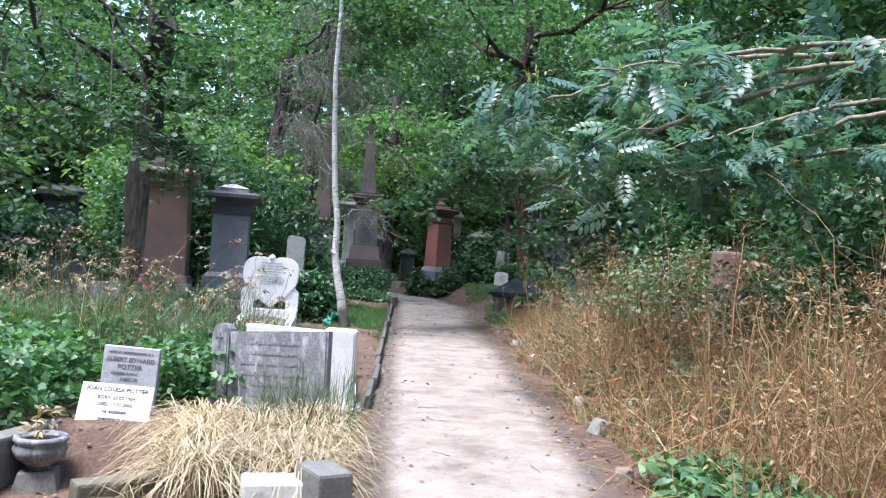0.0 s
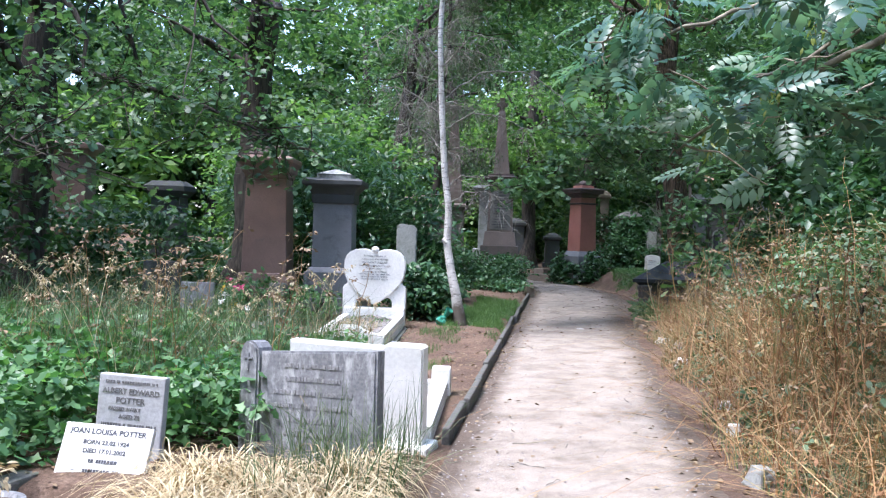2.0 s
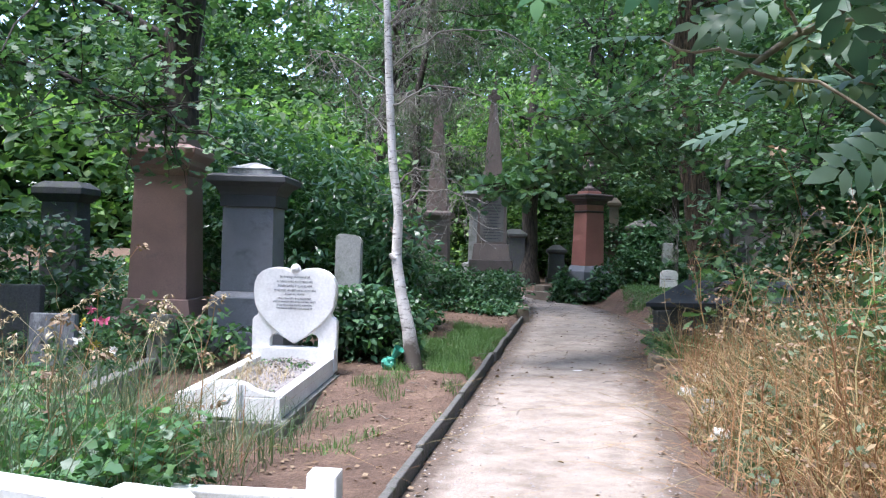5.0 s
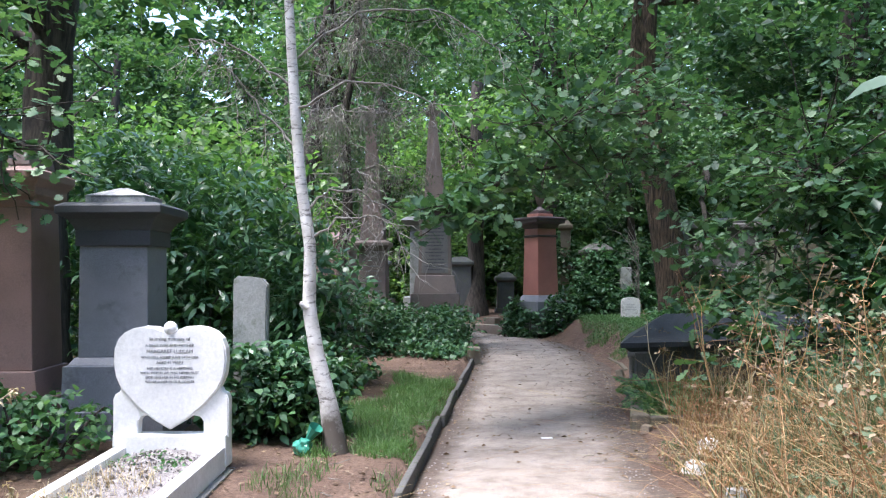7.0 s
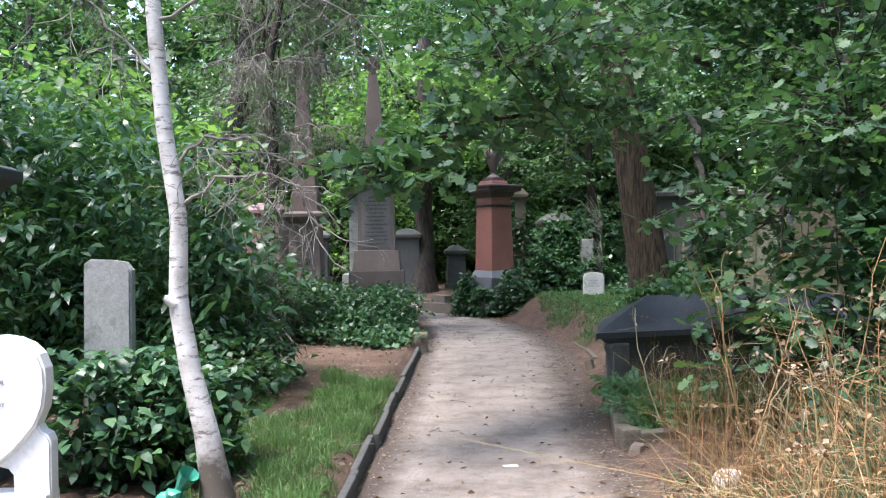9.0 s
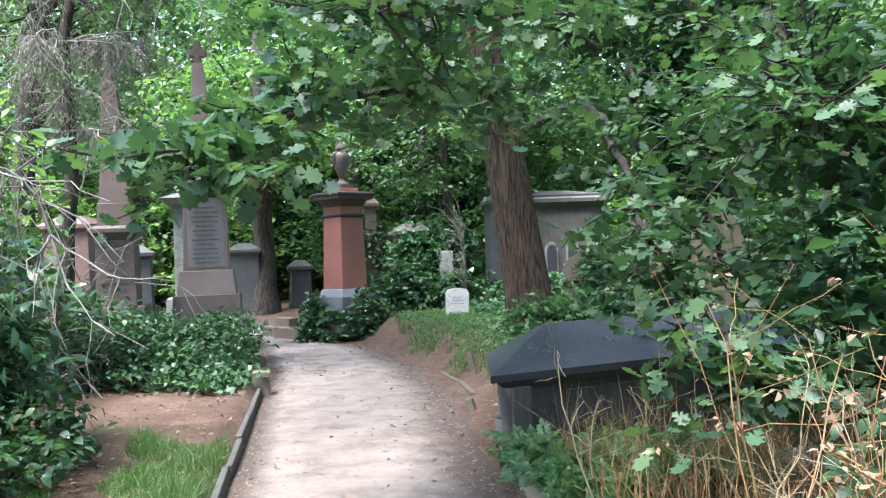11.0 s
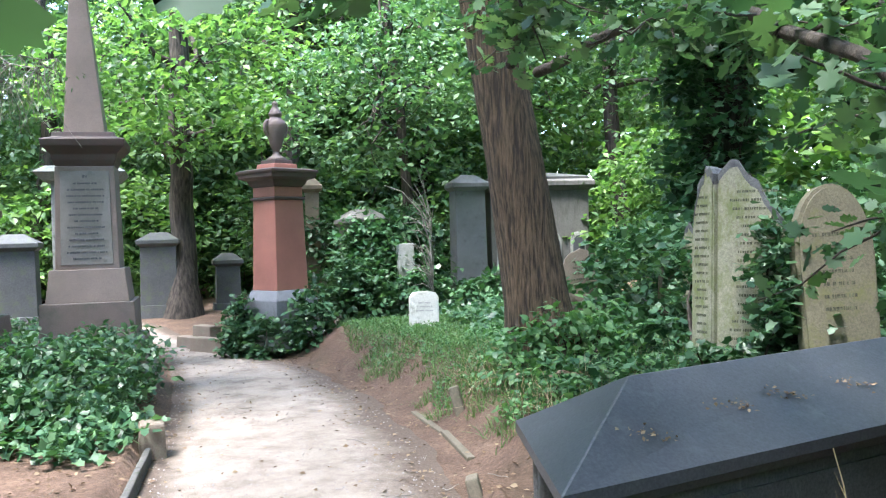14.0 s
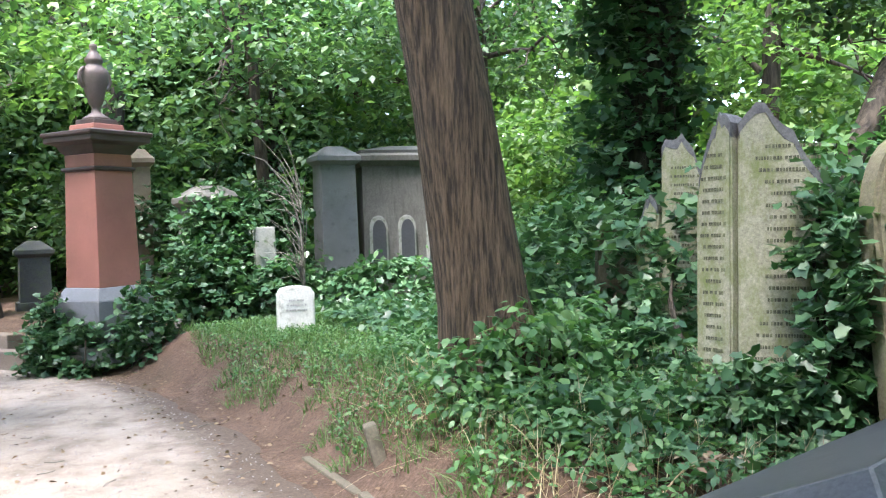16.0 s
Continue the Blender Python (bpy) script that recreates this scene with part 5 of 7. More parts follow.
bough("oak_bough", (3.6, 16.5, 3.6), [(3.6, 16.5, 3.6), (2.6, 15.0, 3.5), (1.9, 13.8, 3.2), (1.3, 12.7, 2.9), (1.0, 12.0, 2.7)], 0.05, 70, 5, 0.13, 0.125, OAK, "leaf_oak", "dark_bark", "high oak bough over the path", 24, reach=0.6, zs=0.5)

bough("oak_bough", (4.6, 15.6, 3.1), [(4.6, 15.6, 3.1), (4.1, 14.8, 2.7), (3.75, 14.2, 2.2), (3.5, 13.8, 1.75), (3.4, 13.55, 1.35)], 0.04, 34, 5, 0.13, 0.115, OAK, "leaf_oak", "dark_bark", "oak bough drooping low above the tomb", 28, reach=0.36, zs=0.7)

bough("oak_bough", (-6.0, 9.6, 3.3), [(-6.0, 9.6, 3.3), (-5.0, 9.5, 3.1), (-4.0, 9.6, 2.85), (-3.2, 9.75, 2.55), (-2.5, 9.9, 2.3)], 0.05, 70, 5, 0.13, 0.11, OAK, "leaf_oak", "dark_bark", "leafy oak bough hanging before the pink pedestal", 25, reach=0.5, zs=0.75)
bough("oak_bough", (-6.2, 9.3, 2.6), [(-6.2, 9.3, 2.6), (-5.8, 8.2, 2.5), (-5.0, 7.5, 2.2), (-4.2, 7.2, 1.9)], 0.04, 60, 5, 0.13, 0.11, OAK, "leaf_oak", "dark_bark", "low leafy oak bough over the grass", 27, reach=0.6, zs=0.8)

# ash bough at the start of the path
ash = thing("ash_tree", (6.2, 5.6, gz(6.2, 5.6)), 0, "ash tree reaching low boughs with seed keys over the path", "tree")
ra = np.random.default_rng(31)
tp, tr = limb(ra, (0, 0, -0.1), (0.3, 0.2, 6.0), 0.16, 0.08, 12, 0.03)
me = fast_mesh("trunk", *trunk_tube(tp, tr, 14, 0.05, 3))
me.shade_smooth()
put("trunk", me, "dark_bark", ash)
A0 = np.array((6.2, 5.6, gz(6.2, 5.6)))
ash_spines = [
    [(6.3, 5.7, 3.4), (4.6, 5.5, 3.35), (3.4, 5.3, 3.1), (2.6, 5.22, 2.76), (2.08, 4.9, 2.42), (1.6, 4.85, 2.22)],
    [(6.3, 5.7, 3.5), (4.6, 5.5, 3.4), (3.2, 5.3, 3.2), (2.0, 5.25, 2.9), (1.3, 5.3, 2.65), (0.8, 5.4, 2.64)],
    [(6.3, 5.7, 3.2), (4.9, 5.4, 2.9), (4.1, 5.3, 2.72), (3.2, 5.2, 2.3), (2.6, 5.15, 2.08), (2.35, 5.1, 2.15)],
    [(4.4, 5.5, 3.3), (3.0, 5.3, 2.8), (2.3, 5.3, 2.45), (1.8, 5.4, 2.2), (1.52, 5.4, 1.98), (1.36, 5.35, 1.86)],
    [(6.3, 5.7, 3.6), (4.5, 4.6, 3.3), (3.0, 4.1, 3.0), (2.0, 3.9, 2.75), (1.45, 3.8, 2.62)],
    [(6.3, 5.7, 2.8), (4.8, 5.6, 2.6), (3.9, 5.5, 2.4), (3.3, 5.4, 2.2)],
    [(6.3, 5.7, 3.4), (4.6, 6.6, 3.1), (3.6, 7.2, 2.8), (3.0, 7.4, 2.6)]]
ash_twigs = (15, 14, 13, 9, 10, 11, 7)
pieces, ends, keys, shoot = [], [], [], []
for sp, twig_count in zip(ash_spines, ash_twigs):
    sp = np.array(sp) - A0
    k = np.linspace(0, len(sp) - 1, 26)
    line = np.stack([np.interp(k, range(len(sp)), sp[:, i]) for i in range(3)], 1) + ra.normal(size=(26, 3)) * 0.012
    pieces.append(tube(line, np.linspace(0.035, 0.006, 26), 7))
    for _ in range(twig_count):
        j = ra.integers(9, 26)
        e = line[j] + ra.normal(size=3) * [0.22, 0.24, 0.13]
        q, w = limb(ra, line[j], e, 0.008, 0.004, 6, 0.1)
        pieces.append(tube(q, w, 5))
        if twig_count == 9:
            shoot.append(q[5])
        else:
            ends += [q[3], q[5]]
        if ra.random() < 0.22:
            keys.append(q[4])
me = fast_mesh("branchwork", *joined(pieces))
me.shade_smooth()
put("branchwork", me, "twig_bark", ash, "slender grey-brown ash limbs")
put("leaves", fast_mesh("leaves", *sprays(ra, np.array(ends), 3, 0.11, 0.33, ASH, up=1.5, droop=0.3)), "leaf_ash", ash, "feathered ash leaves")
keys += [np.array([1.62, 5.35, 1.95]) - A0, np.array([1.72, 5.42, 2.1]) - A0]
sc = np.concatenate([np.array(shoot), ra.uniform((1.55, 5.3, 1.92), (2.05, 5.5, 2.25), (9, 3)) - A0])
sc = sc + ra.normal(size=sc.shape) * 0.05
put("leaves", fast_mesh("leaves", *leaf_cloud(sc, np.array([-0.85, -0.25, -0.3]) + ra.normal(size=sc.shape) * 0.4, np.array([-0.25, -0.6, 0.75]) + ra.normal(size=sc.shape) * 0.25, ra.uniform(0.26, 0.38, len(sc)), ASH)), "leaf_ash_lit", ash, "hanging ash leaves at the shoot's tip, coloured paler as if lit")
kp = np.repeat(np.array(keys), 22, 0) + ra.normal(size=(len(keys) * 22, 3)) * [0.04, 0.04, 0.05]
keys_part = put("seed_keys", fast_mesh("seed_keys", *leaf_cloud(kp, np.array([0, 0, -1.0]) + ra.normal(size=kp.shape) * 0.25, ra.normal(size=kp.shape), np.full(len(kp), 0.055), LANCE)), "seed_keys", ash, "hanging bunches of yellow-green seed keys")
tagged(keys_part, kind="stuff")
ac = in_ellipsoids(ra, [(0.8, 0.8, 5.0, 2.4, 2.2, 1.1)], 160)
put("crown", fast_mesh("crown", *sprays(ra, ac, 4, 0.25, 0.3, ASH)), "leaf_ash", ash)

# birch with dead twigs
birch = thing("birch_tree", (-0.62, 10.5, gz(-0.62, 10.5)), 0, "slender white-barked birch with dead hanging twigs", "tree")
rb = np.random.default_rng(41)
bz = gz(-0.62, 10.5)
bp = np.array([(-0.60, 0.14), (-0.62, 0.25), (-0.66, 0.5), (-0.74, 0.83), (-0.80, 1.18), (-0.79, 1.62), (-0.86, 2.09), (-0.9, 2.6), (-0.93, 3.07), (-0.97, 3.8), (-0.95, 4.8), (-1.0, 6.0), (-0.98, 7.5)])
pts = np.stack([bp[:, 0] + 0.62, 0 * bp[:, 0], bp[:, 1] - bz - 0.1 * (bp[:, 1] < 0.2)], 1)
rad = np.array([0.11, 0.082, 0.065, 0.055, 0.05, 0.045, 0.043, 0.04, 0.038, 0.034, 0.03, 0.022, 0.01])
kk = np.linspace(0, 12, 60)
pts = np.stack([np.interp(kk, range(13), pts[:, i]) for i in range(3)], 1)
me = fast_mesh("trunk", *trunk_tube(pts, np.interp(kk, range(13), rad), 14, 0.04, 5))
me.shade_smooth()
put("trunk", me, "birch_bark", birch)
me = fast_mesh("knot", *trunk_tube(np.array([(-0.19, -0.03, 1.06), (-0.22, -0.05, 1.09), (-0.235, -0.06, 1.1)]), np.array([0.03, 0.025, 0.012]), 8, 0.05, 2))
put("knot", me, "birch_bark", birch)
pieces = []
main = [[(-0.17, 0, 1.55), (0.06, 0, 1.72), (0.28, 0, 1.73), (0.42, 0.05, 1.7), (0.55, 0.1, 1.45)], [(-0.2, 0, 1.75), (-0.12, 0, 1.87), (0.02, 0, 1.94), (0.2, 0.1, 1.9), (0.45, 0.1, 1.75)],
        [(-0.25, 0, 2.2), (-0.6, 0.1, 2.6), (-0.9, 0.1, 2.95)], [(-0.28, 0, 2.5), (0.1, 0, 2.75), (0.5, 0.1, 2.7), (0.9, 0.1, 2.45)], [(-0.3, 0, 2.7), (-0.7, 0, 3.0), (-1.1, 0, 3.1)], [(-0.3, 0, 2.9), (0.2, 0.1, 3.3), (0.8, 0.2, 3.3), (1.2, 0.2, 3.0)],
        [(-0.33, 0, 3.3), (0.1, -0.2, 3.7), (0.5, -0.3, 3.6)], [(-0.33, 0, 3.4), (-0.8, -0.2, 3.8), (-1.2, -0.2, 3.6)]]
for sp in main:
    sp = np.array(sp, float)
    k = np.linspace(0, len(sp) - 1, 14)
    line = np.stack([np.interp(k, range(len(sp)), sp[:, i]) for i in range(3)], 1) + rb.normal(size=(14, 3)) * 0.012
    pieces.append(tube(line, np.linspace(0.011, 0.004, 14), 6))
    for _ in range(26):
        j = rb.integers(3, 14)
        e = line[j] + rb.normal(size=3) * [0.22, 0.2, 0.1] - [0, 0, rb.uniform(0.05, 0.45)]
        q, w = limb(rb, line[j], e, 0.004, 0.0015, 6, 0.14)
        pieces.append(tube(q, w, 3))
        for _ in range(2):
            g = rb.integers(1, 5)
            pieces.append(tube(*limb(rb, q[g], q[g] + rb.normal(size=3) * 0.1 - [0, 0, rb.uniform(0.03, 0.2)], 0.002, 0.001, 4, 0.14), 3))
put("twig_tangle", fast_mesh("twig_tangle", *joined(pieces)), "dead_twig", birch, "fine grey leafless hanging twigs")
# the second crown mass is added to shade the path beside the birch
bc = in_ellipsoids(rb, [(-0.4, 0.2, 6.4, 1.6, 1.6, 2.0), (0.9, 0.1, 6.6, 1.7, 1.7, 1.2)], 320)
put("crown", fast_mesh("crown", *sprays(rb, bc, 12, 0.24, 0.1, RHOMB)), "leaf_wood", birch)
bag = thing("plastic_bag", (-0.82, 10.42, gz(-0.8, 10.4)), 0, "crumpled green plastic bag at the birch foot", "bag")
bm = bmesh.new()
bmesh.ops.create_icosphere(bm, subdivisions=3, radius=0.075)
for vv in bm.verts:
    vv.co *= 1 + 0.45 * noise.noise(vv.co * 22)
    vv.co.z = max(vv.co.z * 0.9 + 0.05, 0)
part("body", bm, "green_plastic", bag)
bm = bmesh.new()
bmesh.ops.create_cone(bm, segments=9, radius1=0.02, radius2=0.055, depth=0.13, cap_ends=False)
part("knotted_end", bm, "green_plastic", bag, loc=(0.06, 0, 0.15), rot=(15, 35, 0))

# dark trunk behind the pink pedestal and other near trees
tree("yew_tree", (-4.55, 13.2, 0.35), (0.1, 0.3, 7), 0.3, 0.2, [(0, 0, 5.2, 2.8, 2.4, 1.8), (1.2, -1.0, 4.3, 1.6, 1.4, 0.9), (-1.4, -1.2, 4.1, 2.0, 1.6, 1.2)], 250, 12, 0.3, 0.13, RHOMB, "leaf_wood", "dark_bark", "dark ivied trunk rising behind the pink pedestal", 51, 8)
tree("oak_tree", (-6.2, 9.6, 0.3), (0.3, 0.0, 7), 0.25, 0.15, [(0.6, -0.6, 4.6, 3.2, 2.6, 1.8), (2.0, 0.6, 3.1, 1.5, 1.5, 0.8), (0, -1, 2.9, 2.4, 1.6, 0.9)], 190, 12, 0.28, 0.12, RHOMB, "leaf_oak", "dark_bark", "dark spreading oak beside the graves", 52, 10, 0.3)
tree("ivied_tree", (6.5, 20.8, 0.5), (0.3, 0.3, 8), 0.33, 0.24, [(0, 0, 2.4, 0.62, 0.62, 2.4), (0, 0, 5.5, 2.6, 2.6, 1.8)], 1000, 12, 0.22, 0.13, IVY, "leaf_ivy", "dark_bark", "tree trunk thickly clad in dark ivy", 53, 6)
tree("slim_tree", (8.6, 23.2, 0.5), (-0.6, 0.4, 8), 0.18, 0.1, [(0, 0, 6, 2.6, 2.6, 1.8)], 420, 12, 0.3, 0.16, RHOMB, "leaf_wood", "dark_bark", "slim dark leaning tree", 54, 6)
tree("leaning_tree", (6.1, 18.8, 0.35), (3.0, 0.6, 3.2), 0.14, 0.1, [(3.0, 0.6, 3.8, 1.4, 1.4, 0.9)], 240, 12, 0.3, 0.14, RHOMB, "leaf_wood", "dark_bark", "dark trunk leaning low behind headstones", 55, 5, 0.7)
tree("shade_tree", (-0.5, 28.4, 0.3), (0.1, 0.2, 6.5), 0.26, 0.16, [(0.2, -0.4, 4.6, 3.0, 2.4, 1.5), (0.5, -1.6, 3.6, 1.8, 1.2, 0.8)], 460, 12, 0.3, 0.16, RHOMB, "leaf_bright", "dark_bark", "broadleaf tree over the bend of the path", 56, 8)
# tree added for its overhead crown masses, which keep sun off the path
tree("shade_tree", (-4.0, 22.3, 0.35), (0.8, 0.0, 7), 0.2, 0.12, [(3.6, -0.8, 7.0, 2.0, 2.4, 1.0), (1.2, 0.5, 6.4, 2.2, 2.2, 1.4), (3.3, -5.6, 6.6, 1.5, 2.6, 0.7), (3.4, -2.8, 6.8, 1.3, 1.6, 0.6), (2.7, -8.2, 6.6, 1.3, 2.1, 0.6)], 760, 12, 0.35, 0.18, RHOMB, "leaf_wood", "dark_bark", "added tall tree whose high crown shades the path", 58, 8)
tree("shade_tree", (1.8, 31.0, 0.4), (0.1, 0.2, 9), 0.25, 0.14, [(0, -1, 8.5, 4.0, 2.0, 3.2), (3.5, -1, 7.2, 3.0, 2.0, 3.0)], 800, 12, 0.45, 0.2, RHOMB, "leaf_wood", "dark_bark", "tall dark tree closing the vista", 59, 8)
tree("shade_tree", (3.6, 25.6, 0.4), (-0.3, 0.2, 6.5), 0.1, 0.06, [(-0.6, -0.4, 3.5, 1.9, 1.3, 1.2), (0.4, 0.2, 4.4, 2.2, 1.6, 1.2)], 480, 12, 0.28, 0.14, RHOMB, "leaf_oak", "dark_bark", "young broadleaf tree behind the urn monument", 57, 8)

# two added trees; their dark leaf colour stands for the shade behind the ash
for k, (x, y) in enumerate([(7.0, 12.4), (7.6, 8.6)]):
    tree("dark_backing_tree", (x, y, 0.35), (0.3, 0.1, 7), 0.26, 0.14, [(-0.5, 0, 4.2, 2.4, 2.2, 1.9), (-1.2, -0.4, 2.4, 1.6, 1.8, 1.2), (0.3, 0.3, 6.2, 2.6, 2.6, 1.4)], 900, 12, 0.3, 0.15, RHOMB, "leaf_dark", "dark_bark", "dense tree added behind the dry weeds, dark leaves for shade", 65 + k, 8, 0.3)

# woods round about: a few trees, each repeated
kinds = []
for k, (lf, sz) in enumerate([("leaf_wood", 0.19), ("leaf_oak", 0.18), ("leaf_bright", 0.2)]):
    kinds.append(tree("woodland_tree", (-14 - 4 * k, 34 + 2 * k, 0.4), (0.3, 0.2, 9), 0.24, 0.12, [(0, 0, 7.5, 3.6, 3.4, 2.8), (0.8, 0.6, 4.2, 2.6, 2.6, 1.5), (-1.0, -0.6, 5.4, 2.6, 2.6, 1.6)], 640, 12, 0.42, sz, RHOMB, lf, "dark_bark", "tall broadleaf tree in the surrounding wood", 60 + k, 8))
# the last four stand unseen behind the camera, added to hold back light
spots = [(1.5, 33.5), (-3.5, 33), (5.5, 33), (9.5, 30), (12.5, 17.5), (10, 9.5), (12, 5), (-11, 9), (-9, 5), (-12, 1), (10, 1), (15, 27), (-2, 37), (4, 38), (9, 36), (-8, 36), (-7, -4), (6, -6), (-3, -10), (3, -12)]
for k, (x, y) in enumerate(spots):
    s = rng.uniform(0.85, 1.2)
    c = copy_thing(kinds[k % 3], pose(x + rng.uniform(-0.6, 0.6), y + rng.uniform(-0.6, 0.6), gz(x, y) - 0.1, 0, 0, rng.uniform(0, 360)) @ Matrix.Diagonal((s, s, s, 1)))
    c.scale = (s, s, s)


def shrub(name, x, y, shapes, n, per, spread, size, template, m, label, seed, category="shrub", stems=10, up=1.0, droop=0.25):
    r = np.random.default_rng(seed)
    root = thing(name, (x, y, gz(x, y)), 0, label, category)
    ends = in_ellipsoids(r, shapes, stems, 0.2)
    tagged(put("stem", fast_mesh("stem", *joined([tube(*limb(r, (e[0] * 0.3, e[1] * 0.3, -0.1), e, 0.025, 0.006, 7, 0.08), 5) for e in ends])), "dark_bark", root), kind="stuff")
    c = in_ellipsoids(r, shapes, n, 0.45)
    c[:, 2] = np.maximum(c[:, 2], 0.03)
    put("leaves", fast_mesh("leaves", *sprays(r, c, per, spread, size, template, up=up, droop=droop)), m, root)
    return root


# undergrowth on the left behind the pedestals
shrub("laurel_shrub", -3.0, 14.2, [(0, 0, 1.2, 1.9, 1.2, 1.4), (0.4, 0.4, 0.8, 1.3, 1.1, 0.9), (-1.2, 0.6, 1.7, 1.5, 1.2, 1.4)], 1300, 9, 0.2, 0.17, LANCE, "leaf_laurel", "dense glossy laurel behind the pedestals", 71)
shrub("elder_shrub", -4.4, 16.6, [(0, 0, 1.8, 2.4, 1.6, 1.9), (0.5, 0.8, 1.4, 1.4, 1.4, 1.4)], 1000, 10, 0.24, 0.15, RHOMB, "leaf_bright", "bright green elder thicket", 72)
shrub("elder_shrub", -4.6, 19.6, [(0, 0, 1.5, 1.4, 1.0, 1.5), (-1.6, 0, 1.8, 1.6, 1.2, 1.6)], 800, 10, 0.24, 0.15, RHOMB, "leaf_wood", "green thicket before the obelisks", 73)
shrub("bramble", -1.45, 10.85, [(0, 0, 0.38, 0.45, 0.22, 0.42), (0.35, 0.3, 0.35, 0.4, 0.5, 0.4)], 330, 7, 0.1, 0.1, OVAL, "leaf_ivy", "dark bramble round the small headstone", 74, "bramble")
shrub("bramble", -1.0, 11.2, [(0, 0, 0.22, 0.36, 0.5, 0.26)], 150, 7, 0.08, 0.09, OVAL, "leaf_nettle", "green bramble and nettle beside the birch", 75, "bramble")
shrub("bramble", -1.6, 13.8, [(0, 0, 0.3, 0.8, 1.2, 0.35)], 300, 7, 0.12, 0.09, OVAL, "leaf_dark", "dark low undergrowth behind the lawn", 76, "bramble")
shrub("bramble", -0.75, 18.6, [(0, 0, 0.3, 0.7, 1.0, 0.38), (-1.0, 0.3, 0.35, 0.9, 0.9, 0.4), (0.25, 0.9, 0.3, 0.5, 0.7, 0.35)], 820, 7, 0.12, 0.08, OVAL, "leaf_dark", "bramble and ivy below the obelisk", 77, "bramble")
shrub("bramble", -2.4, 18.2, [(0, 0, 0.45, 1.2, 1.1, 0.55)], 420, 7, 0.14, 0.1, OVAL, "leaf_dark", "dark bramble below the obelisks", 78, "bramble")
shrub("bramble", -2.6, 9.9, [(0, 0, 0.22, 0.5, 0.5, 0.25), (-0.6, 0.3, 0.25, 0.5, 0.4, 0.3)], 200, 7, 0.1, 0.08, OVAL, "leaf_nettle", "nettles before the pedestals", 79, "bramble")
shrub("holly_shrub", -5.5, 11.2, [(0, 0, 0.6, 1.4, 1.0, 0.75), (-1.6, 0.4, 0.6, 1.2, 1.0, 0.7)], 420, 10, 0.2, 0.12, RHOMB, "leaf_dark", "dark shrub beside the pink pedestal", 80)
shrub("holly_shrub", -6.2, 7.4, [(0, 0, 0.9, 1.6, 1.2, 1.0)], 500, 10, 0.2, 0.11, RHOMB, "leaf_dark", "dark shrub at the back of the graves", 81)
# undergrowth on the right
shrub("holly_shrub", 5.2, 10.6, [(0, 0, 1.3, 1.8, 1.6, 1.5), (-0.6, 1.6, 1.5, 1.5, 1.3, 1.5)], 1000, 10, 0.24, 0.14, RHOMB, "leaf_dark", "dark dense shrub behind the dry weeds", 82)
shrub("holly_shrub", 5.6, 6.8, [(0, 0, 1.2, 1.6, 1.6, 1.3)], 700, 10, 0.22, 0.13, RHOMB, "leaf_dark", "dark dense shrub behind the dry weeds", 83)
shrub("bramble", 3.5, 8.3, [(0, 0, 0.75, 0.8, 0.8, 0.5), (0.9, 0.6, 0.9, 0.7, 0.6, 0.45)], 420, 7, 0.12, 0.09, OVAL, "leaf_nettle", "bramble mound over the granite post", 84, "bramble")
shrub("ivy_mass", 2.35, 23.9, [(0, 0, 0.6, 0.7, 0.6, 0.8), (0.5, 0.6, 1.0, 0.6, 0.5, 0.9)], 420, 8, 0.12, 0.09, IVY, "leaf_ivy", "dark ivy heap beside the urn pedestal", 85, "ivy")
shrub("ivy_mass", 2.75, 24.55, [(-0.2, -0.1, 0.9, 0.5, 0.45, 1.1), (0.75, 0.3, 1.1, 0.4, 0.4, 1.1), (0.3, 0.2, 1.75, 0.5, 0.3, 0.3)], 900, 8, 0.14, 0.1, IVY, "leaf_ivy", "dark ivy-covered stump behind the mound", 86, "ivy")
shrub("ivy_mass", 5.2, 24.6, [(0, 0, 0.4, 1.3, 0.6, 0.6), (-1.0, 0.2, 0.35, 0.8, 0.6, 0.55)], 500, 8, 0.16, 0.1, IVY, "leaf_ivy", "dark ivy bank before the far tombs", 96, "ivy")
shrub("ivy_mass", 6.55, 20.8, [(0, -0.1, 2.4, 0.5, 0.45, 2.3)], 520, 8, 0.13, 0.11, IVY, "leaf_ivy", "dark ivy sleeving a tree trunk", 97, "ivy", 4)
shrub("ivy_mass", 0.98, 22.98, [(0, 0, 0.28, 0.22, 0.2, 0.36), (0.6, -0.05, 0.42, 0.34, 0.3, 0.6), (-0.28, 0.4, 0.25, 0.25, 0.3, 0.3)], 300, 7, 0.08, 0.085, IVY, "leaf_ivy", "ivy climbing the foot of the urn pedestal", 87, "ivy", 4)
shrub("ivy_mass", 5.6, 18.4, [(0, 0, 0.7, 0.9, 1.0, 0.8), (-0.4, 1.4, 0.6, 0.9, 0.9, 0.7), (0.8, -0.8, 0.7, 0.8, 0.8, 0.8)], 700, 8, 0.14, 0.1, IVY, "leaf_ivy", "ivy mass swallowing the headstones", 88, "ivy")
shrub("ivy_mass", 5.15, 16.7, [(0, 0, 0.6, 0.45, 0.4, 0.65), (-0.2, -0.3, 0.35, 0.5, 0.4, 0.4), (-0.35, -0.12, 1.1, 0.14, 0.1, 0.35)], 330, 7, 0.09, 0.085, IVY, "leaf_ivy", "ivy climbing the paired headstones", 89, "ivy", 5)
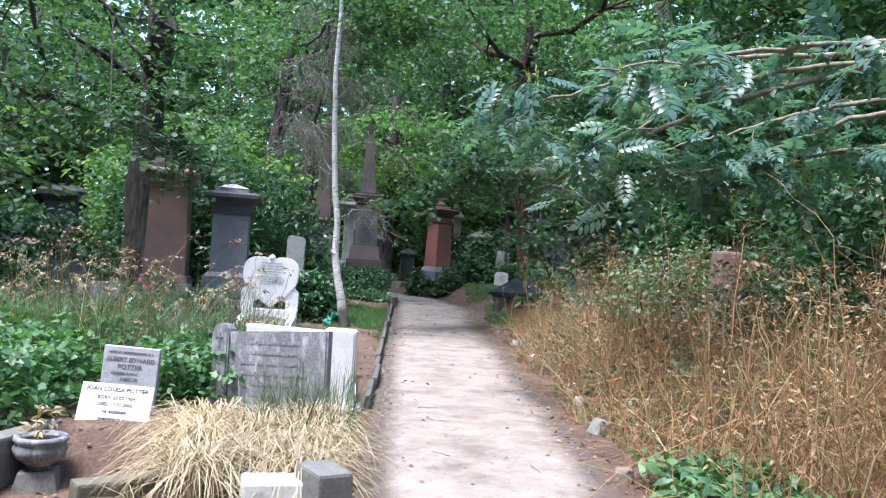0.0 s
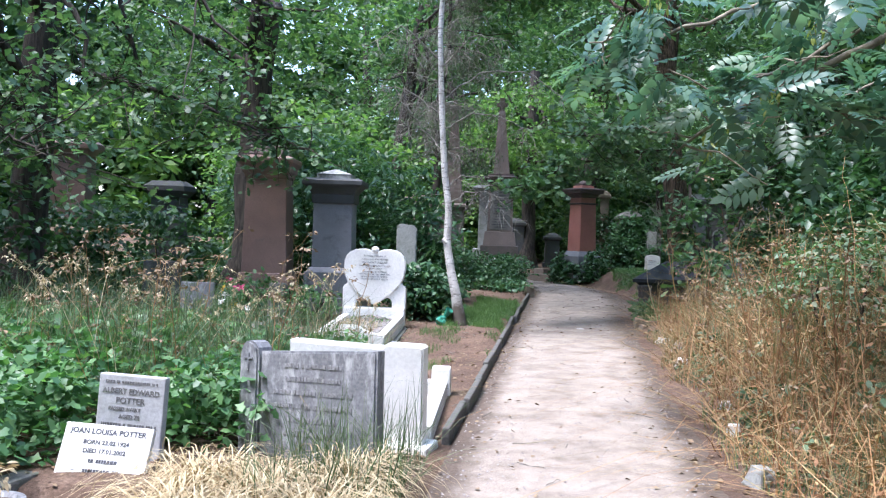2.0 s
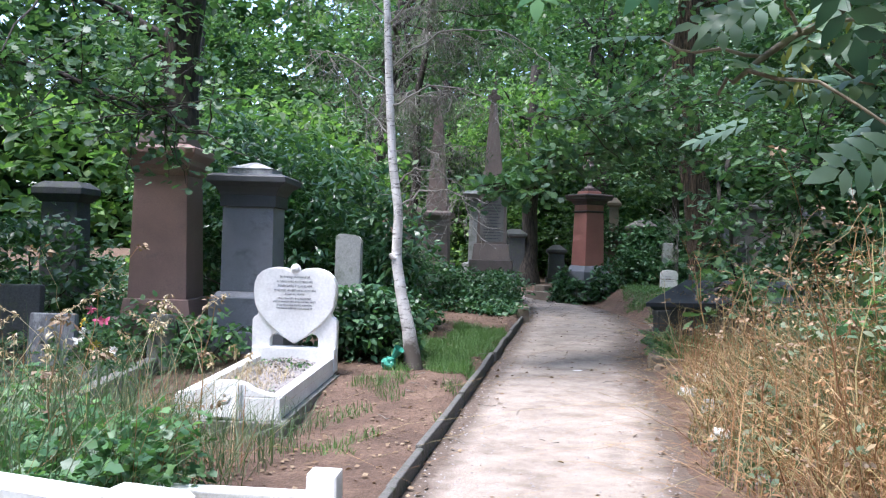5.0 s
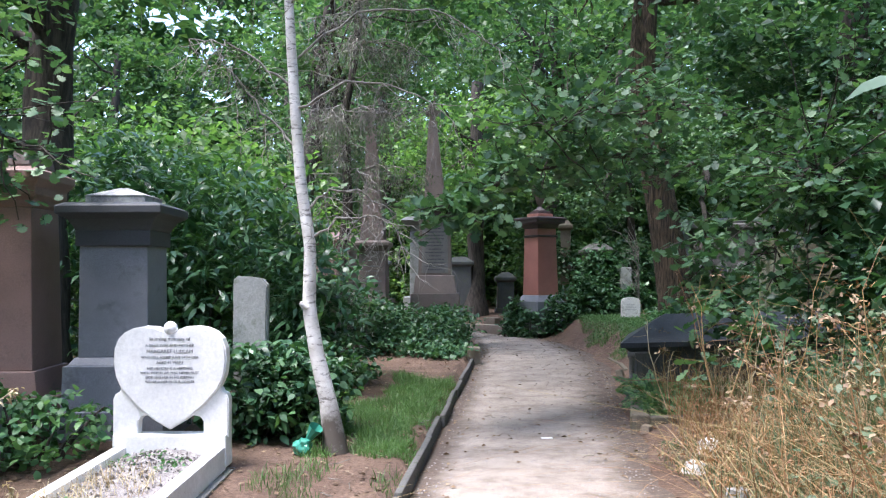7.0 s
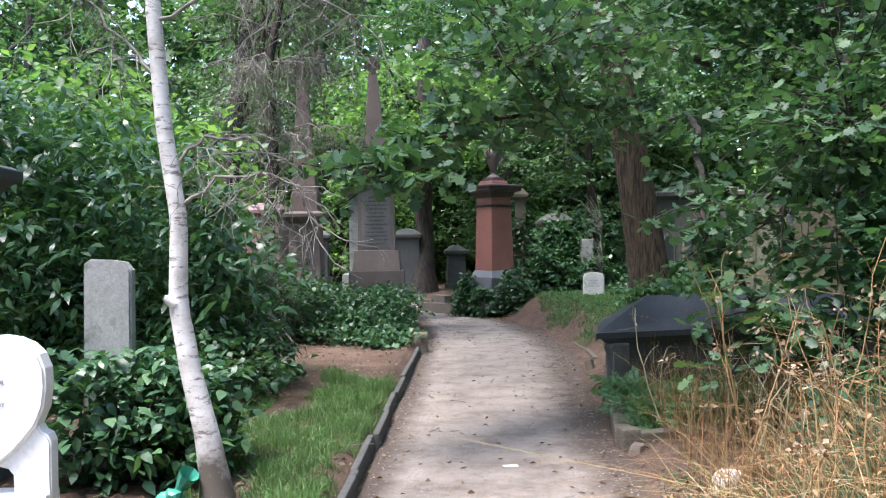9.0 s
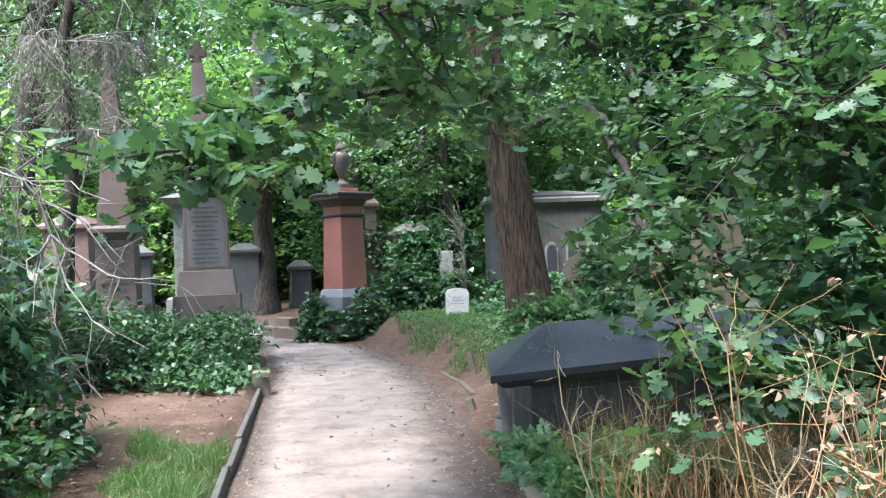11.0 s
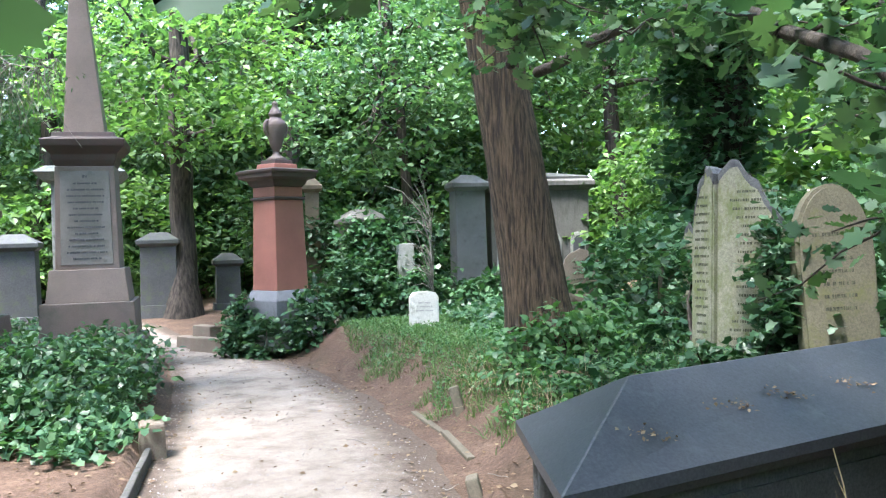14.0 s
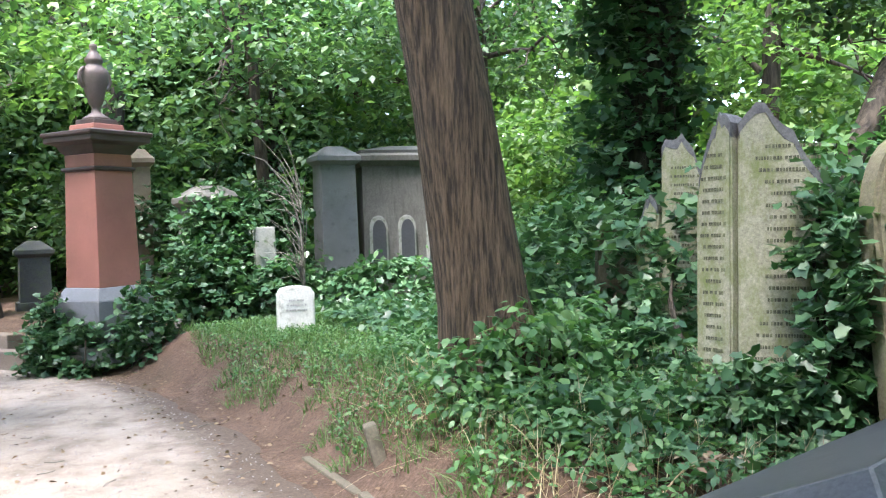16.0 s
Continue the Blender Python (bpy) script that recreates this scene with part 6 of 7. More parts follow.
shrub("ivy_mass", 4.15, 17.3, [(-0.1, 0.1, 0.25, 0.2, 0.3, 0.3), (0.5, 0.7, 0.5, 0.2, 0.2, 0.5)], 120, 6, 0.06, 0.08, IVY, "leaf_ivy", "ivy trailing over lettered headstones", 90, "ivy", 4)
shrub("bramble", 3.3, 17.35, [(0, 0, 0.22, 0.5, 0.35, 0.34), (-0.3, 0.2, 0.15, 0.35, 0.45, 0.28), (0.35, 0.35, 0.25, 0.3, 0.3, 0.4)], 300, 7, 0.09, 0.08, OVAL, "leaf_nettle", "bramble at the oak's foot", 91, "bramble")
shrub("bramble", 8.2, 19.5, [(0, 0, 0.9, 1.6, 1.8, 1.0), (-1.0, 2.5, 0.8, 1.4, 1.4, 0.9)], 700, 9, 0.2, 0.12, RHOMB, "leaf_nettle", "green thicket behind the headstones", 92, "bramble")
shrub("elder_shrub", 8.4, 25.5, [(0, 0, 1.5, 2.0, 1.5, 1.6)], 600, 10, 0.26, 0.16, RHOMB, "leaf_bright", "bright green thicket behind the graves", 93)
shrub("elder_shrub", -6.5, 30.0, [(0, 0, 1.6, 2.4, 1.5, 1.8), (4, 1, 1.4, 2.2, 1.4, 1.6)], 700, 10, 0.3, 0.18, RHOMB, "leaf_bright", "bright green thicket beyond the bend", 94)
shrub("elder_shrub", 2.5, 30.5, [(0, 0, 1.6, 2.4, 1.5, 1.8), (4, 0, 1.6, 2.2, 1.4, 1.8)], 800, 10, 0.3, 0.18, RHOMB, "leaf_wood", "thicket beyond the far tombs", 95)


shrub("holly_shrub", 0.0, 32.6, [(-3, 0, 1.6, 2.6, 0.8, 1.9), (1, 0.3, 1.8, 2.6, 0.8, 2.1), (5, 0.3, 1.8, 2.6, 0.8, 2.1), (-1, 0.8, 3.8, 4.0, 0.8, 1.8), (4, 0.8, 3.8, 3.5, 0.8, 1.8)], 1900, 10, 0.34, 0.22, RHOMB, "leaf_wood", "green thicket closing the end of the path", 98)
shrub("holly_shrub", 3.4, 26.6, [(0, 0.6, 1.0, 1.2, 0.7, 1.2), (-1.2, 1.0, 1.1, 0.9, 0.6, 1.2)], 600, 10, 0.2, 0.13, RHOMB, "leaf_dark", "dark shrub between the far monuments", 99)
shrub("ivy_mass", 0.55, 23.15, [(0, 0.1, 0.25, 0.26, 0.22, 0.3), (0.1, 0.35, 0.45, 0.2, 0.2, 0.45)], 170, 7, 0.08, 0.08, IVY, "leaf_ivy", "ivy hanging over the kerb blocks", 100, "ivy", 4)
shrub("bramble", -0.45, 17.9, [(0, 0, 0.03, 0.42, 0.9, 0.2), (-0.7, 0.3, 0.1, 0.7, 0.9, 0.3), (-0.1, 1.3, 0.15, 0.35, 0.7, 0.32)], 640, 6, 0.13, 0.075, IVY, "leaf_ivy", "ivy and bramble spreading to the path", 101, "bramble", 6)
shrub("ivy_mass", 3.2, 23.6, [(0, 0, 0.4, 0.5, 0.25, 0.55), (0.1, 0.1, 0.7, 0.4, 0.2, 0.35)], 300, 7, 0.1, 0.09, IVY, "leaf_ivy", "dark ivy heaped before a pale stone", 105, "ivy", 4)
shrub("ivy_mass", 4.2, 16.5, [(-0.2, 0.05, 0.2, 0.22, 0.2, 0.3), (0.2, -0.22, 0.65, 0.1, 0.12, 0.6), (0.05, -0.15, 0.2, 0.25, 0.14, 0.35)], 170, 6, 0.07, 0.075, IVY, "leaf_ivy", "ivy climbing over the tall lettered headstone", 102, "ivy", 4)
shrub("ivy_mass", 4.5, 16.55, [(-0.02, 0.0, 0.75, 0.16, 0.1, 0.75), (0.12, -0.2, 0.4, 0.22, 0.2, 0.5)], 170, 6, 0.07, 0.08, IVY, "leaf_ivy", "ivy trailing down the double headstone", 106, "ivy", 4)
shrub("bramble", 3.15, 7.3, [(0, 0, 0.95, 0.6, 1.2, 0.5), (0.6, -1.4, 1.0, 0.6, 0.9, 0.5), (0.9, 1.2, 1.1, 0.7, 0.9, 0.5)], 420, 7, 0.14, 0.07, OVAL, "green_weed", "olive-green weeds and bramble over the dry stems", 103, "bramble")
shrub("bramble", 3.5, 10.9, [(0, 0, 0.4, 0.9, 0.7, 0.45)], 260, 7, 0.12, 0.08, OVAL, "leaf_dark", "dark bramble between weeds and tomb", 104, "bramble")


# ground cover that nobody could count
def scatter(r, n, x0, x1, y0, y1, keep=None):
    x, y = r.uniform(x0, x1, n), r.uniform(y0, y1, n)
    l, rr = edge(LEFT, y), edge(RIGHT, y)
    ok = (x < l - 0.05) | (x > rr + 0.12)
    if keep is not None:
        ok &= keep(x, y)
    x, y = x[ok], y[ok]
    return np.stack([x, y, height_at(x, y)], 1)


def stuff(name, arrays, material, label, category="grass"):
    return tagged(put(name, fast_mesh(name, *arrays), material), label, category, kind="stuff")


def patchy(s, cut, seed):
    def keep(x, y):
        return np.array([noise.noise((a * s, b * s, seed)) for a, b in zip(x, y)]) > cut
    return keep


rg = np.random.default_rng(101)
p = scatter(rg, 34000, -1.45, -0.02, 10.3, 15.4, lambda x, y: (x > -1.35 + 0.2 * np.sin(y * 2)) & (np.array([noise.noise((a * 1.6, b * 1.1, 2)) for a, b in zip(x, y)]) > np.where(y > 11.2, -0.22, 0.08)) & (y < 15.0 + 0.4 * np.sin(5 * x)))
stuff("lawn_grass", blades(rg, p, rg.uniform(0.03, 0.11, len(p)) * (1 + 0.5 * np.sin(p[:, 0] * 9) * np.sin(p[:, 1] * 7)), np.full(len(p), 0.005), 1.0), "grass", "short green grass beside the path")
p = scatter(rg, 5000, -1.0, -0.05, 7.6, 11.4, lambda x, y: np.array([noise.noise((a * 2.2, b * 1.8, 8)) for a, b in zip(x, y)]) > 0.12)
stuff("lawn_grass", blades(rg, p, rg.uniform(0.03, 0.11, len(p)), np.full(len(p), 0.005), 0.6), "grass", "sparse tufts of green grass on bare earth")
p = scatter(rg, 26000, 2.0, 4.6, 16.6, 23.4, lambda x, y: (x > edge(RIGHT, y) + 0.45 + 0.14 * np.sin(3 * y) + 0.1 * np.sin(11 * y)) & (np.array([noise.noise((a * 2.2, b * 2.2, 4)) for a, b in zip(x, y)]) > -0.45))
stuff("mound_grass", blades(rg, p, rg.uniform(0.04, 0.15, len(p)), rg.uniform(0.004, 0.009, len(p)), 1.3), "grass", "fresh green grass on the mound")
p = scatter(rg, 2600, 2.1, 4.4, 16.8, 23.2, lambda x, y: x > edge(RIGHT, y) + 0.55 + 0.15 * np.sin(3 * y))
p[:, 2] += rg.uniform(0.01, 0.09, len(p))
stuff("mound_herbs", sprays(rg, p, 5, 0.06, 0.035, OVAL), "leaf_nettle", "low soft green herbs among the mound's grass", "herbs")
# dry weeds on the right
def dry(x, y):
    return x > edge(RIGHT, y) + 0.18 + 0.12 * np.sin(y * 2.1)
p = scatter(rg, 11500, 1.55, 5.2, 1.6, 11.4, dry)
def weed_rise(p):
    """How tall the weeds stand: low along the path, lower in a hollow before the granite post."""
    rise = np.clip((p[:, 0] - 1.7) / np.where(p[:, 1] < 6, 1.35, 1.0), 0.16, 1.4) * np.clip((11.9 - p[:, 1]) / 2.2, 0.45, 1)
    hollow = np.exp(-((p[:, 0] - 3.1) / 0.55) ** 2 - ((p[:, 1] - 5.7) / 1.2) ** 2)
    lumps = 1 + 0.3 * np.sin(p[:, 0] * 2.3 + 1.1 * np.sin(p[:, 1] * 1.7)) * np.cos(p[:, 1] * 1.9 + p[:, 0])
    return rise * (1 - 0.5 * hollow) * lumps


far_in = weed_rise(p)
stuff("dry_weeds", blades(rg, p, rg.uniform(0.3, 1.05, len(p)) * far_in, rg.uniform(0.003, 0.009, len(p)), 0.95, 0.6), "dry_weed", "tangled brown dry grass and weeds", "weeds")
p = scatter(rg, 15000, 1.7, 5.0, 3.4, 11.4, lambda x, y: dry(x, y) & (np.array([noise.noise((a * 0.8, b * 0.8, 6)) for a, b in zip(x, y)]) > -0.15))
far_in = weed_rise(p)
stuff("green_weeds", blades(rg, p, rg.uniform(0.3, 0.95, len(p)) * far_in, rg.uniform(0.004, 0.009, len(p)), 0.5, 0.6), "green_weed", "grey-green grass among dry weeds", "weeds")
p = scatter(rg, 2400, 1.75, 4.2, 10.4, 13.4, lambda x, y: x > edge(RIGHT, y) + 0.35)
stuff("dry_weeds", blades(rg, p, rg.uniform(0.2, 0.75, len(p)), rg.uniform(0.003, 0.008, len(p)), 0.6, 0.6), "dry_weed", "dry brown stalks before the tomb", "weeds")
p = scatter(rg, 5200, 1.75, 5.0, 1.8, 10.6, dry)
p[:, 2] += rg.uniform(0, 0.45, len(p)) * np.clip((p[:, 0] - 1.7) / 1.2, 0.1, 1)
stuff("weed_tangle", blades(rg, p, rg.uniform(0.35, 0.8, len(p)), rg.uniform(0.004, 0.008, len(p)), 2.2, 0.5), "dry_weed", "tangle of bent orange-brown dead stems", "weeds")
p = scatter(rg, 2600, 1.8, 5.0, 2.0, 11.0, dry)
p[:, 2] += rg.uniform(0.05, 1.1, len(p)) * np.clip((p[:, 0] - 1.7) / 1.1, 0.15, 1.2)
stuff("dry_leaves", sprays(rg, p, 5, 0.07, 0.05, LANCE, up=0.3), "dry_weed", "withered brown leaves on the weeds", "weeds")
p = scatter(rg, 1300, 1.9, 5.0, 4.0, 11.2, lambda x, y: dry(x, y) & (np.array([noise.noise((a * 0.9, b * 0.9, 12)) for a, b in zip(x, y)]) > 0.05))
p[:, 2] += rg.uniform(0.05, 1.1, len(p)) * np.clip((p[:, 0] - 1.7) / 1.1, 0.15, 1.1)
stuff("weed_leaves", sprays(rg, p, 6, 0.08, 0.06, OVAL), "green_weed", "green leaves among the dry weeds", "weeds")
# tall dead stalks with side branches
def stalks(r, bases, heights, material, label, thick=0.006, forks=7, category="weeds", umbel=0.0):
    pieces, heads = [], []
    for b, hgt in zip(bases, heights):
        e = b + np.array([*(r.normal(size=2) * 0.16 * hgt), hgt])
        q, w = limb(r, b - [0, 0, 0.03], e, thick, thick * 0.45, 8, 0.05)
        pieces.append(tube(q, w, 4))
        heads.append(q[-1])
        for _ in range(forks):
            j = r.integers(3, 8)
            e2 = q[j] + r.normal(size=3) * hgt * 0.13 + [0, 0, hgt * 0.12]
            pieces.append(tube(*limb(r, q[j], e2, w[j] * 0.6, 0.0015, 5, 0.08), 3))
            heads.append(e2)
    ob = stuff(name="dead_stalks", arrays=joined(pieces), material=material, label=label, category=category)
    return np.array(heads)


b = scatter(rg, 170, 2.0, 4.6, 2.2, 10.8, dry)
heads = stalks(rg, b, rg.uniform(0.6, 1.5, len(b)) * np.clip((b[:, 0] - 1.5) / 0.8, 0.6, 1.05), "dry_weed", "tall brown dead stalks")
stuff("seed_heads", sprays(rg, heads[rg.random(len(heads)) < 0.5], 7, 0.035, 0.035, RHOMB), "umbel", "dry brown seed heads on stalks", "weeds")
b = scatter(rg, 60, 1.95, 3.6, 1.9, 5.2, dry)
heads = stalks(rg, b, rg.uniform(0.5, 1.2, len(b)) * np.clip((b[:, 0] - 1.4) / 1.3, 0.4, 1.05), "dry_weed", "thick branching orange-brown dead stems", 0.009, 10)
b = scatter(rg, 40, 2.1, 3.6, 10.8, 13.2, lambda x, y: x > 2.1)
heads = stalks(rg, b, rg.uniform(0.4, 1.0, len(b)), "straw", "dead pale stalks before the tomb")
# left bed: ivy, grass, cow parsley
p = scatter(rg, 5200, -5.2, -1.65, 3.2, 7.2)
p = p[(p[:, 1] > 4.0) | (p[:, 0] < -1.95)]
p[:, 2] += rg.uniform(0.02, 0.5, len(p)) * np.clip((-1.5 - p[:, 0]) * 1.3, 0.35, 1)
stuff("ivy_bed", sprays(rg, p[:3900], 6, 0.09, 0.066, IVY), "leaf_nettle", "thick green ivy and bramble over the graves", "ivy")
p = scatter(rg, 900, -1.75, -0.95, 4.1, 6.6)
p[:, 2] += rg.uniform(0.02, 0.45, len(p))
stuff("ivy_bed", sprays(rg, p, 6, 0.08, 0.06, IVY), "leaf_nettle", "green ivy round the tablets", "ivy")
p = scatter(rg, 5200, -4.4, -0.85, 4.6, 8.4, lambda x, y: ~((x > -1.0) & (y < 6.5)))
stuff("tall_grass", blades(rg, p, rg.uniform(0.5, 1.1, len(p)) * np.clip((8.4 - p[:, 1]) / 2, 0.3, 1), rg.uniform(0.004, 0.008, len(p)), 0.75, 0.75), "green_weed", "tall grey-green grass gone to seed")
b = scatter(rg, 16, -3.2, -1.1, 4.6, 7.0)
heads = stalks(rg, b, rg.uniform(0.7, 1.15, len(b)), "dry_weed", "dry cow parsley stalks", 0.005, 5)
stuff("seed_heads", sprays(rg, heads, 12, 0.045, 0.035, RHOMB), "umbel", "brown cow parsley umbels", "weeds")
b = scatter(rg, 80, -4.2, -1.0, 4.3, 7.6, lambda x, y: ~((x > -1.3) & (y < 5)))
tips, pieces = [], []
for q0 in b:
    a, hgt = rg.uniform(0, 6.28), rg.uniform(0.75, 1.25)
    k = np.linspace(0, 1, 8)
    out = rg.uniform(0.15, 0.5) * hgt * k ** 2.2
    q = q0 + np.stack([out * math.cos(a), out * math.sin(a), hgt * (k - 0.16 * k ** 4)], 1)
    pieces.append(tube(q, np.linspace(0.003, 0.0012, 8), 3))
    tips += [q[-1] * w1 + q[-2] * (1 - w1) for w1 in (0, 0.25, 0.5, 0.75, 1)]
stuff("arching_grass", joined(pieces), "straw", "arching pale grass stems gone to seed")
stuff("grass_panicles", sprays(rg, np.array(tips), 6, 0.018, 0.03, LANCE, droop=0.6), "straw", "pale drooping grass seed heads", "grass")
p = scatter(rg, 900, -4.0, -1.0, 4.4, 7.6)
stuff("dry_weeds", blades(rg, p, rg.uniform(0.4, 0.95, len(p)), rg.uniform(0.003, 0.006, len(p)), 0.9, 0.6), "dry_weed", "reddish-brown dead stems among the grass", "weeds")
# straw in front of the grey headstone
def arching(r, centres, each, reach, rise, width):
    """Long blades that spring from clumps, arch over and hang to the ground."""
    c = np.repeat(np.asarray(centres, float), each, 0)
    n = len(c)
    c = c + r.normal(size=(n, 3)) * [0.07, 0.07, 0]
    a = r.uniform(0, 2 * math.pi, n)
    d = np.stack([np.cos(a), np.sin(a), np.zeros(n)], 1)
    side = np.stack([-np.sin(a), np.cos(a), np.zeros(n)], 1)
    ln, up = reach * r.uniform(0.35, 1.15, n), rise * r.uniform(0.45, 1.2, n)
    rows = []
    for k in (0, 0.25, 0.5, 0.72, 0.9):
        q = c + d * (ln * k ** 1.3)[:, None] + np.array([0, 0, 1.0]) * (up * 3.1 * k * (1 - 0.86 * k) ** 1.1)[:, None]
        wd = side * (width * (1 - 0.6 * k) / 2)
        rows += [q - wd, q + wd]
    rows.append(c + d * ln[:, None] + np.array([0, 0, 1.0]) * (up * 0.22)[:, None])
    t = []
    for k in range(4):
        t += [(2 * k, 2 * k + 1, 2 * k + 3), (2 * k, 2 * k + 3, 2 * k + 2)]
    t = np.array(t + [(8, 9, 10)])
    return np.stack(rows, 1).reshape(-1, 3), (t[None] + (np.arange(n) * 11)[:, None, None]).reshape(-1, 3)


clumps = np.array([(x, y, gz(x, y)) for x, y in [(-0.86, 2.75), (-0.6, 3.1), (-0.5, 2.55), (-0.32, 2.95), (-0.95, 3.2), (-0.3, 3.45), (-0.75, 2.25), (-0.25, 2.4)]])
stuff("straw_tussock", arching(rg, clumps, 330, 0.5, 0.26, 0.008), "straw", "pale straw-coloured tussock of dead grass")
p = scatter(rg, 900, -1.2, -0.02, 1.7, 3.7)
stuff("straw_tussock", blades(rg, p, rg.uniform(0.06, 0.2, len(p)), rg.uniform(0.004, 0.008, len(p)), 2.6, 0.8), "straw", "flattened straw about the tussock")
p = scatter(rg, 500, -0.75, -0.02, 3.0, 4.2)
stuff("tall_grass", blades(rg, p, rg.uniform(0.25, 0.6, len(p)), rg.uniform(0.004, 0.007, len(p)), 0.6, 0.6), "green_weed", "green grass tuft against the headstone")
# ferns and green plants
p = scatter(rg, 420, 1.95, 3.2, 12.45, 13.7, lambda x, y: x > 1.93)
p[:, 2] += rg.uniform(0.02, 0.2, len(p))
stuff("ferns", sprays(rg, p, 4, 0.06, 0.16, ASH), "leaf_nettle", "low green fern in the grave kerb", "fern")
p = scatter(rg, 260, 1.75, 2.4, 1.7, 2.9)
p[:, 2] += rg.uniform(0.02, 0.2, len(p))
stuff("broad_weeds", sprays(rg, p, 4, 0.06, 0.13, LANCE), "leaf_nettle", "fresh green broad-leaved weeds by the path", "weeds")
p = scatter(rg, 5200, 2.9, 9.0, 15.3, 24.0)
p = p[(p[:, 0] > 3.4) | (p[:, 1] < 17.5)]
p[:, 2] += rg.uniform(0.0, 0.22, len(p))
q = scatter(rg, 4200, 2.5, 6.2, 15.4, 19.8, lambda x, y: (x > 2.75 + 0.2 * np.sin(4 * y)) & ((x > 3.0) | (y < 18.4) | (np.sin(x * 9 + y * 5) > 0.6)))
q[:, 2] += rg.uniform(0.0, 0.2, len(q))
stuff("bramble_carpet", sprays(rg, q, 7, 0.09, 0.052, OVAL), "leaf_nettle", "low green bramble about the oak's foot", "undergrowth")
stuff("ivy_carpet", sprays(rg, p, 4, 0.1, 0.085, IVY), "leaf_ivy", "ivy carpet between the headstones", "ivy")
p = scatter(rg, 5000, -9, -0.3, 17.5, 27, lambda x, y: x < edge(LEFT, y) - 0.25)
p[:, 2] += rg.uniform(0.0, 0.25, len(p))
stuff("undergrowth", sprays(rg, p, 4, 0.12, 0.1, RHOMB), "leaf_dark", "dark undergrowth in the shade", "undergrowth")
p = scatter(rg, 4000, -9, -2.6, 8.5, 17.5)
p[:, 2] += rg.uniform(0.0, 0.25, len(p))
stuff("undergrowth", sprays(rg, p, 4, 0.12, 0.09, RHOMB), "leaf_dark", "dark undergrowth between the graves", "undergrowth")
q = scatter(rg, 2600, 2.6, 5.6, 15.2, 18.6, lambda x, y: (x > 2.6) & ~((x > 1.8) & (x < 4.9) & (y < 16.0) & (y > 13.6 + 0.3 * (x - 1.8))))
stuff("dry_grass", blades(rg, q, rg.uniform(0.1, 0.35, len(q)), rg.uniform(0.003, 0.006, len(q)), 1.4, 0.6), "straw", "dry straw lying among the ivy")
# dead shrub before the obelisks
ds = thing("dead_shrub", (-2.2, 17.4, gz(-2.2, 17.4)), 0, "leafless grey tangle of dead branches", "shrub")
rd = np.random.default_rng(111)
pieces = []
for _ in range(60):
    e = np.array([rd.normal() * 0.45, rd.normal() * 0.4, abs(rd.normal()) * 0.9 + 0.3])
    b0 = np.array([rd.normal() * 0.3, rd.normal() * 0.3, 0])
    q, w = limb(rd, b0, e, 0.012, 0.003, 9, 0.16, -0.1)
    pieces.append(tube(q, w, 5))
    for _ in range(4):
        j = rd.integers(2, 9)
        pieces.append(tube(*limb(rd, q[j], q[j] + rd.normal(size=3) * [0.3, 0.25, 0.18] - [0, 0, 0.08], 0.004, 0.0015, 6, 0.15), 3))
put("branchwork", fast_mesh("branchwork", *joined(pieces)), "dead_twig", ds)
# dead conifer with hanging grey twigs beside the brown obelisk
dc = thing("dead_conifer", (-2.35, 18.7, gz(-2.35, 18.7)), 0, "half-dead conifer with hanging grey twigs", "tree")
tp, tr = limb(rd, (0, 0, -0.1), (0.35, 0.1, 7.2), 0.11, 0.03, 14, 0.02)
me = fast_mesh("trunk", *trunk_tube(tp, tr, 12, 0.05, 9))
me.shade_smooth()
put("trunk", me, "dark_bark", dc)
pieces, green = [], []
for _ in range(60):
    j = rd.integers(5, 14)
    a = rd.uniform(0, 2 * math.pi)
    reach = rd.uniform(0.7, 1.9) * (1.25 - 0.05 * j)
    e = tp[j] + [reach * math.cos(a), reach * math.sin(a), rd.uniform(-0.45, 0.25)]
    q, w = limb(rd, tp[j], e, 0.013, 0.004, 10, 0.06, -0.08)
    pieces.append(tube(q, w, 5))
    for _ in range(44):
        g = rd.integers(2, 10)
        e2 = q[g] + rd.normal(size=3) * [0.17, 0.17, 0.06] - [0, 0, rd.uniform(0.1, 0.55)]
        q2, w2 = limb(rd, q[g], e2, 0.004, 0.002, 5, 0.12)
        pieces.append(tube(q2, w2, 3))
        green.append(q2[3])
put("branchwork", fast_mesh("branchwork", *joined(pieces)), "dead_twig", dc, "grey hanging leafless twigs")
tagged(put("needles", fast_mesh("needles", *sprays(rd, np.array(green)[::2], 8, 0.07, 0.05, LANCE, droop=0.9)), "green_weed", dc, "sparse grey-green needles"), kind="stuff")
# grit lying on the path
n = 5200
y = rg.uniform(3, 24, n)
u = rg.beta(0.8, 0.8, n)
x = edge(LEFT, y) + 0.05 + (edge(RIGHT, y) - edge(LEFT, y) - 0.05) * u
p = np.stack([x, y, height_at(x, y) + 0.006 + 0.012 * np.sin(math.pi * u)], 1)
PEBBLE = (np.array([(-0.5, 0, 0), (0, -0.45, 0), (0.5, 0.05, 0), (0.05, 0.5, 0), (0.05, 0, 0.4)], float), np.array([(0, 1, 4), (1, 2, 4), (2, 3, 4), (3, 0, 4)]))
stuff("path_grit", leaf_cloud(p, rg.normal(size=p.shape) * [1, 1, 0], np.tile([0, 0, 1.0], (n, 1)), rg.uniform(0.006, 0.022, n), PEBBLE), "chips", "loose grit and small stones on the path", "grit")
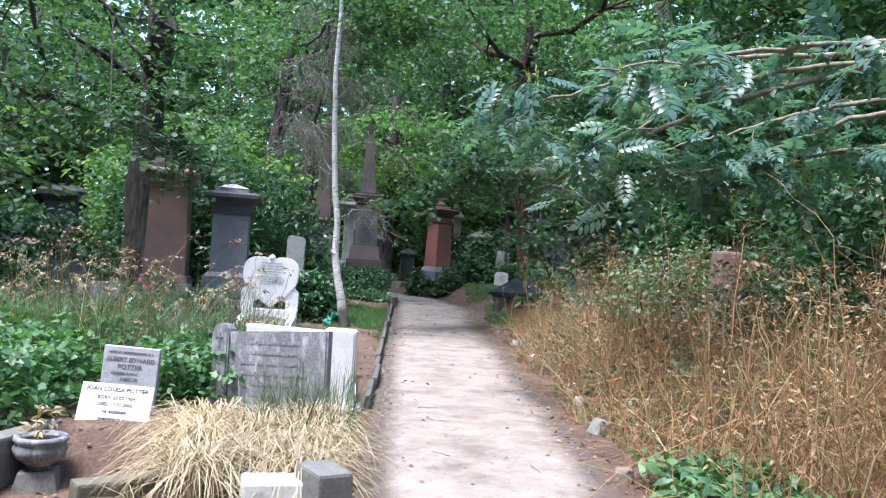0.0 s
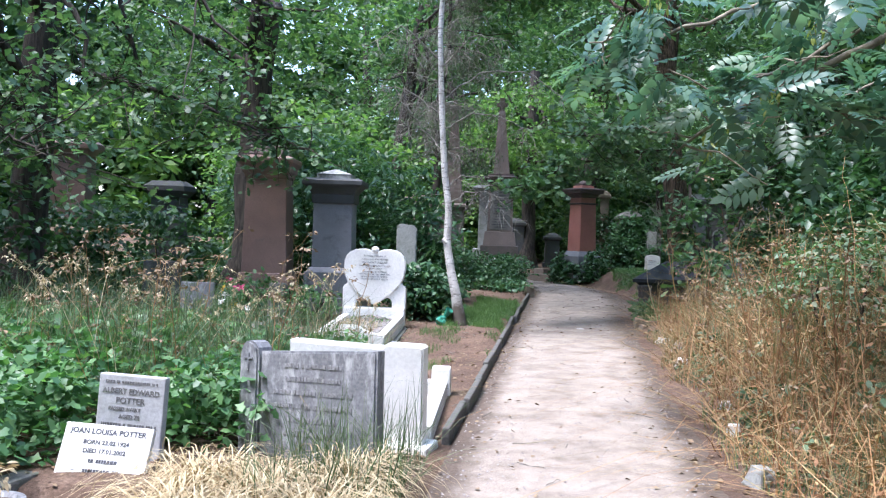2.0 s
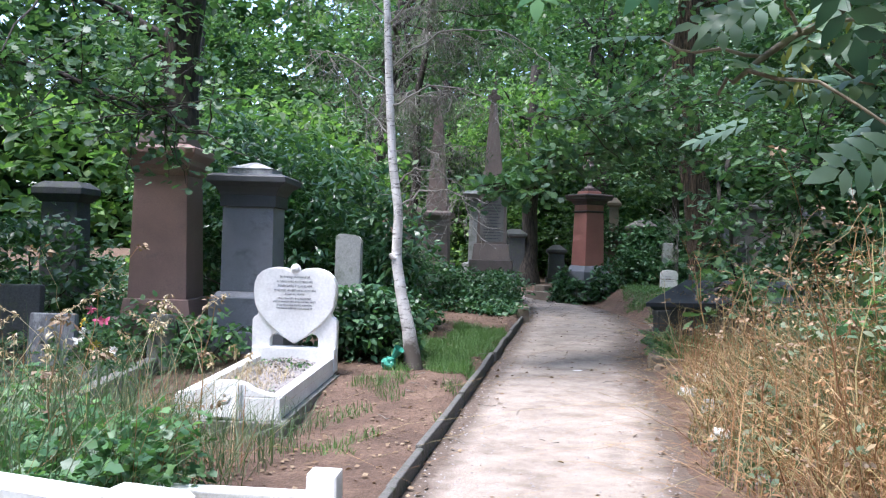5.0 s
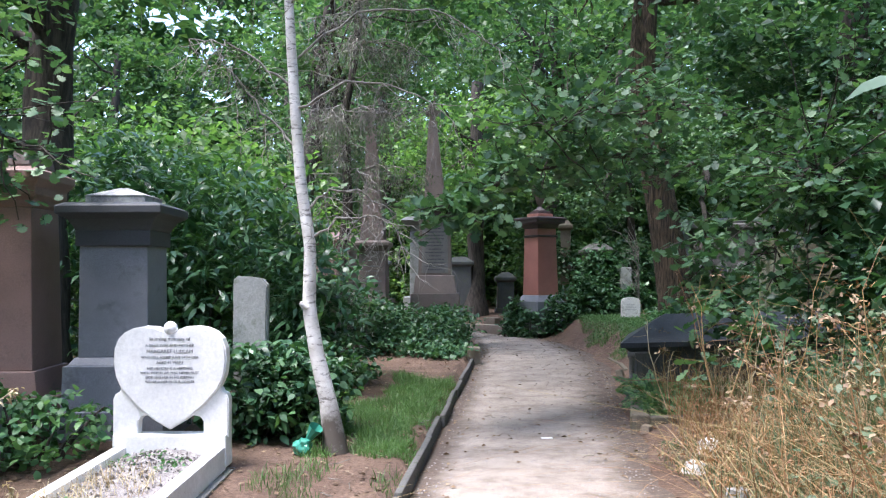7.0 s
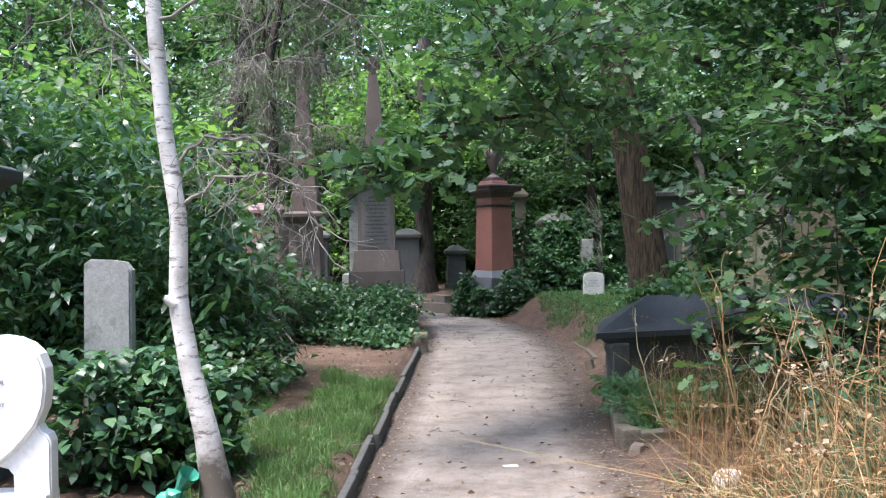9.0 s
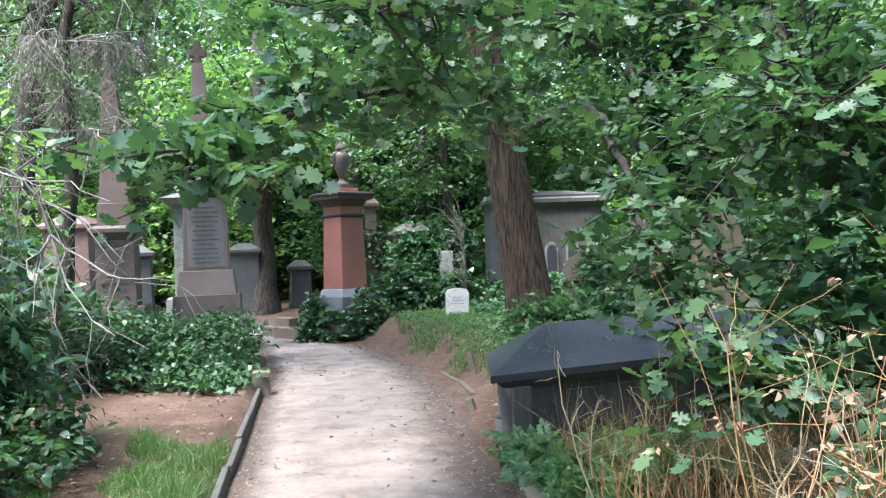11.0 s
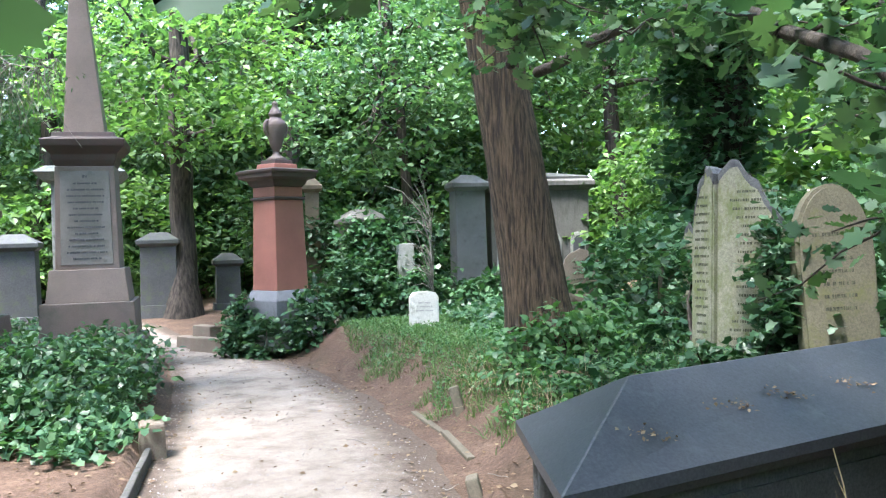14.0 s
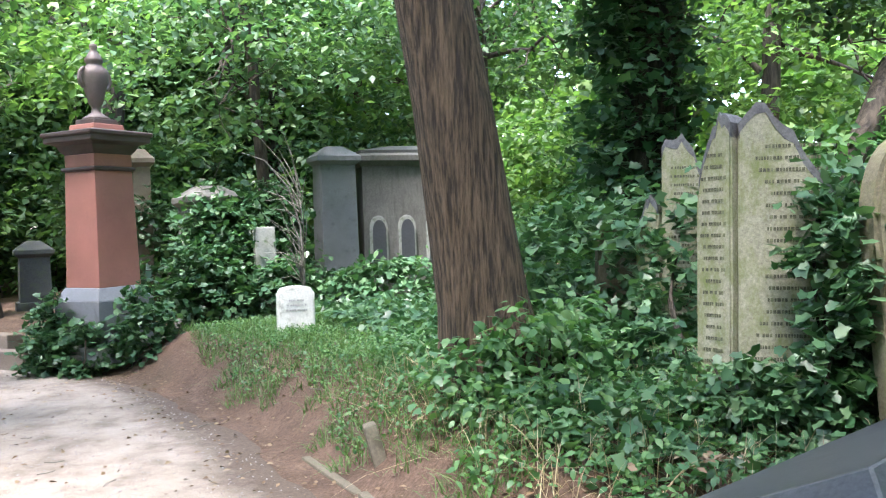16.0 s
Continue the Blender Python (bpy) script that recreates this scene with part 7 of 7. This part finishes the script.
# fallen leaves and twigs
x, y = rg.uniform(-2.5, 3.5, 16000), rg.uniform(2, 25, 16000)
l, rr = edge(LEFT, y), edge(RIGHT, y)
d = np.minimum(np.abs(x - l), np.abs(x - rr))
inside = (x > l) & (x < rr)
ok = (~inside & (rg.random(16000) < 0.7)) | (inside & (rg.random(16000) < 0.8 * np.exp(-d / np.where(y > 11, 0.34, 0.16)) + np.where(y > 11, 0.045, 0.012))) 
x, y = x[ok], y[ok]
z = np.where((x > edge(LEFT, y)) & (x < edge(RIGHT, y)), height_at(x, y) + 0.02, height_at(x, y) + 0.012)
p = np.stack([x, y, z], 1)
stuff("fallen_leaves", leaf_cloud(p, rg.normal(size=p.shape) * [1, 1, 0.1], np.array([0, 0, 1.0]) + rg.normal(size=p.shape) * 0.3, rg.uniform(0.02, 0.055, len(p)), RHOMB), "dead_leaf", "brown fallen leaves along the path", "leaves")
pieces = []
for _ in range(90):
    x, y = rg.uniform(-0.8, 2.6), rg.uniform(2.5, 22)
    a = rg.uniform(0, 6.28)
    l = rg.uniform(0.06, 0.25)
    z = max(gz(x, y), gz(0.8, y)) + 0.022
    pieces.append(tube(*limb(rg, (x, y, z), (x + l * math.cos(a), y + l * math.sin(a), z), 0.003, 0.002, 5, 0.08), 4))
stuff("fallen_twigs", joined(pieces), "dead_twig", "fallen twigs on the path", "twigs")
c0 = np.array([(2.35, 14.16, 0.8), (2.9, 14.4, 0.86), (3.25, 14.52, 0.86), (3.7, 14.66, 0.84), (2.2, 14.75, 0.81)])
p = np.repeat(c0, 30, 0) + rg.normal(size=(150, 3)) * [0.07, 0.02, 0.0]
p[:, 2] = 0.66 + 0.28 * np.clip((p[:, 1] - (13.8 + 0.32 * (p[:, 0] - 1.84))) / 0.56, 0.05, 0.95) + 0.004
stuff("lid_leaves", leaf_cloud(p, rg.normal(size=p.shape) * [1, 1, 0.3], np.array([0, -0.4, 1.0]) + rg.normal(size=p.shape) * 0.3, rg.uniform(0.014, 0.032, 150), RHOMB), "umbel", "dead brown leaves caught on the tomb lid", "leaves")
# chips and weeds on the heart grave
p = np.stack([rg.uniform(-1.9, -1.3, 900), rg.uniform(8.3, 9.85, 900), np.zeros(900)], 1)
p[:, 0] -= 0.07 * (p[:, 1] - 9.1)
p[:, 2] = 0.215 + 0.028 * (p[:, 1] - 9.98) + 0.05 * np.exp(-((p[:, 0] + 1.6) / 0.2) ** 2)
stuff("grave_chips", leaf_cloud(p, rg.normal(size=p.shape), rg.normal(size=p.shape), rg.uniform(0.012, 0.028, 900), (np.array([(0, 0, 0), (0.5, 0.5, 0.3), (0, 1, 0), (-0.5, 0.5, 0.3), (0, 0.5, 0.7)], float), np.array([(0, 1, 4), (1, 2, 4), (2, 3, 4), (3, 0, 4)]))), "chips", "grey and pink chippings on the grave", "chippings")
g = p[::9]
stuff("grave_weeds", sprays(rg, g[(g[:, 1] > 9.4) | (g[:, 1] < 8.7)], 5, 0.05, 0.035, OVAL), "leaf_nettle", "small green weeds on the grave", "weeds")
q = p[(p[:, 1] < 9.3) & (np.abs(p[:, 0] + 1.6) < 0.26)][:420]
stuff("straw_tussock", blades(rg, q, rg.uniform(0.05, 0.16, len(q)), np.full(len(q), 0.004), 1.2, 0.7), "straw", "dry straw weeds on the grave")
# pink and white flowers on the next grave
fl = thing("flower_bunch", (-3.15, 9.3, gz(-3.15, 9.3) + 0.1), 0, "bunch of pink and white flowers on a grave", "flowers")
put("greenery", fast_mesh("greenery", *sprays(rg, in_ellipsoids(rg, [(0, 0, 0.2, 0.2, 0.15, 0.22)], 40), 5, 0.06, 0.08, LANCE)), "leaf_nettle", fl)
for k in range(9):
    c = np.array([rg.uniform(-0.18, 0.2), rg.uniform(-0.15, 0.05), rg.uniform(0.1, 0.45)])
    put("blossom", fast_mesh("blossom", *leaf_cloud(np.repeat(c[None], 9, 0), rg.normal(size=(9, 3)), rg.normal(size=(9, 3)), np.full(9, 0.06), OVAL)), ("pink_petal", "white_petal", "white_petal", "yellow_petal")[k % 4], fl)
# far woods all round, beyond the trees that can be told apart
for n, r0, r1, top, size, spread, lf in ((12500, 30, 46, 20.0, 0.95, 1.0, "leaf_wood"), (5200, 24, 31, 6.0, 0.55, 0.6, "leaf_bright")):
    a = rg.uniform(0, 2 * math.pi, n)
    rad = rg.uniform(r0, r1, n)
    c = np.stack([rad * np.cos(a), 11 + rad * np.sin(a), 0.3 + top * rg.random(n) ** 1.3], 1)
    stuff("far_woods", sprays(rg, c, 12, spread, size, RHOMB), lf, "dense green woods closing the view", "woods")
